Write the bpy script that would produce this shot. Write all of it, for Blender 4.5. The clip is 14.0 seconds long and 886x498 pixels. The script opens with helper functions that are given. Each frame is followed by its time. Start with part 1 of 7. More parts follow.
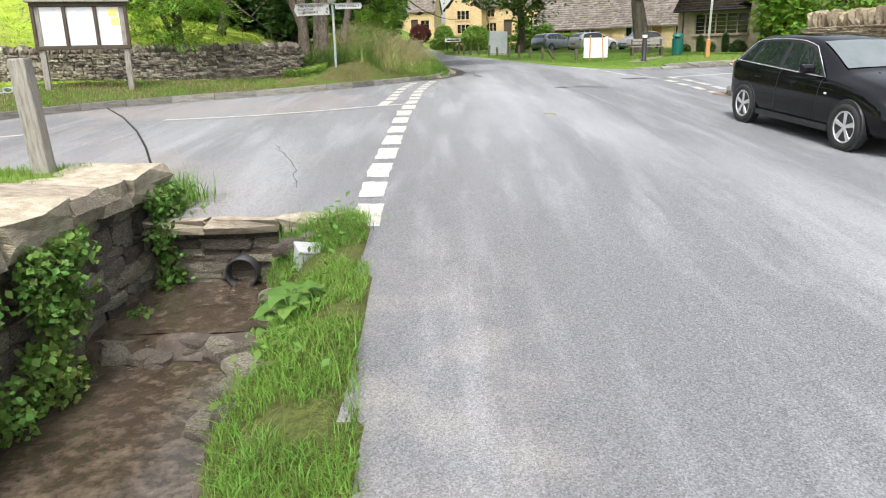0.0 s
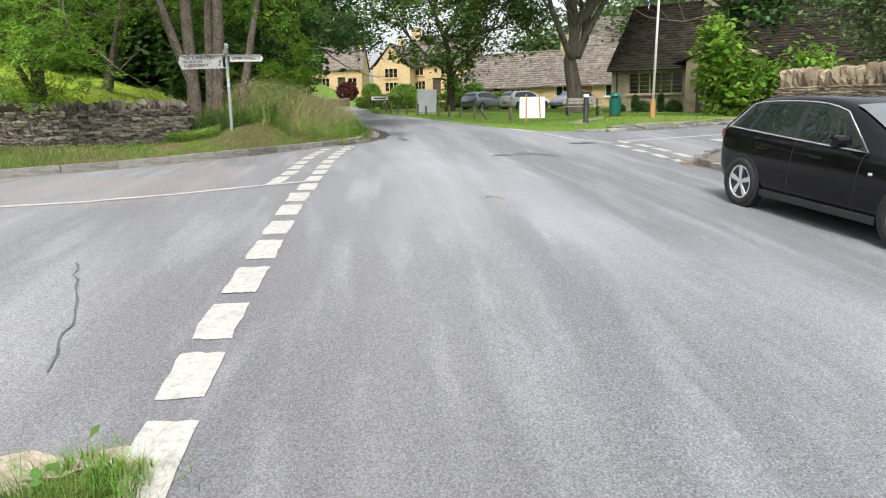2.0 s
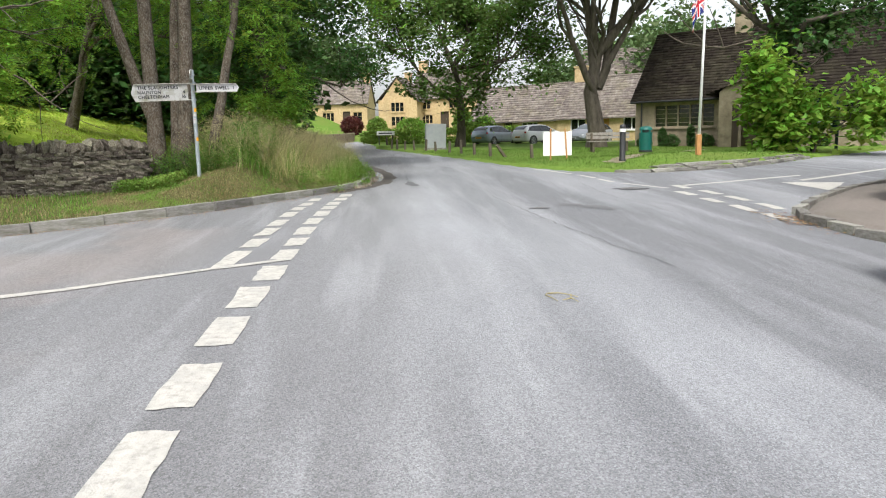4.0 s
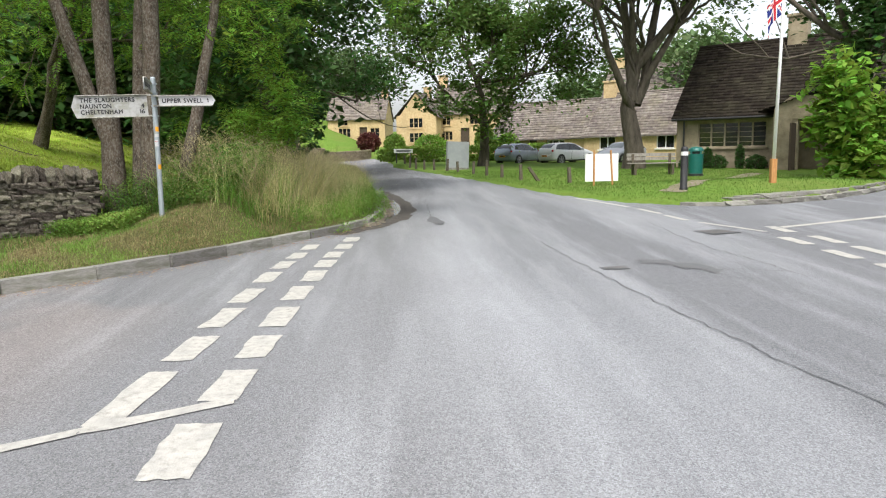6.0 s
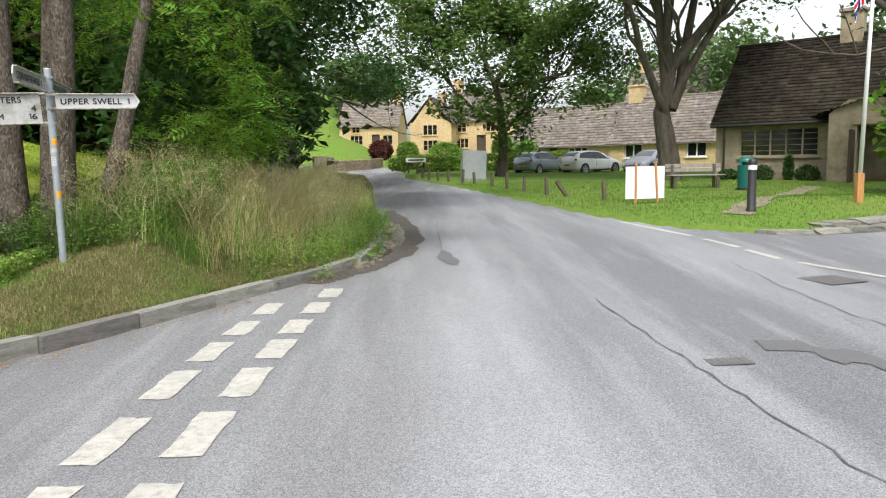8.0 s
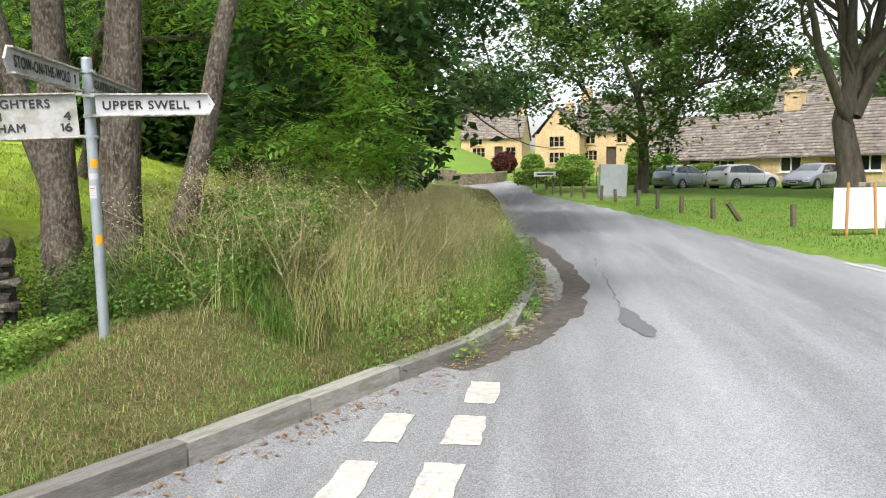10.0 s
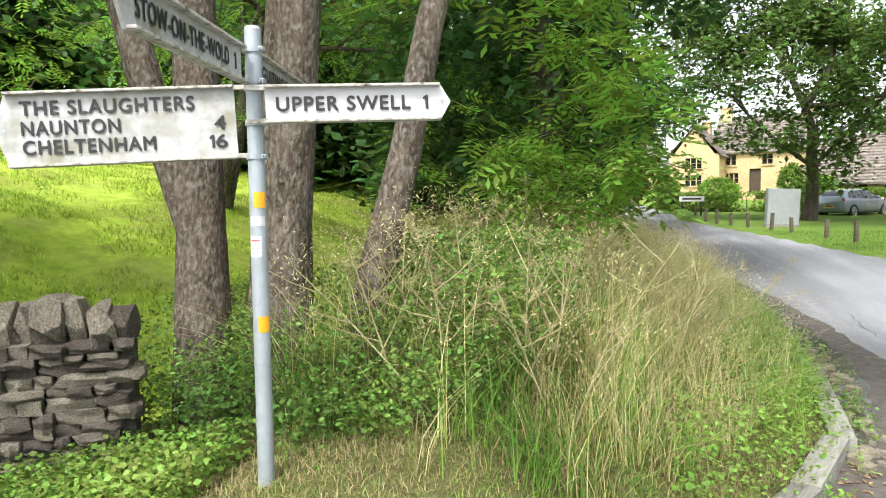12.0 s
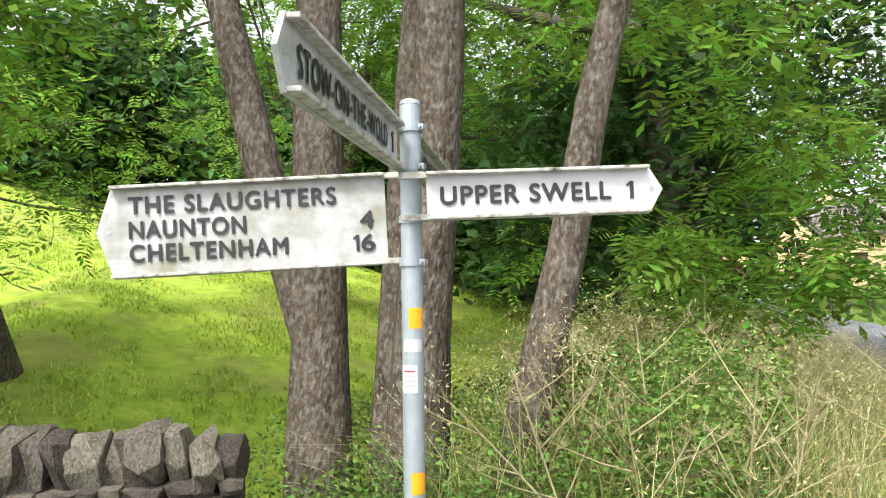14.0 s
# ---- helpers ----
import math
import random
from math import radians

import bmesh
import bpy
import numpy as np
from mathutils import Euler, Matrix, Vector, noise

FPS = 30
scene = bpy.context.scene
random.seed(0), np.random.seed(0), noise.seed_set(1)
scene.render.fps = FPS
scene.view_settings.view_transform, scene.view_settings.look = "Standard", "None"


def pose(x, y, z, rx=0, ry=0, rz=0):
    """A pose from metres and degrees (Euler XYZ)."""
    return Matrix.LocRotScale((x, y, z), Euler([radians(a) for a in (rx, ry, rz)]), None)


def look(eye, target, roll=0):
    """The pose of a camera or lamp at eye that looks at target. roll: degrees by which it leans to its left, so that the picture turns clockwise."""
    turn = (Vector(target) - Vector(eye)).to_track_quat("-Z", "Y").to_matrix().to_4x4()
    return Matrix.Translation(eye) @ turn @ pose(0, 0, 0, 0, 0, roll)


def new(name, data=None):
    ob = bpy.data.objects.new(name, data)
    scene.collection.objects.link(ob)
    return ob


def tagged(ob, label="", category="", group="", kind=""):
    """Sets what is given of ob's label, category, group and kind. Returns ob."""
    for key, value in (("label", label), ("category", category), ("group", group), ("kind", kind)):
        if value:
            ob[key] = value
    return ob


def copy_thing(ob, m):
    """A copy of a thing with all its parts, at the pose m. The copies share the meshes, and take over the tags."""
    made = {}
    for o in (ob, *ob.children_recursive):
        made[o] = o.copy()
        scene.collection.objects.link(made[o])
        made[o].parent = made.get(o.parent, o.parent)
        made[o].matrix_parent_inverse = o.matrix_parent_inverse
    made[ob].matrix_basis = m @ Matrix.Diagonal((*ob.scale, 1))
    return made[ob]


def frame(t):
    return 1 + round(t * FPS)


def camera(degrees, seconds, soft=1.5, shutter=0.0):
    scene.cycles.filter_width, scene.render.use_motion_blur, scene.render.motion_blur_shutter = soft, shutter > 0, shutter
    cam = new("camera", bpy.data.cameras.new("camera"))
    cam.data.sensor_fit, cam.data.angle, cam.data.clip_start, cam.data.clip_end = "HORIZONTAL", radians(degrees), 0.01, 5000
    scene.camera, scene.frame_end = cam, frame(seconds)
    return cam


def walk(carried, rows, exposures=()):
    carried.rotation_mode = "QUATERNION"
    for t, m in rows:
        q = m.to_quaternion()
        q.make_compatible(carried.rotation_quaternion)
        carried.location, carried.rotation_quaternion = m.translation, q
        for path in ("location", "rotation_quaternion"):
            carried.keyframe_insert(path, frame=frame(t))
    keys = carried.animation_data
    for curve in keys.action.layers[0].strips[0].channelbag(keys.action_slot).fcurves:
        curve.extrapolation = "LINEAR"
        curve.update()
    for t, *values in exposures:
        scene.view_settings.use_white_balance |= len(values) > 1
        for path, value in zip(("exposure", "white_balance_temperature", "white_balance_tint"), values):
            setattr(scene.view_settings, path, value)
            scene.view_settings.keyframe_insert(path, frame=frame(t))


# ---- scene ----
cam = camera(63.9, 14.0, soft=1.1)
METRES, EYE, TILT, LEAN, TURN = 19.09, 1.68, 0.0, 0.0, 0.2
ROWS = [
    (0.0, 0.0, 0.0, 0.0, -0.35, -15.74, 1.23),
    (0.5, 0.0061, 0.043, 0.0004, -2.58, -15.43, 1.1),
    (1.0, 0.0093, 0.0855, 0.0023, -4.12, -14.57, 1.04),
    (1.5, 0.0126, 0.1294, 0.0037, -5.49, -13.25, 0.94),
    (2.0, 0.0168, 0.174, 0.0031, -5.81, -11.46, 0.97),
    (2.5, 0.0222, 0.2188, 0.0047, -5.96, -10.63, 0.96),
    (3.0, 0.0241, 0.2639, 0.0049, -5.91, -9.8, 1.17),
    (5.5, 0.0204, 0.4799, 0.0173, -4.19, -8.09, 1.0),
    (6.0, 0.025, 0.5201, 0.0192, -3.93, -7.61, 0.96),
    (6.5, 0.0295, 0.5593, 0.0217, -3.72, -7.38, 0.98),
    (7.0, 0.0371, 0.5987, 0.0233, -3.69, -7.38, 1.03),
    (9.5, 0.0238, 0.7891, 0.0334, 3.32, -6.26, 0.88),
    (10.0, 0.0069, 0.8206, 0.035, 6.73, -5.99, 0.88),
    (10.5, -0.0119, 0.8493, 0.0367, 9.93, -5.22, 0.94),
    (11.0, -0.03, 0.8784, 0.0384, 12.46, -5.06, 0.85),
    (11.5, -0.0491, 0.9019, 0.0396, 14.3, -4.68, 0.79),
    (12.0, -0.067, 0.9222, 0.0406, 15.67, -4.05, 0.74),
    (12.5, -0.0822, 0.9384, 0.0417, 17.31, -2.24, 0.77),
    (13.0, -0.0939, 0.9476, 0.0441, 18.92, 0.05, 0.68),
    (13.5, -0.0972, 0.9502, 0.0456, 20.48, 1.69, 0.8),
    (14.0, -0.0983, 0.9515, 0.0464, 21.98, 2.88, 0.82),
]
walk(cam, [(t, pose(0, 0, EYE, TILT, LEAN, TURN) @ pose(METRES * x, METRES * y, METRES * z, 90 + pitch, roll, yaw)) for t, x, y, z, yaw, pitch, roll in ROWS],
     exposures=[(0.0, 0.6), (3.0, 0.36), (7.0, 0.37), (9.5, 0.54), (11.0, 0.92), (12.5, 1.1), (14.0, 1.06)])

# ---- world, sun, exposure ----
world = bpy.data.worlds.new("sky")
scene.world = world
world.use_nodes = True
wn = world.node_tree
sky = wn.nodes.new("ShaderNodeTexSky")
sky.sky_type, sky.sun_disc = "NISHITA", False
SUN_EL, SUN_AZ = 59.0, 190.0          # azimuth clockwise from +y
sky.sun_elevation, sky.sun_rotation = radians(SUN_EL), radians(SUN_AZ)
sky.dust_density, sky.air_density, sky.ozone_density = 4.0, 1.0, 1.0
wn.nodes["Background"].inputs[1].default_value = 0.235
haze = wn.nodes.new("ShaderNodeHueSaturation")     # thin bright cloud over the whole sky
haze.inputs["Saturation"].default_value = 0.3
wn.links.new(sky.outputs[0], haze.inputs["Color"])
wn.links.new(haze.outputs[0], wn.nodes["Background"].inputs[0])
sun = new("sun", bpy.data.lights.new("sun", "SUN"))
sun.data.energy, sun.data.angle, sun.data.color = 2.1, radians(10), (1.0, 0.975, 0.93)
sd = Vector((math.sin(radians(SUN_AZ)) * math.cos(radians(SUN_EL)), math.cos(radians(SUN_AZ)) * math.cos(radians(SUN_EL)), math.sin(radians(SUN_EL))))
sun.matrix_world = look(sd * 60, (0, 0, 0))


# ---- materials ----
def mat(name, cols, scale=4.0, rough=0.8, bump=0.0, bscale=None, metal=0.0, stain=None, stain_scale=0.6, stain_amount=0.5, rnd=0.0, island=False, stretch=None, spec=0.5, trans=0.0, stain_stretch=None):
    """A node material: fine noise between colours, a coarse stain, optional spread per object or per island."""
    m = bpy.data.materials.new(name)
    m.use_nodes = True
    nt = m.node_tree
    b = nt.nodes["Principled BSDF"]
    N, L = nt.nodes.new, nt.links.new
    tc = N("ShaderNodeTexCoord")
    src = tc.outputs["Object"]
    if stretch:
        mp = N("ShaderNodeMapping")
        mp.inputs["Scale"].default_value = stretch
        L(src, mp.inputs[0])
        src = mp.outputs[0]
    n1 = N("ShaderNodeTexNoise")
    n1.inputs["Scale"].default_value, n1.inputs["Detail"].default_value, n1.inputs["Roughness"].default_value = scale, 7, 0.65
    L(src, n1.inputs["Vector"])
    cr = N("ShaderNodeValToRGB")
    el = cr.color_ramp.elements
    while len(el) < len(cols):
        el.new(0.5)
    for i, c in enumerate(cols):
        el[i].position = 0.3 + 0.4 * i / max(1, len(cols) - 1)
        el[i].color = (*c, 1)
    L(n1.outputs["Fac"], cr.inputs[0])
    out = cr.outputs[0]
    if stain:
        n2 = N("ShaderNodeTexNoise")
        n2.inputs["Scale"].default_value, n2.inputs["Detail"].default_value = stain_scale, 5
        if stain_stretch:
            m2 = N("ShaderNodeMapping")
            m2.inputs["Scale"].default_value = stain_stretch
            L(src, m2.inputs[0])
            L(m2.outputs[0], n2.inputs["Vector"])
        else:
            L(src, n2.inputs["Vector"])
        r2 = N("ShaderNodeMapRange")
        r2.inputs["From Min"].default_value, r2.inputs["From Max"].default_value, r2.inputs["To Max"].default_value = 0.45, 0.68, stain_amount
        L(n2.outputs["Fac"], r2.inputs["Value"])
        mx = N("ShaderNodeMix")
        mx.data_type = "RGBA"
        L(r2.outputs[0], mx.inputs["Factor"])
        L(out, mx.inputs["A"])
        mx.inputs["B"].default_value = (*stain, 1)
        out = mx.outputs["Result"]
    if rnd:
        g = N("ShaderNodeNewGeometry") if island else N("ShaderNodeObjectInfo")
        hs = N("ShaderNodeHueSaturation")
        for k, (lo, hi) in (("Value", (1 - rnd, 1 + rnd)), ("Hue", (0.5 - 0.06 * rnd, 0.5 + 0.06 * rnd))):
            mr = N("ShaderNodeMapRange")
            mr.inputs["To Min"].default_value, mr.inputs["To Max"].default_value = lo, hi
            L(g.outputs["Random Per Island" if island else "Random"], mr.inputs["Value"])
            L(mr.outputs[0], hs.inputs[k])
        L(out, hs.inputs["Color"])
        out = hs.outputs[0]
    L(out, b.inputs["Base Color"])
    b.inputs["Roughness"].default_value, b.inputs["Metallic"].default_value = rough, metal
    b.inputs["Specular IOR Level"].default_value = spec
    if bump:
        n3 = N("ShaderNodeTexNoise")
        n3.inputs["Scale"].default_value, n3.inputs["Detail"].default_value = bscale or scale * 3, 6
        L(src, n3.inputs["Vector"])
        bp = N("ShaderNodeBump")
        bp.inputs["Strength"].default_value, bp.inputs["Distance"].default_value = bump, 0.03
        L(n3.outputs["Fac"], bp.inputs["Height"])
        L(bp.outputs[0], b.inputs["Normal"])
    if trans:
        tr = N("ShaderNodeBsdfTranslucent")
        ms = N("ShaderNodeMixShader")
        ms.inputs[0].default_value = trans
        L(out, tr.inputs[0])
        L(b.outputs[0], ms.inputs[1])
        L(tr.outputs[0], ms.inputs[2])
        L(ms.outputs[0], nt.nodes["Material Output"].inputs[0])
    return m


def glass_mat(name, tint=(0.02, 0.025, 0.03), rough=0.05):
    m = mat(name, [tint, tint], rough=rough, spec=0.8)
    return m


def leafy(name, cols, trans=0.4, rnd=0.35):
    return mat(name, cols, scale=0.8, rough=0.6, rnd=rnd, island=True, trans=trans, spec=0.3)


def asphalt(name):
    """Worn asphalt: pale polished wheel tracks, an older dark strip by the stream side, loose grit, stains and fine chippings."""
    m = mat(name, [(0.098, 0.1, 0.107), (0.165, 0.169, 0.179), (0.25, 0.256, 0.268)], scale=80, rough=0.82, bump=0.5, bscale=130, stain=(0.325, 0.334, 0.352), stain_scale=0.42, stain_amount=0.85, stain_stretch=(1, 0.14, 1), spec=0.18)
    nt = m.node_tree
    N, L = nt.nodes.new, nt.links.new
    bsdf = nt.nodes["Principled BSDF"]
    src = bsdf.inputs["Base Color"].links[0].from_socket
    tc = N("ShaderNodeTexCoord").outputs["Object"]
    sep = N("ShaderNodeSeparateXYZ")
    L(tc, sep.inputs[0])

    def noise_of(scale, detail=5, stretch=(1, 1, 1)):
        mp = N("ShaderNodeMapping")
        mp.inputs["Scale"].default_value = stretch
        L(tc, mp.inputs[0])
        n = N("ShaderNodeTexNoise")
        n.inputs["Scale"].default_value, n.inputs["Detail"].default_value = scale, detail
        L(mp.outputs[0], n.inputs["Vector"])
        return n.outputs["Fac"]

    def ramp(v, a, b, lo, hi):
        r = N("ShaderNodeMapRange")
        r.inputs["From Min"].default_value, r.inputs["From Max"].default_value = a, b
        r.inputs["To Min"].default_value, r.inputs["To Max"].default_value = lo, hi
        L(v, r.inputs["Value"])
        return r.outputs[0]

    def op(kind, a, b):
        n = N("ShaderNodeMath")
        n.operation = kind
        for k, v in enumerate((a, b)):
            if isinstance(v, (int, float)):
                n.inputs[k].default_value = v
            else:
                L(v, n.inputs[k])
        return n.outputs[0]

    def mix(fac, a, col, mode="MIX"):
        x = N("ShaderNodeMix")
        x.data_type, x.blend_type = "RGBA", mode
        L(fac, x.inputs["Factor"])
        L(a, x.inputs["A"])
        if isinstance(col, tuple):
            x.inputs["B"].default_value = (*col, 1)
        else:
            L(col, x.inputs["B"])
        return x.outputs["Result"]

    # the older, darker and browner surface on the stream side of the carriageway, with a ragged edge
    xe = op("ADD", sep.outputs["X"], ramp(noise_of(0.9, 6, (1, 0.5, 1)), 0, 1, -0.9, 0.9))
    old = ramp(xe, 0.4, 1.7, 0.5, 0.0)
    out = mix(old, src, (0.15, 0.148, 0.15))
    # brown gritty wear along the edge above the stream
    grit = op("MULTIPLY", ramp(noise_of(2.2, 7), 0.45, 0.7, 0, 0.5), op("MULTIPLY", ramp(sep.outputs["X"], 0.9, 0.3, 0, 1), ramp(sep.outputs["Y"], 6, 4, 0, 1)))
    out = mix(grit, out, (0.3, 0.28, 0.255))
    # pale dragged scuffs on the junction
    scuff = ramp(noise_of(3.4, 9, (1, 0.1, 1)), 0.5, 0.75, 0, 0.3)
    out = mix(scuff, out, (0.4, 0.41, 0.43))
    # pinkish mended area in the mouth of the side road
    pink = op("MULTIPLY", ramp(noise_of(0.45, 6), 0.48, 0.6, 0, 0.45), ramp(sep.outputs["X"], -1.3, -2.2, 0, 1))
    out = mix(pink, out, (0.27, 0.235, 0.22))
    # single dark and light chippings
    v = N("ShaderNodeTexVoronoi")
    v.inputs["Scale"].default_value = 120
    L(tc, v.inputs["Vector"])
    hs = N("ShaderNodeHueSaturation")
    L(ramp(v.outputs["Color"], 0, 1, 0.62, 1.4), hs.inputs["Value"])
    L(out, hs.inputs["Color"])
    L(hs.outputs[0], bsdf.inputs["Base Color"])
    return m


M_ASPH = asphalt("worn_asphalt")
M_PAVE = mat("brown_asphalt", [(0.14, 0.12, 0.105), (0.2, 0.175, 0.155)], scale=20, rough=0.9, bump=0.4, bscale=80, stain=(0.11, 0.1, 0.08))
M_PAINT = mat("road_paint", [(0.27, 0.262, 0.24), (0.42, 0.405, 0.37), (0.48, 0.465, 0.43)], scale=18, rough=0.75, bump=0.3, bscale=80, stain=(0.3, 0.295, 0.28), stain_scale=6, stain_amount=0.5)
M_KERB = mat("kerb_stone", [(0.16, 0.153, 0.138), (0.29, 0.278, 0.255)], scale=14, rough=0.9, bump=0.5, bscale=50, stain=(0.12, 0.12, 0.085), stain_scale=5, stain_amount=0.75, rnd=0.3)
M_SOIL = mat("turf_soil", [(0.05, 0.05, 0.02), (0.085, 0.1, 0.03), (0.12, 0.15, 0.04)], scale=22, rough=1.0, bump=1.0, bscale=60, stain=(0.13, 0.115, 0.055), stain_scale=0.8, stain_amount=0.7, spec=0.1)
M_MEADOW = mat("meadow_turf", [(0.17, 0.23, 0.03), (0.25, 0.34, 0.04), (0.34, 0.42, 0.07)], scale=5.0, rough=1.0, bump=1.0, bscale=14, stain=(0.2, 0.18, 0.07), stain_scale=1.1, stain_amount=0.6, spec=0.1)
M_LAWN = mat("mown_lawn", [(0.07, 0.13, 0.02), (0.11, 0.19, 0.03), (0.14, 0.22, 0.045)], scale=6, rough=1.0, bump=0.6, bscale=40, stain=(0.16, 0.18, 0.05), stain_scale=0.4, stain_amount=0.5, spec=0.1)
M_STONE = mat("dry_stone", [(0.07, 0.056, 0.042), (0.185, 0.157, 0.12), (0.38, 0.347, 0.295)], scale=16, rough=0.95, bump=1.0, bscale=36, stain=(0.3, 0.285, 0.25), stain_scale=9, stain_amount=0.6, rnd=0.5, spec=0.2)
M_STONE_I = mat("dry_stone_rest", [(0.07, 0.056, 0.042), (0.185, 0.157, 0.12), (0.38, 0.347, 0.295)], scale=16, rough=0.95, bump=1.0, bscale=36, stain=(0.3, 0.285, 0.25), stain_scale=9, stain_amount=0.6, rnd=0.5, island=True, spec=0.2)
M_WARMSTONE = mat("warm_rubble_stone", [(0.13, 0.1, 0.065), (0.24, 0.195, 0.135), (0.36, 0.31, 0.23)], scale=7, rough=0.95, bump=0.7, bscale=30, stain=(0.16, 0.13, 0.08), stain_scale=2.5, rnd=0.25, spec=0.2)
# near-black wall filling: the shade between stones is put into its colour
M_CORE = mat("wall_gap_shade_core", [(0.03, 0.028, 0.022), (0.06, 0.055, 0.045)], scale=8, rough=1.0, bump=0.6)
M_YELLOW = mat("golden_limestone", [(0.4, 0.285, 0.14), (0.53, 0.39, 0.21), (0.62, 0.49, 0.3)], scale=5, rough=0.95, bump=0.4, bscale=10, stain=(0.36, 0.27, 0.15), stain_scale=0.7)
M_HALL = mat("grey_brown_limestone", [(0.2, 0.165, 0.11), (0.31, 0.26, 0.175), (0.4, 0.34, 0.24)], scale=2.6, rough=0.95, bump=0.5, bscale=10, stain=(0.13, 0.11, 0.08), stain_scale=0.6)
M_SLATE_D = mat("dark_stone_tiles", [(0.014, 0.011, 0.009), (0.025, 0.02, 0.016), (0.042, 0.035, 0.029)], scale=5, rough=0.95, bump=0.6, bscale=18, stain=(0.05, 0.046, 0.03), stain_scale=0.9, rnd=0.35, island=True, spec=0.1)
M_SLATE_L = mat("grey_stone_tiles", [(0.1, 0.083, 0.072), (0.17, 0.147, 0.13), (0.26, 0.232, 0.21)], scale=4, rough=0.95, bump=0.6, bscale=16, stain=(0.15, 0.13, 0.09), stain_scale=0.8, rnd=0.25, island=True, spec=0.2)
M_BARK = mat("ash_bark", [(0.035, 0.026, 0.018), (0.085, 0.065, 0.048), (0.15, 0.122, 0.095)], scale=9, rough=0.95, bump=1.0, bscale=38, stain=(0.27, 0.26, 0.225), stain_scale=48, stain_amount=0.5, stretch=(1, 1, 0.5), spec=0.2)
M_BARK2 = mat("grey_bark", [(0.05, 0.042, 0.034), (0.1, 0.085, 0.068), (0.15, 0.13, 0.1)], scale=5, rough=0.95, bump=0.9, bscale=16, stretch=(1, 1, 0.3), spec=0.2)
M_ASHLEAF = leafy("ash_leaves", [(0.12, 0.23, 0.03), (0.2, 0.34, 0.045), (0.31, 0.45, 0.07)], 0.55, 0.5)
M_DARKLEAF = leafy("dark_leaves", [(0.03, 0.07, 0.018), (0.055, 0.115, 0.028), (0.1, 0.18, 0.042)], 0.4, 0.5)
M_MIDLEAF = leafy("tree_leaves", [(0.06, 0.11, 0.025), (0.1, 0.17, 0.035), (0.15, 0.24, 0.05)], 0.45, 0.5)
M_LIMELEAF = leafy("bright_leaves", [(0.1, 0.2, 0.025), (0.16, 0.29, 0.035), (0.22, 0.36, 0.05)], 0.45)
M_IVY = leafy("ivy_leaves", [(0.07, 0.15, 0.03), (0.12, 0.22, 0.045), (0.22, 0.32, 0.07)], 0.4, 0.5)
M_FARLEAF = leafy("far_tree_leaves", [(0.07, 0.12, 0.04), (0.1, 0.16, 0.055), (0.14, 0.21, 0.07)], 0.3)
M_HEDGE = leafy("hedge_leaves", [(0.09, 0.16, 0.025), (0.15, 0.24, 0.035), (0.22, 0.31, 0.05)], 0.3)
M_GRASS = leafy("green_grass", [(0.1, 0.19, 0.03), (0.16, 0.28, 0.045), (0.26, 0.38, 0.075)], 0.45, 0.45)
M_WEED = leafy("weed_leaves", [(0.1, 0.18, 0.03), (0.18, 0.28, 0.05), (0.3, 0.36, 0.09)], 0.45, 0.5)
M_HAY = leafy("dry_tall_grass", [(0.44, 0.37, 0.17), (0.58, 0.51, 0.26), (0.7, 0.63, 0.38)], 0.5, 0.35)
M_DRYTURF = leafy("dry_turf", [(0.22, 0.17, 0.08), (0.31, 0.25, 0.13), (0.2, 0.22, 0.07)], 0.35, 0.4)
M_STALK = mat("dry_stalks", [(0.24, 0.2, 0.1), (0.36, 0.32, 0.17)], scale=5, rough=0.9)
M_GALV = mat("galvanised_steel", [(0.3, 0.34, 0.37), (0.38, 0.42, 0.45)], scale=14, rough=0.5, metal=0.35, bump=0.1, stain=(0.27, 0.29, 0.3), stain_scale=5)
M_SIGN = mat("sign_enamel", [(0.3, 0.3, 0.28), (0.4, 0.4, 0.395), (0.45, 0.45, 0.45)], scale=22, rough=0.5, stain=(0.2, 0.2, 0.13), stain_scale=7, stain_amount=0.85)
M_SIGNCLEAN = mat("sign_enamel_clean", [(0.48, 0.48, 0.49), (0.54, 0.54, 0.55)], scale=12, rough=0.45, stain=(0.48, 0.475, 0.44), stain_scale=7, stain_amount=0.5)
M_SIGNEDGE = mat("sign_edge", [(0.03, 0.025, 0.02), (0.4, 0.38, 0.33), (0.55, 0.54, 0.52)], scale=24, rough=0.55, bump=0.2)
M_INK = mat("black_lettering", [(0.012, 0.012, 0.014), (0.03, 0.03, 0.032)], scale=40, rough=0.5)
M_YEL = mat("yellow_tape", [(0.75, 0.3, 0.005), (0.82, 0.37, 0.01)], scale=20, rough=0.5)
M_BLACK = mat("black_plastic", [(0.012, 0.012, 0.013), (0.025, 0.025, 0.027)], scale=20, rough=0.5)
M_WHITE = mat("white_paint", [(0.72, 0.72, 0.72), (0.8, 0.8, 0.8)], scale=6, rough=0.6, stain=(0.62, 0.61, 0.57))
M_WOOD = mat("grey_oak", [(0.15, 0.13, 0.11), (0.27, 0.25, 0.22), (0.34, 0.32, 0.29)], scale=10, rough=0.9, bump=0.5, stretch=(4, 4, 0.5))
M_ORANGE = mat("orange_wood", [(0.36, 0.16, 0.05), (0.5, 0.26, 0.1)], scale=10, rough=0.8, stretch=(3, 3, 0.5))
M_DARKWOOD = mat("dark_door_wood", [(0.04, 0.028, 0.018), (0.085, 0.06, 0.04)], scale=8, rough=0.8, stretch=(5, 5, 0.5))
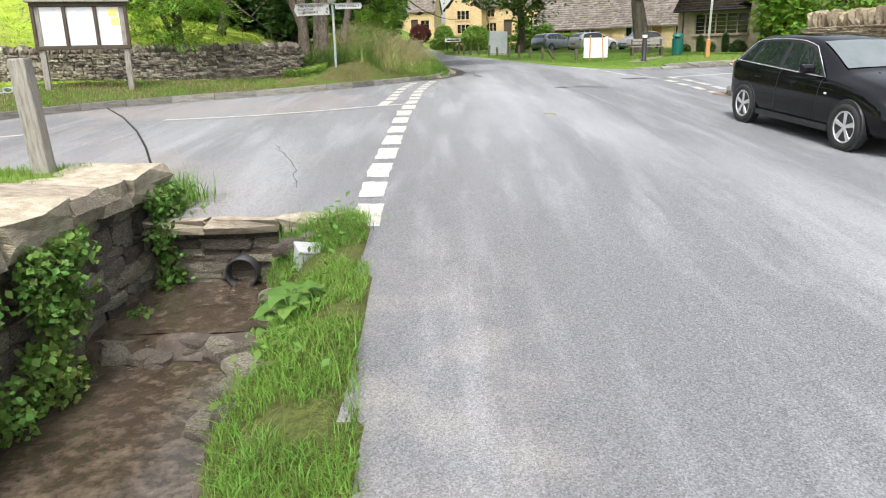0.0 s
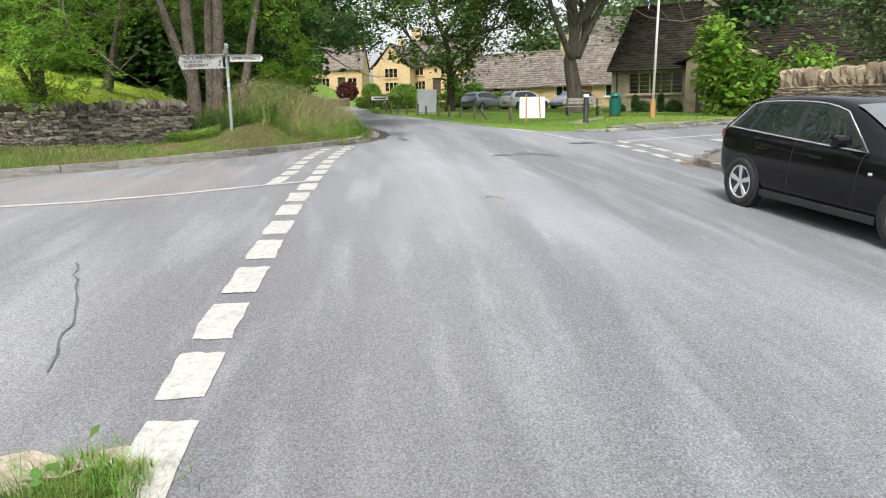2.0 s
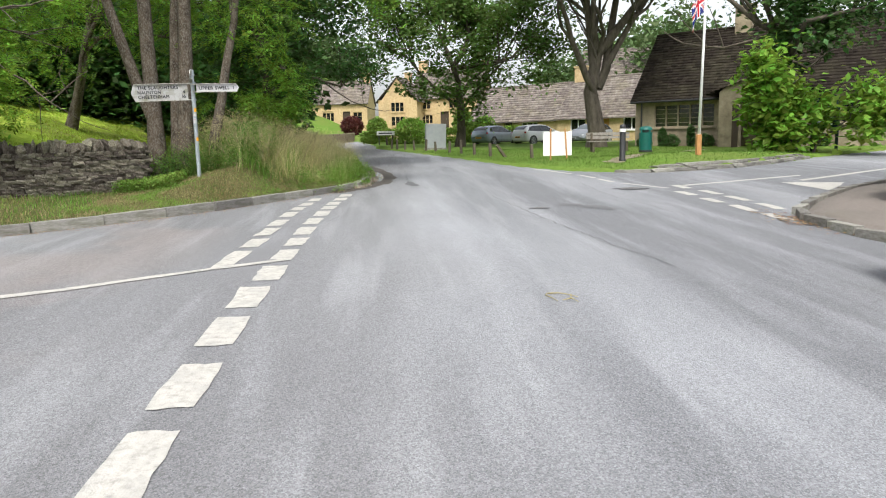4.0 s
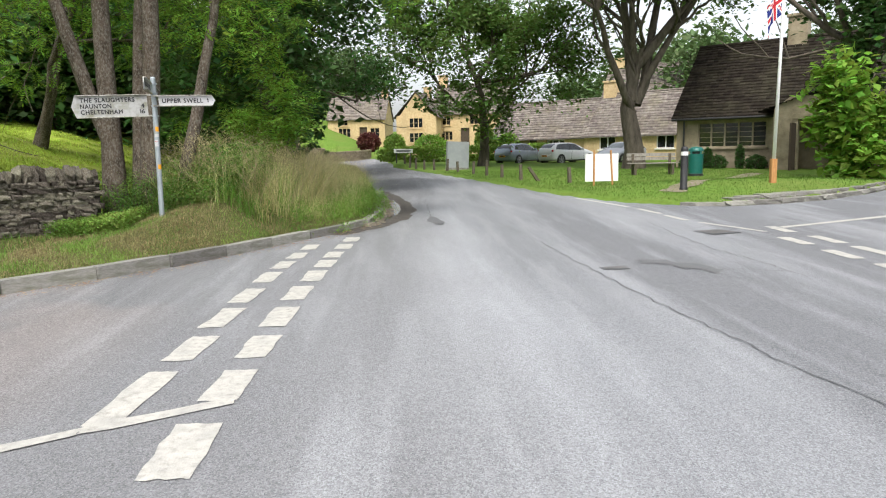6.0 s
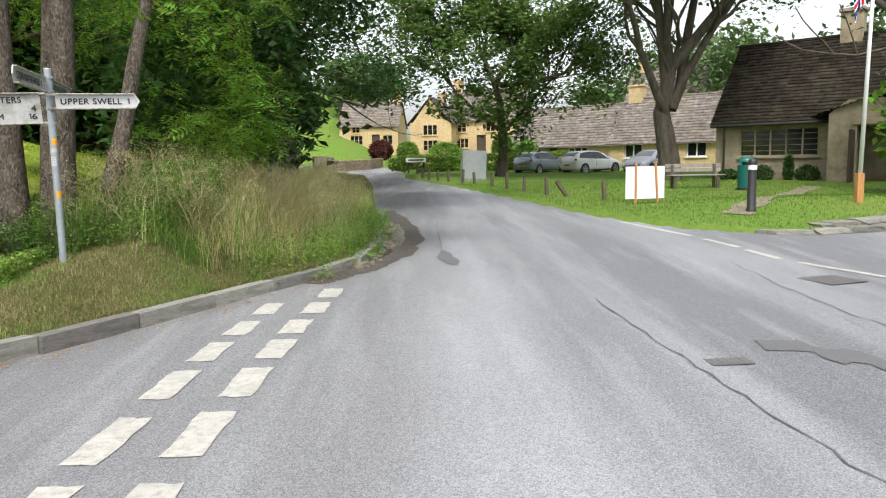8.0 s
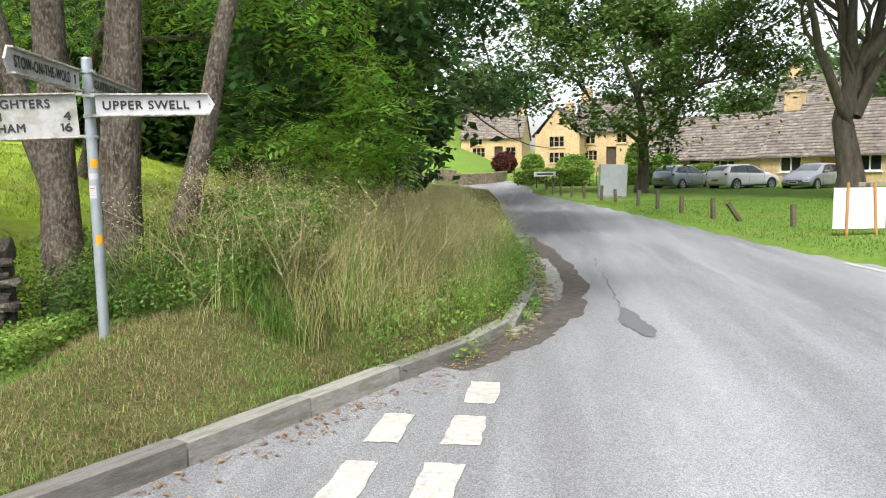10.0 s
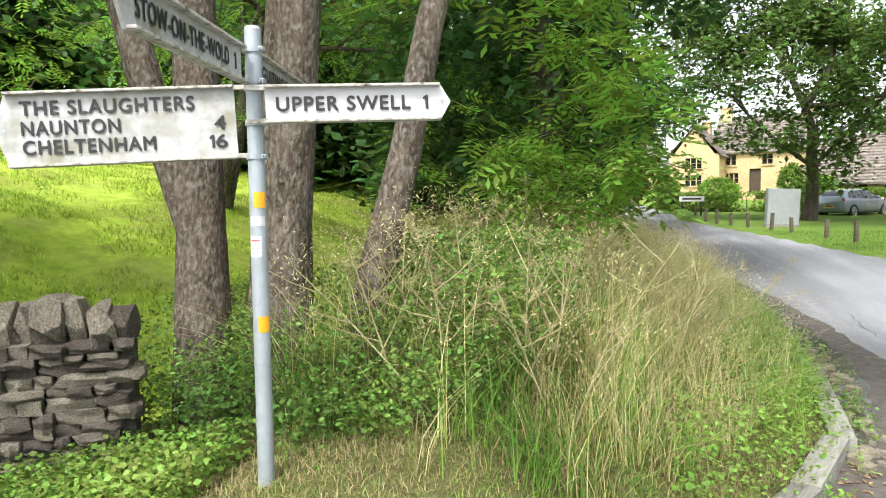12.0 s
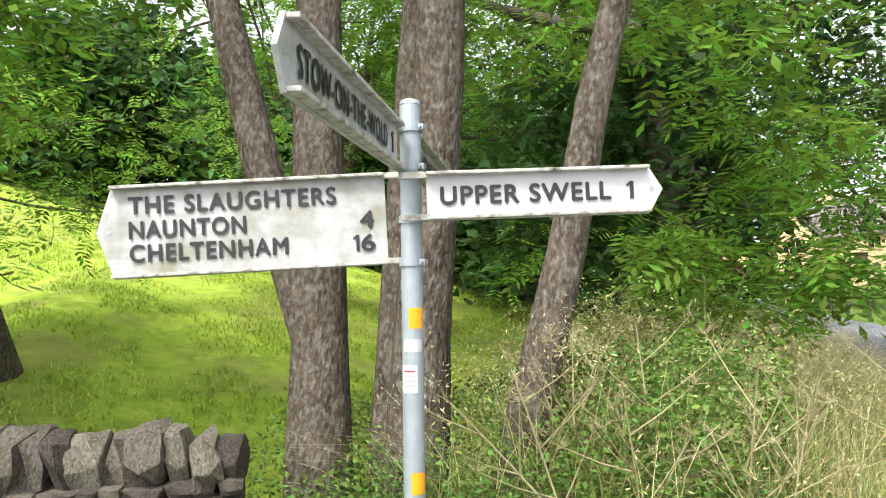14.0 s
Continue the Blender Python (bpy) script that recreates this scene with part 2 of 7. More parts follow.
M_POSTWOOD = mat("mossy_post_wood", [(0.07, 0.055, 0.04), (0.14, 0.12, 0.085)], scale=14, rough=0.95, bump=0.5)
M_GREENPAINT = mat("green_bin_plastic", [(0.005, 0.09, 0.075), (0.008, 0.12, 0.1)], scale=6, rough=0.4)
M_CARBLACK = mat("black_car_paint", [(0.004, 0.004, 0.005), (0.007, 0.007, 0.009)], scale=3, rough=0.03, spec=0.3)
M_CARSILVER = mat("silver_blue_car_paint", [(0.3, 0.35, 0.4), (0.36, 0.41, 0.46)], scale=3, rough=0.25, metal=0.4)
M_CARWHITE = mat("white_car_paint", [(0.75, 0.76, 0.77), (0.8, 0.8, 0.8)], scale=3, rough=0.2)
M_CARGREY = mat("silver_car_paint", [(0.42, 0.44, 0.47), (0.5, 0.52, 0.54)], scale=3, rough=0.25, metal=0.4)
M_GLASS = glass_mat("dark_glass", (0.012, 0.018, 0.017), 0.02)
M_WINGLASS = glass_mat("window_glass", (0.015, 0.018, 0.02), 0.08)
M_TYRE = mat("tyre_rubber", [(0.012, 0.012, 0.012), (0.03, 0.029, 0.028)], scale=20, rough=0.85)
M_ALLOY = mat("alloy_wheel", [(0.7, 0.7, 0.71), (0.8, 0.8, 0.81)], scale=10, rough=0.25, metal=0.7)
# windscreen base colour is lightened to imitate the sky reflected in it
M_SCREEN = mat("windscreen_sky_sheen", [(0.1, 0.12, 0.125), (0.14, 0.16, 0.165)], scale=3, rough=0.02, spec=1.0)
M_LAMP = mat("lamp_lens", [(0.5, 0.52, 0.54), (0.7, 0.72, 0.74)], scale=10, rough=0.1)
M_REDLAMP = mat("red_lens", [(0.3, 0.01, 0.01), (0.4, 0.02, 0.02)], scale=10, rough=0.2)
M_GREY = mat("grey_cabinet_paint", [(0.3, 0.32, 0.33), (0.38, 0.4, 0.41)], scale=5, rough=0.6, stain=(0.25, 0.27, 0.26))
M_WATERBED = mat("stream_bed", [(0.05, 0.038, 0.026), (0.1, 0.08, 0.055), (0.17, 0.145, 0.11)], scale=7, rough=0.9, bump=0.8, bscale=20)
M_RED = mat("flag_red", [(0.4, 0.01, 0.02), (0.5, 0.02, 0.03)], scale=6, rough=0.8)
M_BLUE = mat("flag_blue", [(0.01, 0.02, 0.16), (0.015, 0.03, 0.2)], scale=6, rough=0.8)
M_LITTER = leafy("fallen_leaves", [(0.14, 0.07, 0.03), (0.26, 0.14, 0.06), (0.3, 0.22, 0.12)], 0.1, 0.4)
M_PUDDLE = mat("wet_mud", [(0.04, 0.035, 0.03), (0.09, 0.08, 0.07)], scale=5, rough=0.12, bump=0.25, bscale=9, spec=0.8)
M_DIRT = mat("damp_dirt", [(0.04, 0.034, 0.029), (0.1, 0.088, 0.076)], scale=9, rough=0.9, bump=0.6)
M_PAPER = mat("printed_paper", [(0.6, 0.63, 0.68), (0.72, 0.75, 0.8)], scale=30, rough=0.7)
M_YELPAPER = mat("yellow_paper", [(0.75, 0.65, 0.12), (0.8, 0.74, 0.3)], scale=20, rough=0.7)
M_DARKGREEN = mat("dark_green_paint", [(0.008, 0.03, 0.02), (0.012, 0.045, 0.03)], scale=8, rough=0.5)
M_IRON = mat("cast_iron", [(0.1, 0.095, 0.09), (0.17, 0.16, 0.15)], scale=20, rough=0.7, metal=0.2)
M_TAR = mat("crack_tar", [(0.07, 0.071, 0.074), (0.12, 0.122, 0.127)], scale=20, rough=0.9)
M_PATCH = mat("dark_asphalt", [(0.09, 0.091, 0.095), (0.16, 0.162, 0.168)], scale=75, rough=0.9, bump=0.6, bscale=90)
M_DARKRED = leafy("dark_red_leaves", [(0.07, 0.015, 0.015), (0.12, 0.03, 0.025)], 0.3)
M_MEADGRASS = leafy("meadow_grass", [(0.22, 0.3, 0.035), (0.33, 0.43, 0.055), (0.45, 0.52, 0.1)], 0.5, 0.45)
M_LAWNGRASS = leafy("lawn_grass", [(0.07, 0.13, 0.02), (0.11, 0.19, 0.03), (0.15, 0.24, 0.045)], 0.4)
M_EARTH = mat("trodden_earth", [(0.16, 0.13, 0.09), (0.26, 0.22, 0.16)], scale=12, rough=1.0, bump=0.5, stain=(0.12, 0.14, 0.05), stain_scale=3)
M_TUB = mat("dirty_white_plastic", [(0.3, 0.31, 0.32), (0.42, 0.43, 0.44)], scale=8, rough=0.6, stain=(0.2, 0.19, 0.16), stain_scale=6)
M_WATER = mat("stream_water", [(0.022, 0.016, 0.011), (0.06, 0.045, 0.032), (0.15, 0.12, 0.09)], scale=9, rough=0.05, bump=0.35, bscale=9, spec=0.7, stain=(0.07, 0.055, 0.04), stain_scale=1.3, stain_amount=0.7)


# ---- mesh helpers ----
def raw(name, V, F, material, smooth=False):
    """A mesh from arrays: V n x 3, F m x k."""
    V, F = np.asarray(V, dtype=np.float32), np.asarray(F, dtype=np.int32)
    me = bpy.data.meshes.new(name)
    me.vertices.add(len(V))
    me.vertices.foreach_set("co", V.ravel())
    me.loops.add(F.size)
    me.loops.foreach_set("vertex_index", F.ravel())
    me.polygons.add(len(F))
    me.polygons.foreach_set("loop_start", np.arange(0, F.size, F.shape[1], dtype=np.int32))
    if smooth:
        me.polygons.foreach_set("use_smooth", np.ones(len(F), dtype=bool))
    me.update(calc_edges=True)
    me.materials.append(material)
    return me


def under(ob, parent):
    if parent:
        ob.parent = parent
    return ob


def part(name, bm, material, parent=None, label="", smooth=False):
    me = bpy.data.meshes.new(name)
    bmesh.ops.recalc_face_normals(bm, faces=bm.faces)
    bm.to_mesh(me)
    bm.free()
    if smooth:
        me.polygons.foreach_set("use_smooth", np.ones(len(me.polygons), dtype=bool))
    me.materials.append(material)
    return tagged(under(new(name, me), parent), label)


def piece(name, me, m, parent=None, label=""):
    ob = under(new(name, me), parent)
    ob.matrix_basis = m
    return tagged(ob, label)


def thing(name, label, category, m=None, group="", kind=""):
    ob = new(name)
    ob.empty_display_size = 0.2
    if m is not None:
        ob.matrix_basis = m
    return tagged(ob, label, category, group, kind)


def box(bm, c, s, m=None, bev=0.0, taper=1.0):
    q = Matrix.Translation(c) @ (m or Matrix()) @ Matrix.Diagonal((*s, 1))
    r = bmesh.ops.create_cube(bm, size=1)["verts"]
    for v in r:
        if v.co.z > 0:
            v.co.x *= taper
            v.co.y *= taper
    bmesh.ops.transform(bm, matrix=q, verts=r)
    if bev:
        es = list({e for v in r for e in v.link_edges})
        bmesh.ops.bevel(bm, geom=es, offset=bev, segments=2, affect="EDGES", profile=0.6)
    return bm


def cyl(bm, p0, p1, r0, r1=None, seg=12, caps=True):
    p0, p1 = Vector(p0), Vector(p1)
    d = p1 - p0
    m = Matrix.Translation((p0 + p1) / 2) @ d.to_track_quat("Z", "Y").to_matrix().to_4x4()
    bmesh.ops.create_cone(bm, cap_ends=caps, segments=seg, radius1=r0, radius2=r0 if r1 is None else r1, depth=d.length, matrix=m)
    return bm


def lathe(bm, prof, seg=20, m=None):
    """Spin (r, z) points round z."""
    m = m or Matrix()
    rings = [[bm.verts.new(m @ Vector((r * math.cos(2 * math.pi * k / seg), r * math.sin(2 * math.pi * k / seg), z))) for k in range(seg)] for r, z in prof]
    for a, b in zip(rings, rings[1:]):
        for k in range(seg):
            bm.faces.new((a[k], a[(k + 1) % seg], b[(k + 1) % seg], b[k]))
    return bm


def prism(bm, pts, y0, y1, m=None):
    """Extrude a polygon in x, z from y0 to y1."""
    m = m or Matrix()
    a = [bm.verts.new(m @ Vector((x, y0, z))) for x, z in pts]
    b = [bm.verts.new(m @ Vector((x, y1, z))) for x, z in pts]
    bm.faces.new(a)
    bm.faces.new(b[::-1])
    n = len(pts)
    for i in range(n):
        bm.faces.new((a[i], b[i], b[(i + 1) % n], a[(i + 1) % n]))
    return bm


BM = bmesh.new


def tube(pts, rad, seg=6):
    """Arrays of a tapered tube along points."""
    P = np.asarray(pts, dtype=float)
    n = len(P)
    T = np.gradient(P, axis=0)
    T /= np.linalg.norm(T, axis=1)[:, None] + 1e-9
    up = np.array([0.31, 0.95, 0.05])
    A = np.cross(T, up)
    A /= np.linalg.norm(A, axis=1)[:, None] + 1e-9
    B = np.cross(T, A)
    an = np.linspace(0, 2 * np.pi, seg, endpoint=False)
    r = np.asarray(rad)[:, None, None]
    V = P[:, None] + r * (A[:, None] * np.cos(an)[None, :, None] + B[:, None] * np.sin(an)[None, :, None])
    i = np.arange(n - 1)[:, None] * seg
    k = np.arange(seg)[None]
    F = np.stack([i + k, i + (k + 1) % seg, i + seg + (k + 1) % seg, i + seg + k], -1).reshape(-1, 4)
    return V.reshape(-1, 3), F


class Pile:
    """Collects arrays of one face size into one mesh."""
    def __init__(self):
        self.V, self.F, self.n = [], [], 0

    def add(self, V, F):
        self.V.append(V)
        self.F.append(np.asarray(F) + self.n)
        self.n += len(V)

    def mesh(self, name, material, smooth=False):
        return raw(name, np.concatenate(self.V), np.concatenate(self.F), material, smooth)


RNG = np.random.default_rng(7)


def unit(v):
    return v / (np.linalg.norm(v, axis=-1, keepdims=True) + 1e-9)


def leaf_arrays(P, size, width=0.55, flat=0.5, rng=RNG, down=0.15):
    """One folded rhombus of leaf at each point."""
    n = len(P)
    d = rng.normal(size=(n, 3))
    d[:, 2] = d[:, 2] * (1 - flat) - down
    d = unit(d)
    s = unit(np.cross(d, rng.normal(size=(n, 3)) * (1 - flat) + np.array([0, 0, 1.0]) * flat * 2))
    u = np.cross(s, d)
    L = (size * rng.uniform(0.6, 1.3, n))[:, None]
    W = L * width * 0.5
    V = np.stack([P, P + d * L * 0.45 + s * W + u * W * 0.25, P + d * L, P + d * L * 0.45 - s * W + u * W * 0.25], 1)
    i = np.arange(n)[:, None] * 4
    return V.reshape(-1, 3), i + np.arange(4)[None]


def pinnate_arrays(P, length, rng=RNG, pairs=4):
    """Compound leaves: pairs of leaflets along a drooping stalk, and one at its tip."""
    n = len(P)
    d = rng.normal(size=(n, 3))
    d[:, 2] = d[:, 2] * 0.35 - 0.25
    d = unit(d)
    s = unit(np.cross(d, np.array([0, 0, 1.0]) + 0.25 * rng.normal(size=(n, 3))))
    u = np.cross(s, d)
    L = (length * rng.uniform(0.7, 1.2, n))[:, None]
    out = []
    for k in range(pairs):
        f = 0.3 + 0.6 * k / pairs
        b = P + d * L * f - u * L * 0.25 * f * f
        for sg in (1, -1):
            w = unit(d * 0.55 + s * sg - u * 0.15)
            x = np.cross(w, u)
            l = L * 0.36 * (1 - 0.25 * abs(k - 1.5) / 1.5)
            out.append(np.stack([b, b + w * l * 0.5 + x * l * 0.17, b + w * l, b + w * l * 0.5 - x * l * 0.17], 1))
    b = P + d * L * 0.92 - u * L * 0.22
    l = L * 0.36
    out.append(np.stack([b, b + d * l * 0.5 + s * l * 0.17, b + d * l, b + d * l * 0.5 - s * l * 0.17], 1))
    V = np.concatenate(out, 1).reshape(-1, 3)
    return V, np.arange(len(V)).reshape(-1, 4)


def blades(P, h, w, lean=0.35, rng=RNG, seg=3):
    """Curved tapering blades of grass, as quads."""
    n = len(P)
    a = rng.uniform(0, 2 * np.pi, n)
    d = np.stack([np.cos(a), np.sin(a), np.zeros(n)], 1)
    s = np.stack([-np.sin(a), np.cos(a), np.zeros(n)], 1)
    H = h * rng.uniform(0.55, 1.15, n)[:, None]
    B = lean * rng.uniform(0.2, 1.3, n)[:, None]
    W = w * rng.uniform(0.7, 1.3, n)[:, None] / 2
    rows = []
    for k in range(seg + 1):
        f = k / seg
        c = P + d * H * B * f * f + np.array([0, 0, 1.0]) * H * (f - 0.35 * B * f * f)
        ww = W * (1 - 0.85 * f)
        rows += [c - s * ww, c + s * ww]
    V = np.stack(rows, 1).reshape(-1, 3)
    i = (np.arange(n) * (2 * seg + 2))[:, None, None]
    k = (np.arange(seg) * 2)[None, :, None]
    F = (i + k + np.array([0, 1, 3, 2])[None, None]).reshape(-1, 4)
    return V, F


# ---- the lie of the land ----
GY = [-60, -20, -5, 0, 5.4, 10, 14.5, 18, 21, 27, 37, 60, 90, 200]
GZ = [-2.0, -0.8, -0.2, 0, 0.15, 0.38, 0.62, 0.76, 0.80, 0.92, 1.05, 1.35, 2.2, 6.0]
KERB_L = np.array([(-60, -22), (-40, -8), (-20, 3.5), (-12, 10.3), (-8.7, 13.55), (-6.9, 15.15), (-5.6, 15.95), (-4.6, 16.4), (-3.6, 17.0), (-2.75, 17.75), (-2.1, 18.65), (-1.6, 19.55), (-1.05, 20.55), (-0.5, 21.5),
                   (-0.05, 22.6), (0.15, 24.4), (0.05, 27), (-0.3, 32.3), (-1.05, 45), (-2.2, 58), (-6, 70), (-14, 78), (-30, 84)])
EDGE_R = np.array([(-30, 90), (-8, 84), (-1.5, 74), (0.2, 62), (0.3, 54), (2.46, 41.7), (3.8, 33.4), (4.5, 28.7), (4.9, 27.2), (5.5, 25.6), (6.5, 24.7), (7.3, 24.4), (8.5, 24.65), (10.1, 25.4), (11.9, 26.7), (14, 28.6), (30, 40), (60, 52),
                   (60, 40), (30, 30), (15, 22.9), (12, 21.2), (9.2, 19.35), (7.6, 17.9), (6.95, 17.2), (6.6, 16.5), (6.52, 15.2), (6.85, 13.5), (7.15, 11), (7.25, 5), (7.3, -60)])
BANK = [tuple(p) for p in EDGE_R[10:16]]
CORNER = [tuple(p) for p in EDGE_R[20:29]][::-1]
CREEK_R = np.array([(-0.2, -60), (-0.25, 0), (-0.35, 2.3), (-0.46, 3.46), (-0.54, 4.8), (-0.67, 5.9), (-0.75, 6.15), (-1.3, 6.5), (-2.9, 6.55), (-4.5, 6.3), (-9, 3.0), (-16, -3), (-60, -40)])
ROAD = np.concatenate([KERB_L, EDGE_R, CREEK_R])


def seg_dist(P, Q, closed=False):
    Q2 = np.roll(Q, -1, 0) if closed else Q[1:]
    Q1 = Q if closed else Q[:-1]
    best = np.full(len(P), 1e9)
    for a, b in zip(Q1, Q2):
        ab = b - a
        t = np.clip(((P - a) @ ab) / (ab @ ab + 1e-12), 0, 1)
        best = np.minimum(best, np.linalg.norm(P - a - t[:, None] * ab, axis=1))
    return best


def in_poly(P, Q):
    ins = np.zeros(len(P), dtype=bool)
    for a, b in zip(Q, np.roll(Q, -1, 0)):
        c = (a[1] > P[:, 1]) != (b[1] > P[:, 1])
        ins ^= c & (P[:, 0] < (b[0] - a[0]) * (P[:, 1] - a[1]) / (b[1] - a[1] + 1e-12) + a[0])
    return ins


def road_h(x, y):
    fall = 0.02 * np.clip(-x - 3, 0, 30) * np.clip((y - 5) / 5, 0, 1) * np.clip((30 - y) / 8, 0, 1)
    crown = np.interp(y, [5, 7.4, 8.4, 10, 13.3, 15, 17, 19], [0, 0.1, 0.135, 0.145, 0.11, 0.07, 0.025, 0]) * np.clip((x + 13) / 6, 0, 1) * np.clip((5 - x) / 3.5, 0, 1)
    return np.interp(y, GY, GZ) + crown - fall - 0.024 * np.clip(x, 0, 7) * np.clip((24 - y) / 7, 0, 1)


def ground_h(x, y):
    """Height of the ground: under the road, verges, stream, hillside, lawn."""
    x, y = np.asarray(x, float).ravel(), np.asarray(y, float).ravel()
    P = np.stack([x, y], 1)
    base = road_h(x, y)
    d = seg_dist(P, ROAD, True)
    ins = in_poly(P, ROAD)
    dk = seg_dist(P, KERB_L)
    left = (~ins) & (y > np.interp(x, KERB_L[:, 0][:10], KERB_L[:, 1][:10])) & (x < 1.0) & (y > 8)
    left |= (~ins) & (y > 22) & (x < np.interp(y, [22, 24.4, 45, 58, 70, 78], [-0.2, 0.1, -1.0, -2.1, -6, -14]))
    creekside = (~ins) & (y < 7) & (x < 0)
    z = base + np.where(ins, -0.1 - np.clip(d * 0.5, 0, 0.1), np.clip(d * 0.5, 0, 0.07))
    hill = np.clip(dk - np.interp(x, [-14, -8, -4], [5.6, 4.4, 3.4]), 0, 60) * np.clip((-x - 1.5) / 7, 0.12, 1)
    zl = base + np.clip((dk - 0.08) * 1.0, -0.08, 0.1) + 0.05 * np.clip(dk, 0, 3) + 0.06 * np.clip(dk, 0, 5) * np.clip((-x - 5) / 4, 0, 1) + 0.5 * np.exp(-((x + 2.2) ** 2) / 1.3 - (y - 21.7) ** 2 / 9) * np.clip((dk - 0.1) / 0.9, 0, 1) + 0.26 * hill * (1 - 0.3 * np.clip((hill - 25) / 40, 0, 1))
    zl += np.where(hill > 0, 0.07 * np.sin(x * 0.9 + 1) * np.sin(y * 1.3) + 0.05 * np.sin(x * 2.3 + y * 1.7), 0) * np.clip(hill / 3, 0, 1)
    z = np.where(left, zl, z)
    # right hand bank and lawn
    z += np.where((~ins) & (x > 0), 0.24 * np.exp(-((x - 10.5) ** 2) / 14 - (y - 28.3) ** 2 / 7), 0)
    z += np.where((~ins) & (x > 6) & (y < 24), 0.05, 0)
    # stream: bank slopes from the road edge to the bed, then a plot of turf behind the far wall
    xr = np.interp(y, [-60, 0, 2.3, 3.46, 4.8, 5.9, 6.2], [-0.2, -0.25, -0.35, -0.46, -0.54, -0.67, -0.75])
    dd = xr - x
    bank = base + 0.05 - 0.02 * np.sin(3 * y) - np.clip(dd - 0.2, 0, 0.5) * 0.45
    w = np.clip((dd - 0.62 - 0.1 * np.sin(2.3 * y)) / 0.3, 0, 1)
    zc = bank * (1 - w) + w * (-0.62 - 0.12 * np.clip((5 - y) * 2, 0, 1))
    plot = np.clip((-x - 3.0) / 0.15, 0, 1)
    zc = zc * (1 - plot) + plot * (0.72 + 0.02 * np.sin(4 * x) * np.sin(3 * y))
    z = np.where(creekside, zc, z)
    return z


def spaced(*runs):
    out = []
    for a, b, s in runs:
        out.append(np.arange(a, b, s))
    return np.concatenate(out)


XS = spaced((-2500, -300, 200), (-300, -60, 12), (-60, -14, 1.5), (-14, -6, 0.4), (-6, 2, 0.14), (2, 10, 0.3), (10, 26, 0.7), (26, 80, 3), (80, 300, 12), (300, 2501, 200))
YS = spaced((-2500, -300, 200), (-300, -30, 15), (-30, 0, 1.5), (0, 8, 0.14), (8, 15, 0.3), (15, 34, 0.2), (34, 60, 0.6), (60, 120, 2.5), (120, 400, 15), (400, 3501, 250))
GX, GYY = np.meshgrid(XS, YS)
GH = ground_h(GX, GYY).reshape(GX.shape)
V = np.stack([GX, GYY, GH], -1).reshape(-1, 3)
nx, ny = len(XS), len(YS)
ii = (np.arange(ny - 1)[:, None] * nx + np.arange(nx - 1)[None]).ravel()
GF = np.stack([ii, ii + 1, ii + nx + 1, ii + nx], 1)
cen = V[GF].mean(1)
dkc = seg_dist(cen[:, :2], KERB_L)
me = raw("ground", V, GF, M_SOIL, True)
me.materials.append(M_MEADOW)
me.materials.append(M_LAWN)
me.materials.append(M_WATERBED)
me.materials.append(M_PAVE)
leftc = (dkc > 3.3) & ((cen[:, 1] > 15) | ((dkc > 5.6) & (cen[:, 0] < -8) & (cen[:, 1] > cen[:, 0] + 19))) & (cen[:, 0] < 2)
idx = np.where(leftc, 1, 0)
idx = np.where((cen[:, 0] > 0) & (cen[:, 1] > 18), 2, idx)
idx = np.where((cen[:, 1] > 62), 2, idx)
idx = np.where((cen[:, 0] < -3) & (cen[:, 1] < 8), 2, idx)
idx = np.where((cen[:, 0] < 0) & (cen[:, 1] < 7) & (cen[:, 2] < -0.25), 3, idx)
idx = np.where((cen[:, 0] > 6) & (cen[:, 0] < 40) & (cen[:, 1] < 21.5) & (cen[:, 1] > -30), 4, idx)
me.polygons.foreach_set("material_index", idx.astype(np.int32))
tagged(new("ground", me), "turf, verge, lawn and grassy hillside rising behind a wall", "ground", kind="structure")


def sheet(name, xs, ys, keep, lift, material, jitter=0.0):
    X, Y = np.meshgrid(xs, ys)
    Z = road_h(X.ravel(), Y.ravel()).reshape(X.shape) + lift
    V = np.stack([X, Y, Z], -1).reshape(-1, 3)
    n, m = len(xs), len(ys)
    i = (np.arange(m - 1)[:, None] * n + np.arange(n - 1)[None]).ravel()
    F = np.stack([i, i + 1, i + n + 1, i + n], 1)
    c = V[F].mean(1)
    F = F[keep(c)]
    return raw(name, V, F, material, True)


me = sheet("road", spaced((-60, -12, 2), (-12, -1.4, 0.2), (-1.4, 0, 0.04), (0, 8, 0.2), (8, 64, 1)), spaced((-60, 0, 2), (0, 7, 0.1), (7, 34, 0.25), (34, 92, 1)),
           lambda c: ((seg_dist(c[:, :2], ROAD, True) < 0.5) | in_poly(c[:, :2], ROAD)) & ~((c[:, 1] < 6.25) & (c[:, 0] < -0.42 - 0.05 * c[:, 1])) & ~((c[:, 1] < 6.32) & (c[:, 0] < -0.95)), 0.0, M_ASPH)
tagged(new("road", me), "pale worn grey asphalt road through a village junction", "road", kind="structure")


def gz(x, y):
    return float(ground_h([x], [y])[0])


def rz(x, y):
    return float(road_h(np.array([x]), np.array([y]))[0])


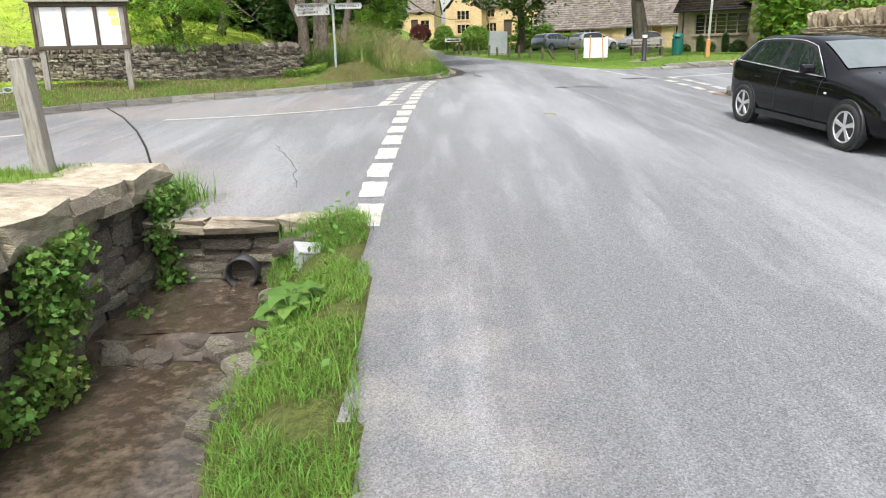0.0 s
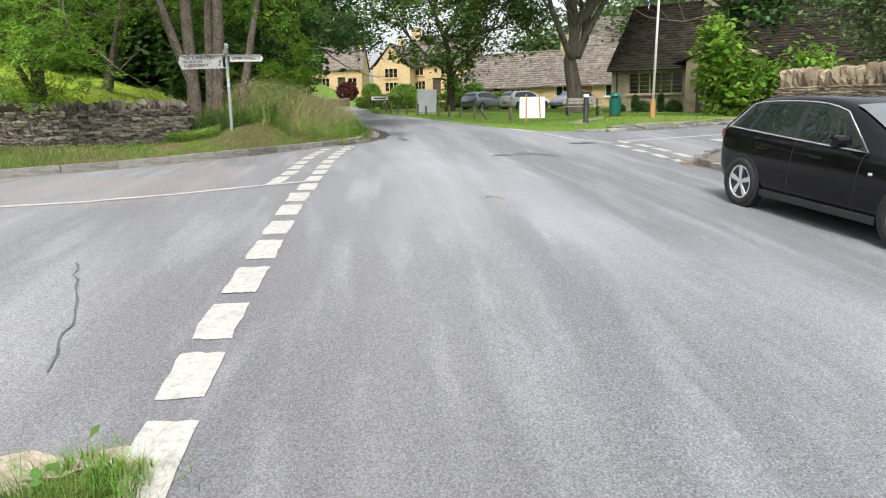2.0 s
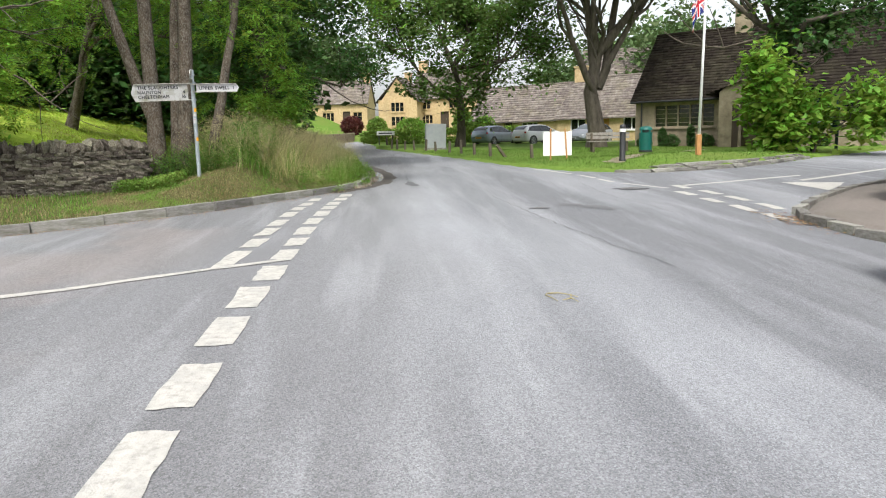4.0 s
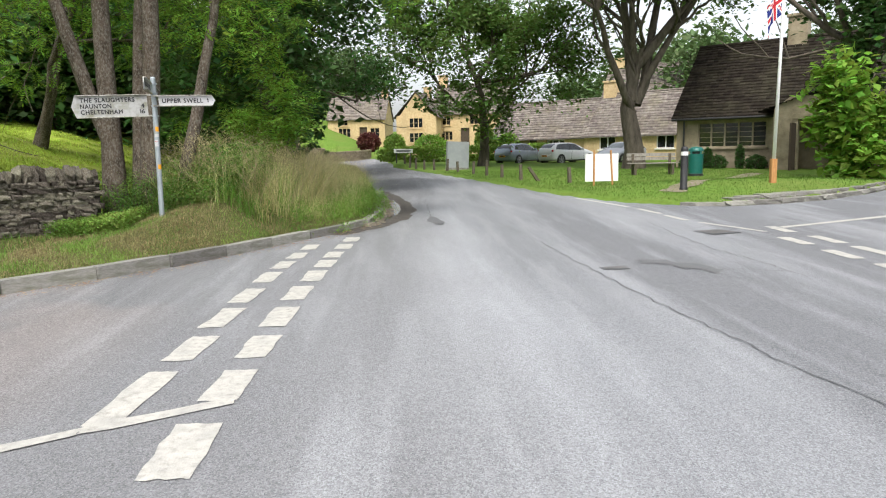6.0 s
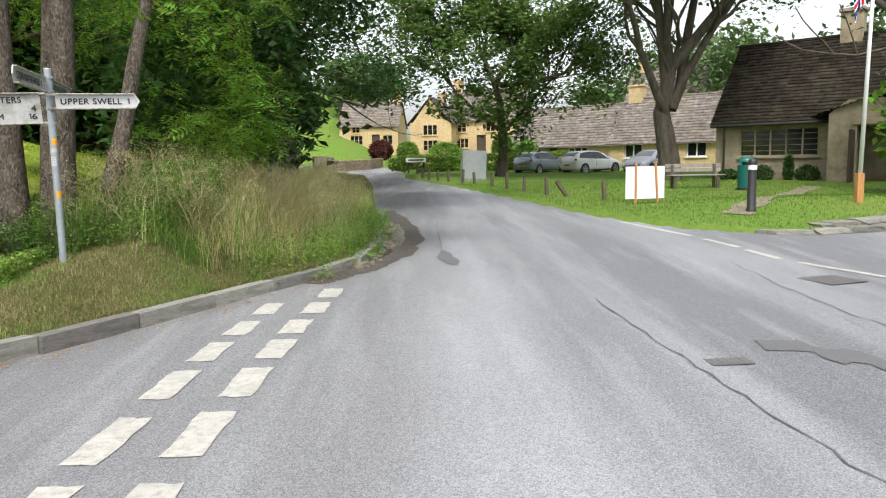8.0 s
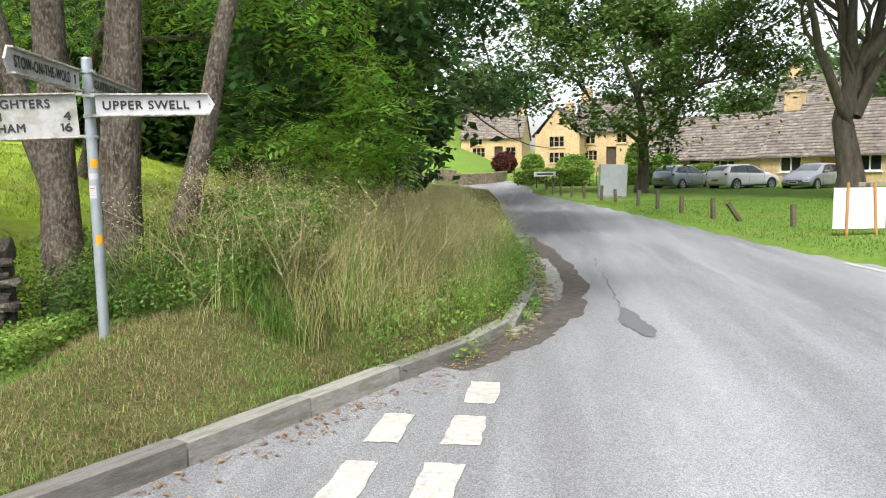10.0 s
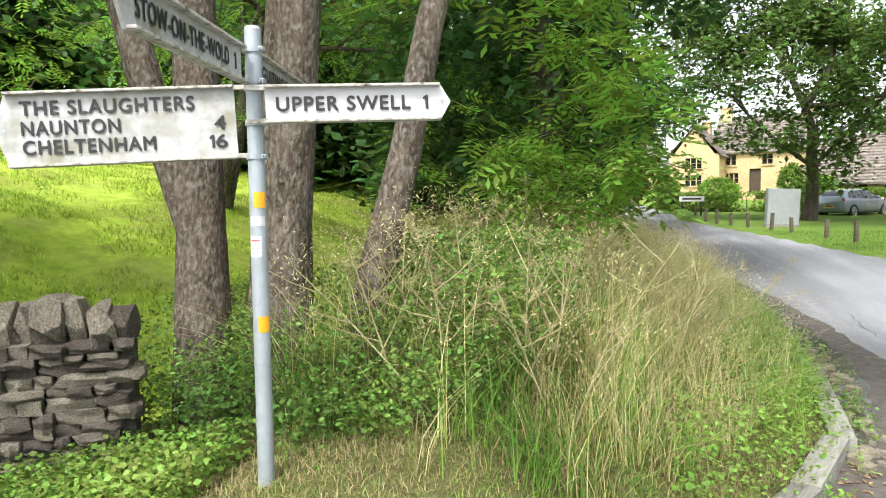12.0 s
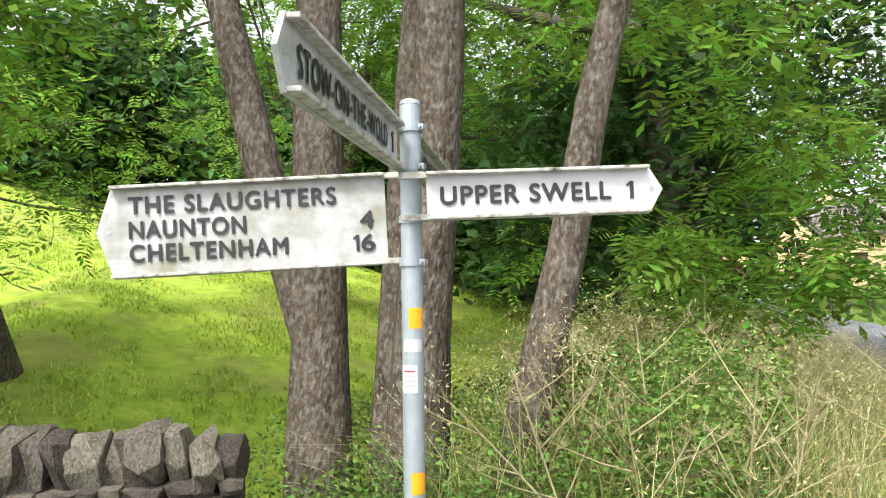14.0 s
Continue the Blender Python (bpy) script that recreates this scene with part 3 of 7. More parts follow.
# ---- road markings ----
def dab(bm, corners, lift=0.006, wob=0.012, n=5, rng=random.Random(3)):
    """A painted quad with worn, wavy edges, draped on the road."""
    ring = []
    for i in range(4):
        a, b = Vector(corners[i]), Vector(corners[(i + 1) % 4])
        for k in range(n):
            p = a.lerp(b, k / n)
            ring.append((p.x + rng.uniform(-wob, wob), p.y + rng.uniform(-wob, wob)))
    bm.faces.new([bm.verts.new((x, y, rz(x, y) + lift)) for x, y in ring])


marks = tagged(new("road_markings"), "worn white painted dashes and lines on the asphalt", "road marking", kind="structure")


def dash(x, y, dx, dy, length, width):
    d = Vector((dx, dy)).normalized()
    s = Vector((d.y, -d.x)) * width / 2
    a, b = Vector((x, y)), Vector((x, y)) + d * length
    bm = BM()
    dab(bm, [a - s, a + s, b + s, b - s])
    part("dash", bm, M_PAINT, marks)


for x, y0, y1 in ((-0.7, 5.95, 6.6), (-0.725, 6.82, 7.37), (-0.715, 7.57, 8.18), (-0.695, 8.4, 9.07), (-0.685, 9.32, 9.98), (-0.675, 10.24, 10.87), (-0.675, 11.21, 11.84), (-0.665, 12.08, 12.73), (-0.615, 12.95, 13.55)):
    dash(x, y0, 0.01, 1, y1 - y0, 0.25)
for x, y, l in ((-0.6, 13.87, 0.52), (-0.58, 14.65, 0.56), (-0.575, 15.47, 0.68), (-0.55, 16.44, 0.62), (-0.49, 17.3, 0.58), (-0.44, 18.1, 0.56), (-0.41, 18.87, 0.5), (-0.33, 19.63, 0.48), (-0.27, 20.36, 0.48)):
    dash(x, y, 0.05, 1, l, 0.22)
for x, y, l in ((-1.13, 13.56, 0.86), (-1.06, 14.64, 0.6), (-1.05, 15.5, 0.66), (-1.03, 16.38, 0.62), (-0.99, 17.3, 0.56), (-0.94, 18.08, 0.54), (-0.88, 18.86, 0.5), (-0.8, 19.63, 0.48)):
    dash(x, y, 0.07, 1, l, 0.2)
bm = BM()
for a, b in (((-4.8, 12.42), (-3.3, 12.5)), ((-3.3, 12.5), (-2.3, 12.88)), ((-2.3, 12.88), (-1.2, 13.5)), ((-1.2, 13.52), (-0.5, 13.86))):
    dab(bm, [(a[0], a[1] - 0.06), (b[0], b[1] - 0.06), (b[0], b[1] + 0.06), (a[0], a[1] + 0.06)], 0.0075)
part("centre_line", bm, M_PAINT, marks)
bm = BM()
for a, b in (((-9.5, 10.3), (-6.6, 11.3)), ):
    dab(bm, [(a[0], a[1] - 0.05), (b[0], b[1] - 0.05), (b[0], b[1] + 0.055), (a[0], a[1] + 0.055)], 0.0075)
part("far_line", bm, M_PAINT, marks)
for x, y0, y1 in ((6.24, 20.26, 19.58), (6.22, 19.1, 18.45), (6.26, 18.1, 17.47), (6.34, 17.2, 16.55), (6.66, 21.4, 20.77), (6.78, 20.36, 19.67), (6.81, 19.38, 18.65), (6.81, 18.26, 17.61), (6.87, 17.25, 17.0)):
    dash(x, y0, 0.04, -1, y0 - y1, 0.2)
bm = BM()
for a, b in (((4.8, 27.0), (5.3, 24.6)), ((5.35, 24.2), (5.5, 23.3)), ((5.5, 23.05), (5.6, 22.3)), ((5.72, 22.0), (6.3, 20.85))):
    dab(bm, [(a[0] - 0.06, a[1]), (b[0] - 0.06, b[1]), (b[0] + 0.06, b[1]), (a[0] + 0.06, a[1])], 0.0075)
dab(bm, [(6.79, 21.2), (10.2, 22.55), (10.2, 22.7), (6.79, 21.35)], 0.0075)
dab(bm, [(9.01, 21.37), (9.06, 19.77), (9.7, 20.4), (10.2, 21.0)], 0.0075)
dab(bm, [(9.6, 21.5), (14.5, 24.3), (14.5, 24.45), (9.6, 21.68)], 0.009)
part("side_road_lines", bm, M_PAINT, marks)


# ---- stone pieces, kerbs, walls ----
def stone_mesh(name, seed, material, rough=0.14, bev=0.16, cuts=0):
    rg = random.Random(seed)
    bm = BM()
    bmesh.ops.create_cube(bm, size=1)
    bmesh.ops.subdivide_edges(bm, edges=bm.edges[:], cuts=1, use_grid_fill=True)
    for v in bm.verts:
        r = v.co.normalized() * 0.62
        v.co = v.co.lerp(r, bev * 2.2) + Vector([rg.uniform(-rough, rough) * 0.5 for _ in range(3)])
    me = bpy.data.meshes.new(name)
    bm.to_mesh(me)
    bm.free()
    me.materials.append(material)
    return me


STONES = [stone_mesh("stone", 10 + i, M_STONE, 0.2, 0.22) for i in range(12)]
FLATS = [stone_mesh("stone", 130 + i, M_STONE, 0.12, 0.07) for i in range(12)]
COPING = [stone_mesh("stone", 160 + i, M_STONE, 0.24, 0.26) for i in range(10)]
WARM = [stone_mesh("stone", 40 + i, M_WARMSTONE, 0.12, 0.13) for i in range(9)]


def rest_mesh(name, items, material):
    """Join stones (mesh, matrix) into one mesh."""
    vs, fs, n = [], [], 0
    for me, m in items:
        for p in me.polygons:
            fs.append([n + k for k in p.vertices])
        vs += [tuple(m @ v.co) for v in me.vertices]
        n += len(me.vertices)
    out = bpy.data.meshes.new(name)
    out.from_pydata(vs, [], fs)
    out.materials.append(material)
    return out


def along(path, s):
    """Point and heading at length s along a polyline of (x, y)."""
    for a, b in zip(path, path[1:]):
        a, b = Vector(a), Vector(b)
        l = (b - a).length
        if s <= l:
            return a.lerp(b, s / l), (b - a).normalized()
        s -= l
    return b, (b - a).normalized()


def plen(path):
    return sum((Vector(b) - Vector(a)).length for a, b in zip(path, path[1:]))


def stone_wall(name, label, path, base, top, stones, limit, coping, course=(0.055, 0.115), lens=(0.13, 0.42), thick=0.42, seed=1, rest_mat=M_STONE_I, both=False, flip=1):
    """A dry stone wall: a core coloured near-black as shade in the gaps, courses of stones on its face (the face is to
    the right hand of the path), upright stones on top.
    """
    rg = random.Random(seed)
    wall = tagged(new(name), label, "stone wall", kind="structure")
    L = plen(path)
    bm = BM()
    k = max(2, int(L / 0.6))
    rows = []
    for i in range(k + 1):
        p, d = along(path, L * i / k)
        n = Vector((d.y, -d.x)) * flip
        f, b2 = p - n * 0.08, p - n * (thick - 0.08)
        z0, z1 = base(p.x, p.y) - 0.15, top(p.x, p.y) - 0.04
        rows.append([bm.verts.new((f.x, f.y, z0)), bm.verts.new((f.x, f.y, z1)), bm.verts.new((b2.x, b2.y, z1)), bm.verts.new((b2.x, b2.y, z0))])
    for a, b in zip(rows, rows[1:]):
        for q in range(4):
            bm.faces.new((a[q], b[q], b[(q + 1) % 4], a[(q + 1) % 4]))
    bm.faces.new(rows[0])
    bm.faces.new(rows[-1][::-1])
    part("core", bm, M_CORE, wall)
    made, rest = 0, []
    p0, _ = along(path, 0)
    hmax = max(top(*along(path, L * i / 8)[0]) - base(*along(path, L * i / 8)[0]) for i in range(9))
    todo = []
    for side in ((0, 1) if both else (0,)):
        z = -0.1
        while z < hmax:
            h = rg.uniform(*course)
            s = rg.uniform(-0.1, 0.1)
            while s < L:
                l = rg.uniform(*lens)
                p, d = along(path, max(0, min(L, s + l / 2)))
                b, t = base(p.x, p.y), top(p.x, p.y)
                zz = z * (t - b) / hmax if hmax else z
                hh = h * (t - b) / hmax
                n = Vector((d.y, -d.x)) * flip
                off = (-0.1 if not side else -(thick - 0.1)) + rg.uniform(-0.025, 0.025)
                c = p + n * off
                m = Matrix.Translation((c.x, c.y, b + zz + hh / 2)) @ Matrix.Rotation(math.atan2(d.y, d.x) + rg.uniform(-0.06, 0.06), 4, "Z") @ Matrix.Rotation(rg.uniform(-0.05, 0.05), 4, "Y") @ Matrix.Diagonal((l * 1.0, 0.2, hh * 1.02, 1))
                todo.append((s, rg.choice(stones), m))
                s += l * 0.99
            z += h * 0.98
    s = 0.0
    while coping and s < L:
        w = rg.uniform(*coping[0])
        p, d = along(path, s + w / 2)
        n = Vector((d.y, -d.x)) * flip
        c = p - n * thick / 2
        h = rg.uniform(*coping[1])
        m = Matrix.Translation((c.x, c.y, top(p.x, p.y) + h * 0.42)) @ Matrix.Rotation(math.atan2(d.y, d.x) + rg.uniform(-0.15, 0.15), 4, "Z") @ Matrix.Rotation(rg.uniform(-0.3, 0.3), 4, "Y") @ Matrix.Diagonal((w * 1.15, thick * rg.uniform(0.65, 0.95), h, 1))
        todo.append((s - 100 if s < 6 else s, rg.choice(COPING), m))
        s += w
    todo.sort(key=lambda q: q[0])
    for q, (s, me, m) in enumerate(todo):
        if q < limit:
            piece("stone", me, m, wall)
        else:
            rest.append((me, m))
    if rest:
        tagged(under(new("stones_beyond", rest_mesh("stones_beyond", rest, rest_mat)), wall), kind="stuff")
    return wall


WALL_L = [(-3.87, 20.62), (-5.0, 19.85), (-6.3, 19.15), (-8.4, 18.2), (-11.5, 17.6), (-17, 16.9), (-30, 14.5)]
WL_BASE = lambda x, y: float(np.interp(-x, [3.8, 8.4, 11.5, 17], [1.08, 0.93, 1.0, 1.1])) - 0.05
WL_TOP = lambda x, y: float(np.interp(-x, [3.8, 5.5, 8.4, 11.5, 17], [1.74, 1.73, 1.72, 1.74, 1.8]))
stone_wall("wall_verge", "grey dry stone field wall with upright coping stones", [(x, y) for x, y in WALL_L], WL_BASE, WL_TOP, FLATS[:6] + STONES, 300, ((0.06, 0.14), (0.16, 0.27)), course=(0.04, 0.085), lens=(0.08, 0.26), seed=4, flip=-1)
WALL_R = [(14, 19.6), (10, 18.2), (8.5, 17.3), (8.75, 16.2), (9.3, 13), (9.6, 8), (9.8, -12)]
stone_wall("wall_corner", "warm brown dry stone garden wall with rounded coping", WALL_R, lambda x, y: gz(x, y) - 0.05, lambda x, y: 1.95, WARM, 0, ((0.1, 0.2), (0.3, 0.42)), seed=6, rest_mat=mat("warm_rubble_rest", [(0.13, 0.1, 0.065), (0.24, 0.195, 0.135), (0.36, 0.31, 0.23)], scale=7, rough=0.95, bump=0.7, bscale=30, stain=(0.16, 0.13, 0.08), stain_scale=2.5, rnd=0.25, island=True, spec=0.2))


# ---- trees ----
def grow(segs, tips, p, d, L, r, lev, last, rg, up=0.25, spread=0.75, kids=(3, 4), start=0.4, wander=0.13):
    n = 6 if lev == 0 else 5
    pts, rad = [p], [r]
    c, v = p.copy(), d.copy()
    for i in range(n - 1):
        v = unit(v + rg.normal(size=3) * (wander if lev == 0 else 0.13) + np.array([0, 0, up * 0.35 * (lev > 0 or wander > 0.1)]))
        c = c + v * L / (n - 1)
        pts.append(c)
        rad.append(r * (1 - 0.5 * (i + 1) / (n - 1)))
    segs.append((pts, rad, lev))
    if lev >= last - 1:
        tips += pts[2:] if lev == last else pts[3:]
    if lev < last:
        for k in range(rg.integers(*kids, endpoint=True)):
            f = 1.0 if k == 0 else rg.uniform(start, 1)
            q = pts[int(round(f * (n - 1)))]
            a = unit(v * 0.8 + spread * rg.normal(size=3) + np.array([0, 0, up]))
            grow(segs, tips, q, a, L * rg.uniform(0.55, 0.8), r * (0.58 if k == 0 else 0.42), lev + 1, last, rg, up, spread, kids, 0.35)


def tree(name, label, stems, leaf, n, size, seed, last=3, puff=0.5, up=0.22, spread=0.75, kids=(3, 4), bark=M_BARK2, kind_leaf="leaf", cut=None, flat=0.5, category="tree", segn=7, squash=0.8, group="", wander=0.13, mass=(), start=0.4):
    """A tree: trunk and limbs as tapered tubes, a crown of single leaves round the twigs."""
    rg = np.random.default_rng(seed)
    base = stems[0][0]
    ob = thing(name, label, category, Matrix.Translation(base), group)
    B = np.array(base, float)
    segs, tips = [], []
    for (p, d, L, r) in stems:
        grow(segs, tips, np.array(p, float) - B, unit(np.array(d, float)), L, r, 0, last, rg, up, spread, kids, start, wander)
    tr, br = Pile(), Pile()
    for pts, rad, lev in segs:
        if lev == 0:
            pts, rad = list(pts), list(rad)
            if pts[0][2] < 1.0:
                pts[0] = pts[0] - np.array([0, 0, 0.25])
                rad[0] *= 1.3
            else:
                rad[0] *= 0.75
        (tr if lev == 0 else br).add(*tube(pts, rad, 10 if lev == 0 else (segn if lev < 2 else 4)))
    under(new("trunk", tr.mesh("trunk", bark, True)), ob)
    if br.n:
        tagged(under(new("branchwork", br.mesh("branchwork", bark, True)), ob), kind="stuff")
    T = np.array(tips)
    P = T[rg.integers(0, len(T), n)] + rg.normal(size=(n, 3)) * np.array([puff, puff, puff * squash]) * rg.uniform(0.3, 1.1, n)[:, None]
    if cut is not None:
        P = P[cut(P + B)]
    for c, rad3, k in mass:
        u = unit(rg.normal(size=(k, 3))) * rg.uniform(0.25, 1.0, k)[:, None] ** 0.5
        Q = np.array(c) - B + u * np.array(rad3)
        gap = np.array([noise.noise((x * 1.1 + seed, y * 1.1, z * 1.3)) for x, y, z in Q])
        P = np.concatenate([P, Q[gap > 0.02]])
    V, F = pinnate_arrays(P, size, rg) if kind_leaf == "pinnate" else leaf_arrays(P, size, 0.6, flat, rg)
    tagged(under(new("crown", raw("crown", V, F, leaf)), ob), kind="stuff")
    return ob


def G3(x, y, dz=0.0):
    return (x, y, gz(x, y) + dz)


# the many-stemmed ash behind the signpost
zb = gz(-3.6, 21.3) - 0.1
tree("ash_tree", "multi-stemmed ash tree with lichen-spotted grey bark behind the signpost",
     [((-3.93, 21.3, zb), (-0.02, 0.02, 1), 6.2, 0.17), ((-3.44, 21.36, zb), (0.035, 0.02, 1), 6.4, 0.16), ((-3.92, 21.3, zb + 1.1), (-0.32, -0.02, 1), 5.0, 0.12), ((-3.62, 21.46, zb), (0.0, 0.1, 1), 5.4, 0.13)],
     M_ASHLEAF, 2900, 0.34, 11, last=3, puff=0.42, spread=0.85, bark=M_BARK, kind_leaf="pinnate", wander=0.03, start=0.75, cut=lambda P: (P[:, 2] > 4.3 + 0.8 * (P[:, 1] < 21)))
tree("ash_sapling", "leaning young ash with leaves hanging over the tall grass", [((-2.93, 21.25, gz(-2.93, 21.25) - 0.1), (0.16, 0.03, 1), 3.8, 0.115)],
     M_ASHLEAF, 3400, 0.33, 12, last=3, puff=0.42, spread=0.95, up=0.03, bark=M_BARK, kind_leaf="pinnate", wander=0.06, start=0.6, cut=lambda P: ((P[:, 2] > 2.0) & (P[:, 1] > 21.2)) & ((P[:, 2] > 3.6) | (P[:, 0] > -2.1)), mass=[((-1.8, 22.9, 3.0), (0.8, 1.0, 0.75), 800), ((-2.2, 22.4, 4.3), (1.2, 1.1, 0.7), 600), ((-2.9, 24.5, 2.6), (1.1, 1.3, 1.0), 450)])
tree("ash_tree", "ash tree with low boughs hanging over the field wall", [((-8.0, 22.6, gz(-8.0, 22.6)), (0.0, -0.25, 1), 3.6, 0.16), ((-7.9, 22.5, gz(-8.0, 22.6)), (-0.2, -0.75, 0.75), 3.2, 0.09), ((-7.9, 22.5, gz(-8.0, 22.6)), (0.3, -0.7, 0.7), 2.8, 0.09)],
     M_ASHLEAF, 4600, 0.34, 13, last=3, puff=0.45, spread=0.9, up=0.04, bark=M_BARK, kind_leaf="pinnate", cut=lambda P: (P[:, 2] > 1.35 + 0.8 * (P[:, 0] < -8)) & (P[:, 1] > 17.8) & (P[:, 0] < -5.6), mass=[((-6.7, 19.4, 2.7), (1.5, 0.9, 1.0), 1300), ((-8.0, 20.2, 4.0), (2.0, 1.4, 1.1), 1300), ((-5.6, 20.6, 4.4), (1.2, 1.0, 0.9), 700)])
tree("ash_tree", "sunlit ash on the pasture with bright pinnate leaves", [((-8.5, 28.5, gz(-8.5, 28.5)), (0.15, -0.1, 1), 4.2, 0.15), ((-8.4, 28.5, gz(-8.5, 28.5)), (0.6, -0.5, 0.8), 3.6, 0.09)],
     M_LIMELEAF, 4200, 0.36, 30, last=3, puff=0.5, spread=0.9, up=0.03, bark=M_BARK, kind_leaf="pinnate", cut=lambda P: P[:, 2] > 3.7)
tree("ivy_clad_tree", "dark roadside tree thickly clad in ivy", [((-2.6, 28.5, gz(-2.6, 28.5)), (0.03, 0.0, 1), 6.5, 0.3), ((-2.9, 29.2, gz(-2.9, 29.2)), (0.25, 0.1, 1), 6.0, 0.22)],
     M_DARKLEAF, 24000, 0.2, 14, last=3, puff=0.7, spread=0.65, up=0.35, start=0.7, cut=lambda P: (P[:, 2] > 3.0), mass=[((-2.5, 28.3, 4.2), (1.4, 1.7, 2.6), 12000), ((-1.4, 29.8, 6.4), (2.0, 2.2, 1.4), 4500), ((-3.8, 26.3, 3.6), (1.3, 1.5, 1.4), 3500)])
tree("roadside_tree", "dark-leaved tree with boughs reaching over the lane", [((-3.0, 35, gz(-3, 35)), (0.12, 0, 1), 6.0, 0.26)], M_DARKLEAF, 10000, 0.24, 15, puff=0.9, spread=0.7, up=0.35, start=0.6, cut=lambda P: (P[:, 2] > 4.4), mass=[((-4.2, 35, 6.0), (1.6, 2.5, 1.5), 6000)])
tree("roadside_tree", "slender dark-leaved tree among the roadside trees", [((-3.8, 38.5, gz(-3.8, 38.5)), (0.15, 0.1, 1), 6.0, 0.2)], M_DARKLEAF, 9000, 0.24, 31, puff=0.9, spread=0.7, up=0.35, start=0.6, cut=lambda P: (P[:, 2] > 4.8))
tree("roadside_tree", "dark-leaved tree beside the bend of the lane", [((-6.5, 50, gz(-6.5, 50)), (0.1, 0, 1), 6.5, 0.25)], M_DARKLEAF, 11000, 0.26, 16, puff=1.0, spread=0.7, up=0.35, start=0.7, cut=lambda P: (P[:, 2] > 5.2))
tree("lawn_tree", "spreading broadleaf tree with a dark trunk on the lawn", [(G3(5.5, 51.9, -0.1), (0, 0, 1), 5.2, 0.31), (G3(5.5, 51.9, 2.2), (0.7, -0.2, 0.55), 4.2, 0.11), (G3(5.5, 51.9, 2.4), (-0.8, 0.1, 0.5), 4.2, 0.11), (G3(5.5, 51.9, 3.2), (0.5, 0.7, 0.6), 4.0, 0.1)],
     M_MIDLEAF, 22000, 0.27, 17, last=3, puff=0.6, spread=0.8, kids=(3, 4), mass=[((5.3, 51.9, 7.8), (3.7, 3.8, 3.4), 9000), ((4.8, 51.0, 5.0), (3.4, 3.0, 1.0), 3000)])
tree("lawn_tree", "large forked tree with smooth grey limbs on the lawn", [(G3(11.8, 43.6, -0.1), (0.02, 0, 1), 5.0, 0.5), (G3(11.75, 43.6, 2.6), (-0.5, -0.1, 0.9), 5.5, 0.2), (G3(11.9, 43.6, 3.0), (0.55, 0.1, 0.9), 6.0, 0.26), (G3(11.8, 43.6, 3.2), (-0.08, 0.15, 1), 6.0, 0.25), (G3(11.85, 43.6, 3.1), (0.25, -0.25, 1), 6.0, 0.2)],
     M_MIDLEAF, 24000, 0.28, 18, last=3, puff=0.8, spread=0.7, up=0.3, cut=lambda P: P[:, 2] > 8.7, mass=[((11.5, 43.6, 12.6), (6.0, 5.0, 2.6), 8000)])
tree("chestnut_sapling", "bushy broad-leaved shrub spreading beside the porch", [(G3(15.0, 31.0), (0, 0, 1), 2.0, 0.07), (G3(14.6, 31.0), (-0.2, 0, 1), 1.8, 0.05), (G3(15.7, 30.9), (0.35, -0.1, 1), 1.7, 0.05)], M_ASHLEAF, 5200, 0.3, 19, last=2, puff=0.5, spread=0.9, up=0.05, cut=lambda P: (P[:, 2] > 1.0) & (P[:, 0] > 13.4), category="shrub", squash=1.0, mass=[((15.1, 31.0, 2.2), (1.4, 1.1, 1.35), 2200)])
tree("garden_tree", "broadleaf tree with a reddish trunk beside the hall", [(G3(15.9, 32.6), (0.05, 0, 1), 5.0, 0.36)], M_DARKLEAF, 14000, 0.26, 20, puff=0.8, spread=0.7, up=0.3, start=0.5, cut=lambda P: (P[:, 2] > 4.6) & (P[:, 0] > 14.2), mass=[((15.6, 31.6, 5.4), (1.6, 0.9, 1.5), 2400)])
tree("garden_tree", "pale green tree leaning over the garden wall", [(G3(12.0, 17.6), (-0.25, 0, 1), 2.2, 0.14)], M_FARLEAF, 6500, 0.15, 21, puff=0.55, spread=0.9, up=0.05, cut=lambda P: P[:, 2] > 2.3)
tree("garden_tree", "pale green tree behind the garden wall", [(G3(12.6, 14.6), (-0.2, 0.1, 1), 2.2, 0.14)], M_FARLEAF, 6000, 0.15, 33, puff=0.55, spread=0.9, up=0.05, cut=lambda P: P[:, 2] > 2.3)

# woods on the hill and trees behind the roofs
FAR = tree("far_tree", "dense broadleaf tree on the wooded skyline", [((0, 0, 0), (0, 0, 1), 5.0, 0.35)], M_FARLEAF, 6500, 0.5, 22, last=3, puff=1.3, spread=1.0, kids=(3, 4), group="skyline trees")
DARK = tree("woodland_tree", "dark woodland tree above the hillside pasture", [((0, 0, 0), (0, 0, 1), 3.6, 0.3)], M_DARKLEAF, 13000, 0.45, 23, last=3, puff=1.2, spread=1.05, up=0.1, kids=(3, 4), group="hillside wood")
rg = random.Random(5)
spots = [(26, 84, 1.2), (34, 78, 1.3), (42, 70, 1.3), (47, 58, 1.2), (50, 48, 1.1), (38, 90, 1.6), (30, 98, 1.5), (52, 66, 1.6), (-8, 104, 1.1), (-20, 98, 1.2), (40, 38, 1.0), (44, 30, 0.9), (38, 22, 0.9), (34, 12, 0.9), (58, 40, 1.3), (34, -6, 1.2), (30, -25, 1.3), (12, -40, 1.2), (-10, -42, 1.2)]
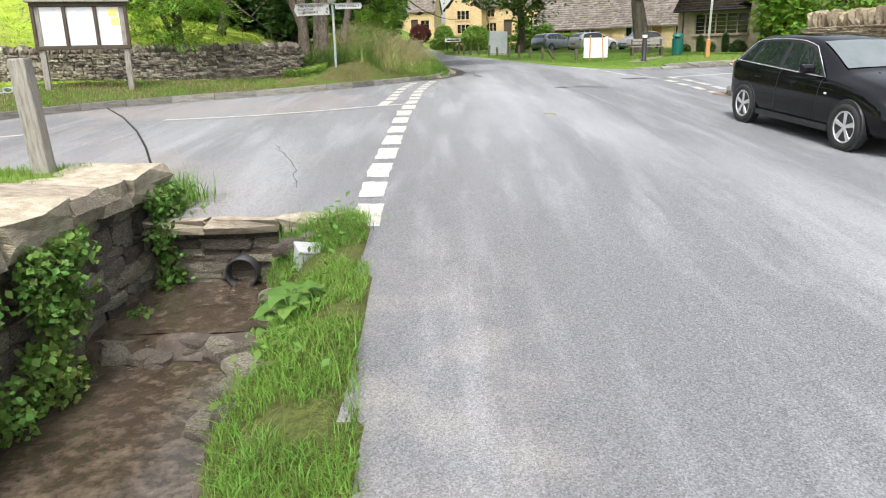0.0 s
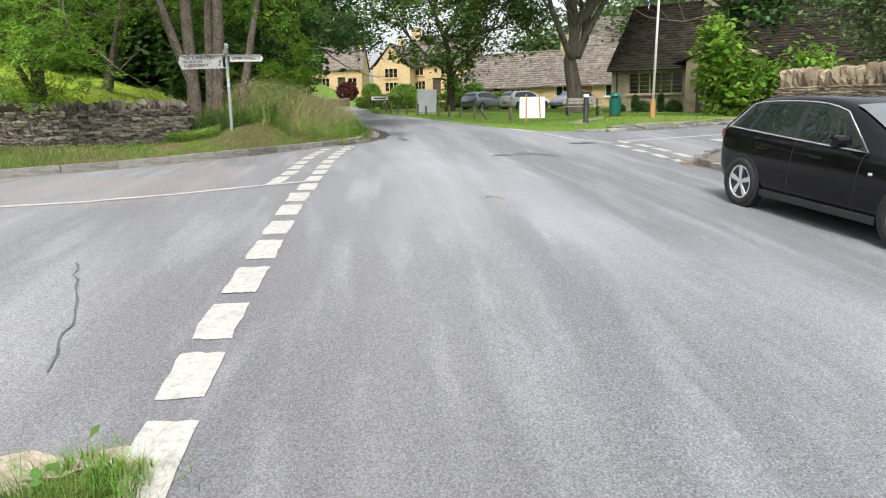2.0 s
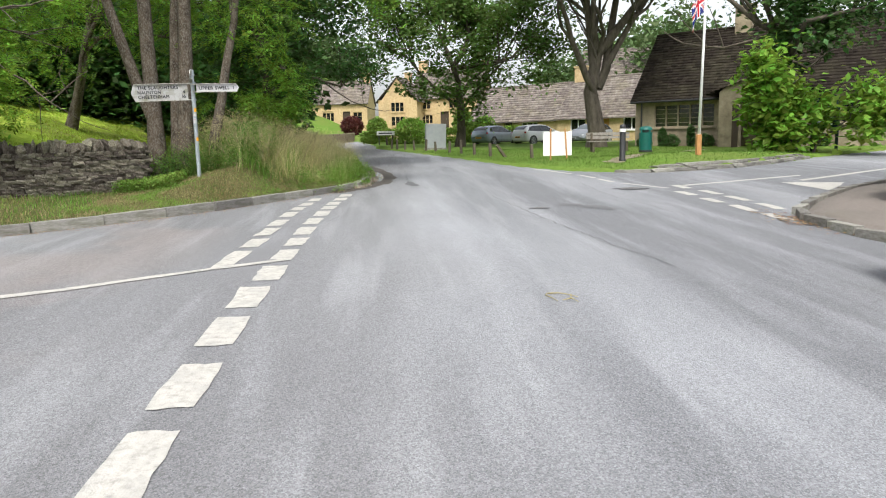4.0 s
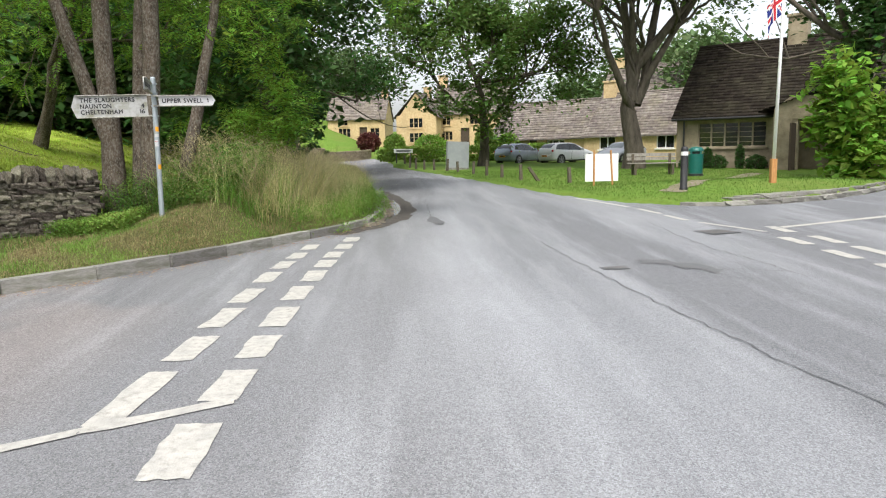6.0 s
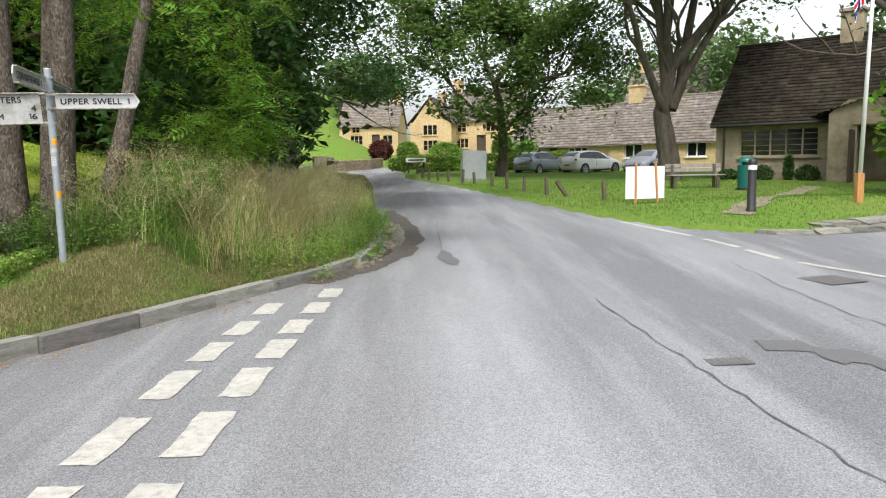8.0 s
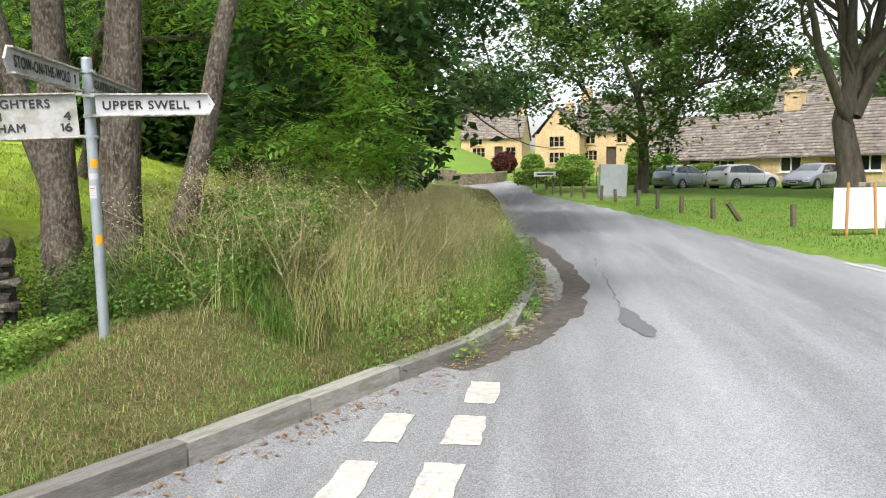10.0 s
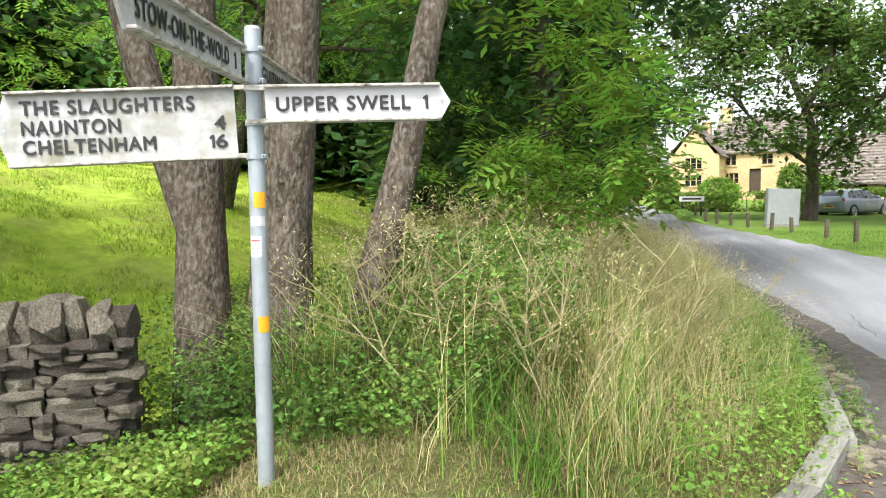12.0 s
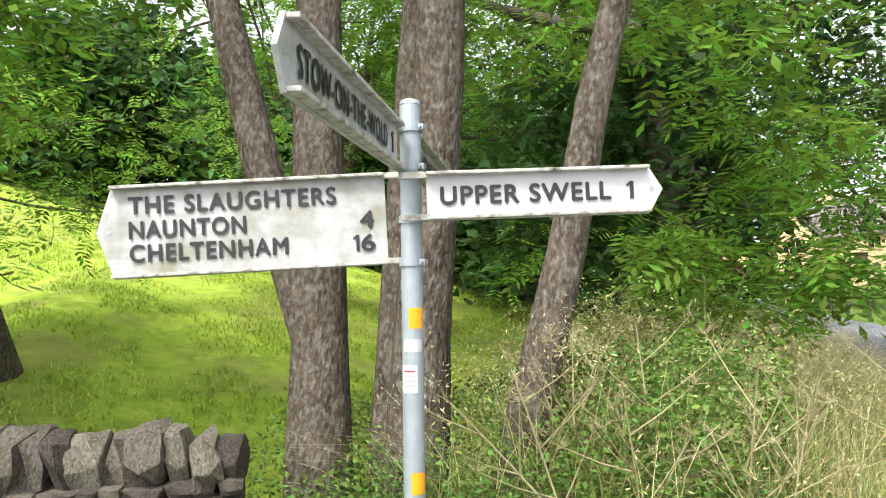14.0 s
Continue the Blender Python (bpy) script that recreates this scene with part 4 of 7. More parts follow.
for i, (x, y, k) in enumerate(spots):
    m = Matrix.Translation(G3(x, y, -0.2)) @ Matrix.Rotation(rg.uniform(0, 6.28), 4, "Z")
    if i == 0:
        FAR.matrix_basis = m @ Matrix.Scale(k, 4)
    else:
        o = copy_thing(FAR, m)
        o.scale = (k, k, k * rg.uniform(0.9, 1.15))
spots = [(-9, 42, 1.0), (-14, 43, 1.1), (-19, 42, 1.0), (-24, 40, 1.1), (-30, 37, 1.0), (-36, 33, 1.1), (-13, 52, 1.2), (-11.5, 36.5, 0.75), (-16, 36, 0.8), (-21, 35, 0.8), (-7.5, 38, 0.8), (-27, 33, 0.85), (-42, 28, 1.1), (-21, 50, 1.3), (-48, 22, 1.2), (-30, 46, 1.3), (-56, 10, 1.3), (-40, -10, 1.2), (-30, -28, 1.2)]
for i, (x, y, k) in enumerate(spots):
    m = Matrix.Translation(G3(x, y, -0.3)) @ Matrix.Rotation(rg.uniform(0, 6.28), 4, "Z")
    if i == 0:
        DARK.matrix_basis = m @ Matrix.Scale(k, 4)
    else:
        o = copy_thing(DARK, m)
        o.scale = (k, k, k * rg.uniform(0.85, 1.1))


# ---- buildings ----
def wall_panel(bm, L, H, thick, holes, z0=0.0, m=None):
    """A wall along x from 0 to L, z0 to z0 + H, y from 0 to thick, with rectangular holes (x0, z0, x1, z1) through it."""
    xs = sorted({0.0, L, *[h[0] for h in holes], *[h[2] for h in holes]})
    zs = sorted({z0, z0 + H, *[h[1] for h in holes], *[h[3] for h in holes]})
    for a, b in zip(xs, xs[1:]):
        for c, d in zip(zs, zs[1:]):
            if any(h[0] <= a and b <= h[2] and h[1] <= c and d <= h[3] for h in holes):
                continue
            box(bm, ((a + b) / 2, thick / 2, (c + d) / 2), (b - a, thick, d - c), None)
    bmesh.ops.remove_doubles(bm, verts=bm.verts, dist=1e-4)
    if m is not None:
        bmesh.ops.transform(bm, matrix=m, verts=bm.verts)
    return bm


def window(parent, x0, z0, x1, z1, lights, frame_mat, depth=0.12, rows=1, m=None):
    """A window in a hole: frame with mullions, one pane to each light."""
    m = m or Matrix()
    wd = under(new("window"), parent)
    wd.matrix_basis = m
    bm = BM()
    t = 0.05
    box(bm, ((x0 + x1) / 2, depth, z0 + t / 2), (x1 - x0, 0.1, t))
    box(bm, ((x0 + x1) / 2, depth, z1 - t / 2), (x1 - x0, 0.1, t))
    w = (x1 - x0) / lights
    for i in range(lights + 1):
        box(bm, (min(max(x0 + i * w, x0 + t / 2), x1 - t / 2), depth, (z0 + z1) / 2), (t * 1.3, 0.098, z1 - z0 - 2 * t))
    for r in range(1, rows):
        for i in range(lights):
            box(bm, (x0 + (i + 0.5) * w, depth + 0.01, z0 + (z1 - z0) * r / rows), (w - t * 1.3, 0.02, 0.018))
    part("window_frame", bm, frame_mat, wd)
    bm = BM()
    box(bm, ((x0 + x1) / 2, -0.02, z0 - 0.05), (x1 - x0 + 0.16, 0.14, 0.09), bev=0.01)
    part("sill", bm, frame_mat, wd)
    for i in range(lights):
        bm = BM()
        box(bm, (x0 + (i + 0.5) * w, depth + 0.03, (z0 + z1) / 2), (w - 0.04, 0.008, z1 - z0 - 0.06))
        part("pane", bm, M_WINGLASS, wd)
    return wd


def roof_slope(bm, L, run, rise, course, rg, x0=0.0, y0=0.0, z0=0.0, flip=1):
    """One pitch of stone slates in overlapping courses, from the eave (y0, z0) up; flip=-1 faces the other way."""
    n = int(math.hypot(run, rise) / course)
    for i in range(n):
        f0, f1 = i / n, (i + 1.25) / n
        x = x0
        while x < x0 + L - 0.01:
            w = min(rg.uniform(0.25, 0.55) if course > 0.25 else rg.uniform(0.16, 0.36), x0 + L - x)
            j = rg.uniform(-0.02, 0.02)
            k = rg.uniform(0, 0.04)
            a, b = (f0 * run + j) * flip, min(f1, 1.0) * run * flip
            za, zb = f0 * rise + 0.07 + k, min(f1, 1.0) * rise + 0.02
            v = [bm.verts.new((px, y0 + py, z0 + pz)) for px, py, pz in ((x, a, za), (x + w - 0.012, a, za), (x + w - 0.012, b, zb), (x, b, zb), (x, a, za - 0.07), (x + w - 0.012, a, za - 0.07))]
            bm.faces.new(v[:4])
            bm.faces.new((v[4], v[5], v[1], v[0]))
            x += w
    v = [bm.verts.new((px, y0 + py, z0 + pz)) for px, py, pz in ((x0, 0, -0.02), (x0 + L, 0, -0.02), (x0 + L, run * flip, rise - 0.03), (x0, run * flip, rise - 0.03))]
    bm.faces.new(v)


def house(label, origin, heading, L, D, eave, rise, wall_m, roof_m, wins, chimneys=(), doors=(), name="house", over=0.25, course=0.28, frame_mat=M_WHITE, seed=1, gable_wins=(), group=""):
    """A gabled house. Its front runs along its own x from 0 to L, and faces its -y."""
    rg = random.Random(seed)
    h = thing(name, label, "house", Matrix.Translation(origin) @ Matrix.Rotation(heading, 4, "Z"), group)
    holes = [w[:4] for w in wins] + [d[:4] for d in doors]
    part("wall", wall_panel(BM(), L, eave + 0.6, 0.35, holes, -0.6), wall_m, h)
    part("wall", wall_panel(BM(), L, eave + 0.6, 0.35, [], -0.6, Matrix.Translation((0, D - 0.35, 0))), wall_m, h)
    for x in (0.0, L - 0.35):
        bm = BM()
        prism(bm, [(0.352, -0.6), (D - 0.352, -0.6), (D - 0.352, eave), (D / 2, eave + rise - 0.03), (0.352, eave)], -x, -x - 0.35, Matrix.Rotation(math.pi / 2, 4, "Z") @ Matrix.Diagonal((1, 1, 1, 1)))
        part("gable", bm, wall_m, h)
    for fl in (1, -1):
        bm = BM()
        roof_slope(bm, L + 0.3, D / 2 + over, rise * (1 + over / (D / 2)), course, rg, -0.15, -over if fl == 1 else D + over, eave - rise * over / (D / 2), fl)
        part("roof", bm, roof_m, h)
    bm = BM()
    cyl(bm, (-0.15, D / 2, eave + rise + 0.03), (L + 0.15, D / 2, eave + rise + 0.03), 0.1, seg=8)
    part("ridge", bm, roof_m, h)
    for w in wins:
        window(h, *w[:4], w[4], frame_mat, rows=w[5] if len(w) > 5 else 1)
    for d in doors:
        bm = BM()
        box(bm, ((d[0] + d[2]) / 2, 0.2, (d[1] + d[3]) / 2), (d[2] - d[0], 0.06, d[3] - d[1]), bev=0.01)
        part("door", bm, d[4], h)
    for cx, cy, cw, ch in chimneys:
        bm = BM()
        box(bm, (cx, cy, eave + rise + ch / 2 - 0.8), (cw, cw * 0.8, ch + 1.2), bev=0.02)
        box(bm, (cx, cy, eave + rise + ch - 0.25), (cw + 0.14, cw * 0.8 + 0.14, 0.14), bev=0.02)
        part("chimney", bm, wall_m, h)
    return h


A_HALL = math.atan2(-0.68, 0.73)
hu, hv = Vector((0.73, -0.68)), Vector((0.68, 0.73))
hz = 1.1
hall = house("old grey-brown stone village hall with a steep dark stone roof", (14.0, 43.9, hz), A_HALL, 15.5, 6.4, 2.75, 3.3, M_HALL, M_SLATE_D,
             [(1.0, 1.05, 4.1, 2.2, 5, 5), (9.6, 1.05, 12.4, 2.2, 5, 5)], [(4.5, 3.2, 0.85, 1.3)], name="village_hall", course=0.2, frame_mat=M_HALL, over=0.35, seed=3)
bm = BM()
cyl(bm, (0.45, -0.28, 0.0), (0.45, -0.28, 2.35), 0.045, seg=8)
cyl(bm, (-0.1, -0.42, 2.36), (4.6, -0.42, 2.36), 0.06, seg=8)
part("gutter", bm, M_BLACK, hall)
# porch with an arched doorway
bm = wall_panel(BM(), 3.6, 2.9, 0.4, [(0.95, 0.0, 2.55, 2.15)], -0.3)
bmesh.ops.transform(bm, matrix=Matrix.Translation((4.75, -1.5, 0)), verts=bm.verts)
porch = part("porch", bm, M_HALL, hall)
for x in (4.75, 7.95):
    bm = BM()
    box(bm, (x + 0.2, -0.55, 1.15), (0.4, 1.1, 2.9))
    part("porch_side", bm, M_HALL, hall)
bm = BM()
prism(bm, [(4.75, 2.6), (8.35, 2.6), (7.7, 3.1), (5.4, 3.1)], -1.5, 2.0)
part("porch_gable", bm, M_HALL, hall)
for sg in (1, -1):
    bm = BM()
    rg = random.Random(9)
    for i in range(11):
        f0, f1 = i / 11, (i + 1.2) / 11
        for j in range(9):
            y0, y1 = -1.65 + j * 0.42, -1.65 + (j + 1) * 0.42 - 0.012
            xa, xb = 6.55 + sg * (2.4 - 2.4 * f0), 6.55 + sg * (2.4 - 2.4 * min(1, f1))
            za, zb = 2.4 + 0.8 * f0 + 0.14 + rg.uniform(0, 0.02), 2.4 + 0.8 * min(1, f1) + 0.09
            v = [bm.verts.new(q) for q in ((xa, y0, za), (xa, y1, za), (xb, y1, zb), (xb, y0, zb), (xa, y0, za - 0.07), (xa, y1, za - 0.07))]
            bm.faces.new(v[:4])
            bm.faces.new((v[4], v[5], v[1], v[0]))
    part("porch_roof", bm, M_SLATE_D, hall)
bm = BM()
for a in (0.84, 2.52):
    box(bm, (4.75 + a + 0.05, -1.53, 1.0), (0.16, 0.1, 2.0), bev=0.02)
box(bm, (4.75 + 1.73, -1.53, 2.26), (1.95, 0.1, 0.22), bev=0.02)
part("doorway_surround", bm, M_HALL, hall)
bm = BM()
box(bm, (4.75 + 0.9, -1.95, 1.0), (0.05, 0.82, 1.95), bev=0.008)
odoor = part("open_door", bm, M_DARKWOOD, hall, "open dark plank door")
for i in range(5):
    part("plank", box(BM(), (4.75 + 0.868, -1.62 - 0.165 * i, 1.0), (0.02, 0.15, 1.9), bev=0.006), M_DARKWOOD, odoor)

bz = 1.35
A_ROW = math.atan2(-0.69, 0.72)
house("low golden stone bungalow with a grey stone-tiled roof", (14.5, 62.8, bz), A_ROW, 9.5, 7.0, 1.95, 3.1, M_YELLOW, M_SLATE_L, [(1.2, 0.85, 2.5, 1.75, 2), (5.6, 0.85, 6.9, 1.75, 2)], [(0.4, 3.5, 1.0, 1.2), (9.2, 3.5, 0.9, 1.2)], [(3.6, 0.0, 4.5, 1.85, M_ORANGE)], name="bungalow", seed=5, group="bungalow row")
house("low golden stone bungalow with a grey stone-tiled roof", (14.5 - 0.72 * 9.2 + 0.3, 62.8 + 0.69 * 9.2 + 0.3, bz), A_ROW, 9.2, 6.6, 1.9, 2.9, M_YELLOW, M_SLATE_L, [(1.3, 0.9, 2.3, 1.6, 2), (5.6, 0.85, 7.2, 1.65, 3)], (), [(3.9, 0.0, 4.7, 1.8, M_DARKWOOD)], name="bungalow", seed=6, group="bungalow row")
house("tall grey-roofed stone house behind the bungalows", (22, 84, 3.0), -0.5, 11, 8, 4.5, 3.6, M_YELLOW, M_SLATE_L, [], [(1, 4, 1, 1)], name="house", seed=7)
house("two-storey golden stone house with a gabled roof", (4.0, 82, 2.6), -0.3, 7.4, 7, 3.5, 3.0, M_YELLOW, M_SLATE_L, [(1.0, 0.8, 2.2, 1.7, 3, 2), (1.1, 2.3, 2.0, 3.2, 2, 2), (3.9, 2.3, 4.8, 3.2, 2, 2), (5.6, 0.8, 6.7, 1.7, 2, 2)], [(0.5, 3.5, 0.9, 1.2), (6.9, 3.5, 0.8, 1.0)], [(3.0, 0, 3.9, 2, M_DARKWOOD)], seed=8, frame_mat=M_YELLOW, group="lane houses")
house("golden stone cottage with a projecting gable", (-7.2, 92, 3.2), -0.15, 6.5, 6, 3.0, 2.6, M_YELLOW, M_SLATE_L, [(1.2, 0.9, 2.6, 1.9, 3, 2), (4.8, 0.9, 5.9, 1.9, 2, 2), (1.4, 2.2, 2.3, 2.9, 2, 2)], [(6.1, 3.0, 0.8, 1.1)], [(3.6, 0, 4.5, 2, M_DARKWOOD)], seed=9, frame_mat=M_YELLOW, group="lane houses")
house("golden stone house with a gable end to the lane", (4.35, 79.0, 2.4), -0.3 + math.pi / 2, 5.5, 4.0, 3.4, 2.2, M_YELLOW, M_SLATE_L, [(2.0, 0.8, 3.2, 1.7, 2, 2), (2.0, 2.2, 3.2, 3.0, 2, 2)], [(4.6, 2.0, 0.8, 1.0)], seed=10, frame_mat=M_YELLOW, group="lane houses")


# windows in the gable ends that face the lane, and coped parapets on the bungalow roofs
for h in [o for o in scene.objects if o.name.startswith("house")]:
    if "gable end" in h.get("label", ""):
        for z in (0.8, 2.2):
            window(h, 1.3, z, 2.7, z + 0.95, 3, M_YELLOW, depth=-0.04, rows=2, m=Matrix.Rotation(-math.pi / 2, 4, "Z") @ Matrix.Translation((-4.0, 0, 0)))
for h in [o for o in scene.objects if o.name.startswith("bungalow")]:
    for sg in (1, -1):
        bm = BM()
        prism(bm, [(-0.3, 1.7), (3.45, 4.95), (3.45, 5.2), (-0.3, 1.98)], -9.35, -9.05, Matrix.Rotation(math.pi / 2, 4, "Z"))
        if sg < 0:
            bmesh.ops.transform(bm, matrix=Matrix.Translation((0, 6.9, 0)) @ Matrix.Diagonal((1, -1, 1, 1)), verts=bm.verts)
        part("coping", bm, M_YELLOW, h)


# ---- signpost ----
def text_part(s, x0, width, z0, height, parent, y=-0.004, material=M_INK, thick=0.0):
    """Lettering as a thin mesh, from x0, on the baseline z0, as wide and as tall as given."""
    cu = bpy.data.curves.new("lettering", "FONT")
    cu.body = s
    cu.size = 1
    cu.space_character = 1.12
    ob = bpy.data.objects.new("lettering", cu)
    scene.collection.objects.link(ob)
    me = bpy.data.meshes.new_from_object(ob.evaluated_get(bpy.context.evaluated_depsgraph_get()))
    bpy.data.objects.remove(ob)
    n = len(me.vertices)
    co = np.empty(n * 3, dtype=np.float32)
    me.vertices.foreach_get("co", co)
    co = co.reshape(-1, 3)
    lo, hi = co.min(0), co.max(0)
    out = np.zeros_like(co)
    out[:, 0] = x0 + (co[:, 0] - lo[0]) / (hi[0] - lo[0]) * width
    out[:, 2] = z0 + (co[:, 1] - lo[1]) / (hi[1] - lo[1]) * height
    out[:, 1] = y
    faces = [tuple(p.vertices) for p in me.polygons]
    bpy.data.meshes.remove(me)
    vs, fs = [], []
    for k, (dx, dz) in enumerate(((0, 0), (0.0048, 0), (0.0024, 0.0024), (0.0024, -0.0024))):
        vs += [(a + dx - 0.0024, b - 0.0004 * k, c + dz) for a, b, c in out.tolist()]
        fs += [tuple(i + k * n for i in f) for f in faces]
    me = bpy.data.meshes.new("lettering")
    me.from_pydata(vs, [], fs)
    me.materials.append(material)
    return under(new("lettering", me), parent)


PX, PY = -2.91, 20.27
post_z = gz(PX, PY)
sp = thing("signpost", "galvanised village fingerpost with four white direction fingers on the verge", "signpost", Matrix.Translation((PX, PY, post_z)))
bm = BM()
cyl(bm, (0, 0, -0.3), (0, 0, 3.16 - post_z), 0.035, seg=24)
cyl(bm, (0, 0, 3.16 - post_z), (0, 0, 3.175 - post_z), 0.037, 0.03, seg=24)
part("post", bm, M_GALV, sp, smooth=False)


def finger(label, left, right, zl, zr, height, point, texts, face, root):
    """A finger plate between two points of the plan; point: which end is pointed. Letters sit on the side of its own -y."""
    a, b = Vector((*left, zl)), Vector((*right, zr))
    d = b - a
    L = d.length
    rot = Matrix.Rotation(math.atan2(d.y, d.x), 4, "Z") @ Matrix.Rotation(-math.asin(d.z / L), 4, "Y")
    ob = under(new("finger"), sp)
    ob.matrix_basis = Matrix.Translation(a - Vector((PX, PY, post_z))) @ rot
    tagged(ob, label)
    h, p = height, min(0.055, height * 0.3)
    pts = [(p, 0), (L, 0), (L, h), (p, h), (0, h * 0.5)] if point == "L" else [(0, 0), (L - p, 0), (L, h * 0.5), (L - p, h), (0, h)]
    bm = BM()
    prism(bm, pts, 0.0, 0.012)
    part("plate", bm, face, ob)
    x0, x1 = (p, L) if point == "L" else (0, L - p)
    for z in (0.008, h - 0.008):
        bm = BM()
        box(bm, ((x0 + x1) / 2, -0.008, z), (x1 - x0, 0.04, 0.011), bev=0.003)
        part("rim", bm, M_SIGNEDGE, ob)
    bm = BM()
    cx = p * 0.75 if point == "L" else L - p * 0.75
    lathe(bm, [(0.0, -0.004), (0.009, -0.004), (0.009, 0.002), (0, 0.002)], 12, Matrix.Translation((cx, 0, h * 0.5)) @ Matrix.Rotation(math.pi / 2, 4, "X"))
    part("rivet", bm, M_GALV, ob)
    for t in texts:
        if t[0] == "1":
            _, x, w, z, g = t
            part("lettering", prism(BM(), [(x + w * 0.45, z), (x + w, z), (x + w, z + g), (x + w * 0.55, z + g), (x, z + g * 0.84), (x, z + g * 0.7), (x + w * 0.45, z + g * 0.78)], -0.004, -0.001), M_INK, ob)
        else:
            text_part(*t, ob)
    # clamps round the post
    rx = L if root == "R" else 0
    for z in (0.012, h - 0.012):
        bm = BM()
        s = 1 if root == "R" else -1
        box(bm, (rx + s * 0.035, 0.0, z), (0.09, 0.022, 0.02), bev=0.003)
        part("clamp", bm, M_SIGNEDGE, ob)
    return ob


finger("weathered white finger with three place names", (-3.87, 19.89), (-3.0, 20.28), 2.595, 2.635, 0.31, "L",
       [("THE SLAUGHTERS", 0.11, 0.68, 0.212, 0.056), ("NAUNTON", 0.11, 0.38, 0.131, 0.056), ("CHELTENHAM", 0.11, 0.515, 0.053, 0.056), ("4", 0.868, 0.043, 0.128, 0.055), ("1", 0.842, 0.02, 0.05, 0.055), ("6", 0.87, 0.043, 0.05, 0.055)], M_SIGN, "R")
finger("clean white finger pointing along the lane", (-2.83, 20.22), (-2.14, 20.56), 2.768, 2.79, 0.158, "R", [("UPPER SWELL", 0.045, 0.55, 0.05, 0.057), ("1", 0.65, 0.022, 0.05, 0.057)], M_SIGNCLEAN, "L")
finger("white finger pointing back along the road", (-2.67, 19.19), (-2.925, 20.2), 2.918, 2.935, 0.152, "L", [("STOW-ON-THE-WOLD", 0.1, 0.78, 0.045, 0.064), ("1", 0.948, 0.024, 0.045, 0.064)], M_SIGN, "R")
finger("white finger pointing up the hill", (-2.945, 20.36), (-3.19, 21.33), 2.94, 2.94, 0.15, "R", [("GUITING POWER", 0.06, 0.72, 0.045, 0.06), ("6", 0.86, 0.05, 0.045, 0.06)], M_SIGN, "L")
for z in (2.64, 2.78, 2.925, 2.95, 3.08):
    bm = BM()
    lathe(bm, [(0.036, -0.012), (0.041, -0.012), (0.041, 0.012), (0.036, 0.012)], 24, Matrix.Translation((0, 0, z - post_z)))
    box(bm, (0.047, -0.012, z - post_z), (0.02, 0.026, 0.02), bev=0.003)
    cyl(bm, (0.047, -0.034, z - post_z), (0.047, 0.01, z - post_z), 0.005, seg=8)
    part("band", bm, M_GALV, sp)


def patch(z, h, half, ang, material, label, r=0.0362, name="sticker"):
    bm = BM()
    n = 8
    vs = []
    for i in range(n + 1):
        a = ang - half + 2 * half * i / n
        vs.append([bm.verts.new((r * math.cos(a), r * math.sin(a), z - post_z + q)) for q in (-h / 2, h / 2)])
    for u, v in zip(vs, vs[1:]):
        bm.faces.new((u[0], v[0], v[1], u[1]))
    return part(name, bm, material, sp, label)


AC = math.atan2(18.16 - PY, -1.94 - PX)
patch(2.46, 0.066, 0.72, AC + 0.35, M_YEL, "yellow tape square")
patch(1.935, 0.068, 0.72, AC + 0.45, M_YEL, "yellow tape square")
patch(2.372, 0.04, 0.9, AC, M_SIGNCLEAN, "small white metal tag")
patch(2.265, 0.088, 0.75, AC - 0.35, M_SIGNCLEAN, "torn white sticker")
for i in range(4):
    patch(2.29 - 0.016 * i, 0.005, 0.5 - 0.06 * (i % 2), AC - 0.35, M_RED if i == 0 else M_GREY, "", 0.0368, "print_bar")


# ---- cars ----
def wheel(parent, x, y, r, w, side):
    """A wheel with tyre, five-spoke rim; side -1 faces -y."""
    wh = under(new("wheel"), parent)
    wh.matrix_basis = Matrix.Translation((x, y, r)) @ Matrix.Rotation(math.pi / 2 * (1 if side < 0 else -1), 4, "X")
    bm = BM()
    lathe(bm, [(r * 0.68, w * 0.42), (r * 0.78, w * 0.5), (r * 0.93, w * 0.47), (r, w * 0.33), (r, -w * 0.33), (r * 0.93, -w * 0.47), (r * 0.68, -w * 0.45)], 36)
    part("tyre", bm, M_TYRE, wh, smooth=True)
    bm = BM()
    lathe(bm, [(r * 0.69, w * 0.43), (r * 0.66, w * 0.45), (r * 0.61, w * 0.4), (r * 0.59, w * 0.1)], 36)
    lathe(bm, [(0.0, w * 0.4), (r * 0.13, w * 0.39), (r * 0.16, w * 0.3), (r * 0.16, w * 0.1)], 16)
    for k in range(5):
        m = Matrix.Rotation(2 * math.pi * k / 5 + 0.3, 4, "Z")
        v = [bm.verts.new(m @ Vector(q)) for q in ((r * 0.1, -r * 0.07, w * 0.39), (r * 0.63, -r * 0.11, w * 0.42), (r * 0.63, r * 0.11, w * 0.42), (r * 0.1, r * 0.07, w * 0.39), (r * 0.1, -r * 0.1, w * 0.15), (r * 0.63, -r * 0.15, w * 0.2), (r * 0.63, r * 0.15, w * 0.2), (r * 0.1, r * 0.1, w * 0.15))]
        for f in ((0, 1, 2, 3), (0, 4, 5, 1), (3, 2, 6, 7), (1, 5, 6, 2)):
            bm.faces.new([v[i] for i in f])
    part("rim", bm, M_ALLOY, wh)
    bm = BM()
    lathe(bm, [(0.0, w * 0.05), (r * 0.62, w * 0.05), (r * 0.62, -w * 0.4)], 24)
    part("brake_disc", bm, M_BLACK, wh)
    return wh


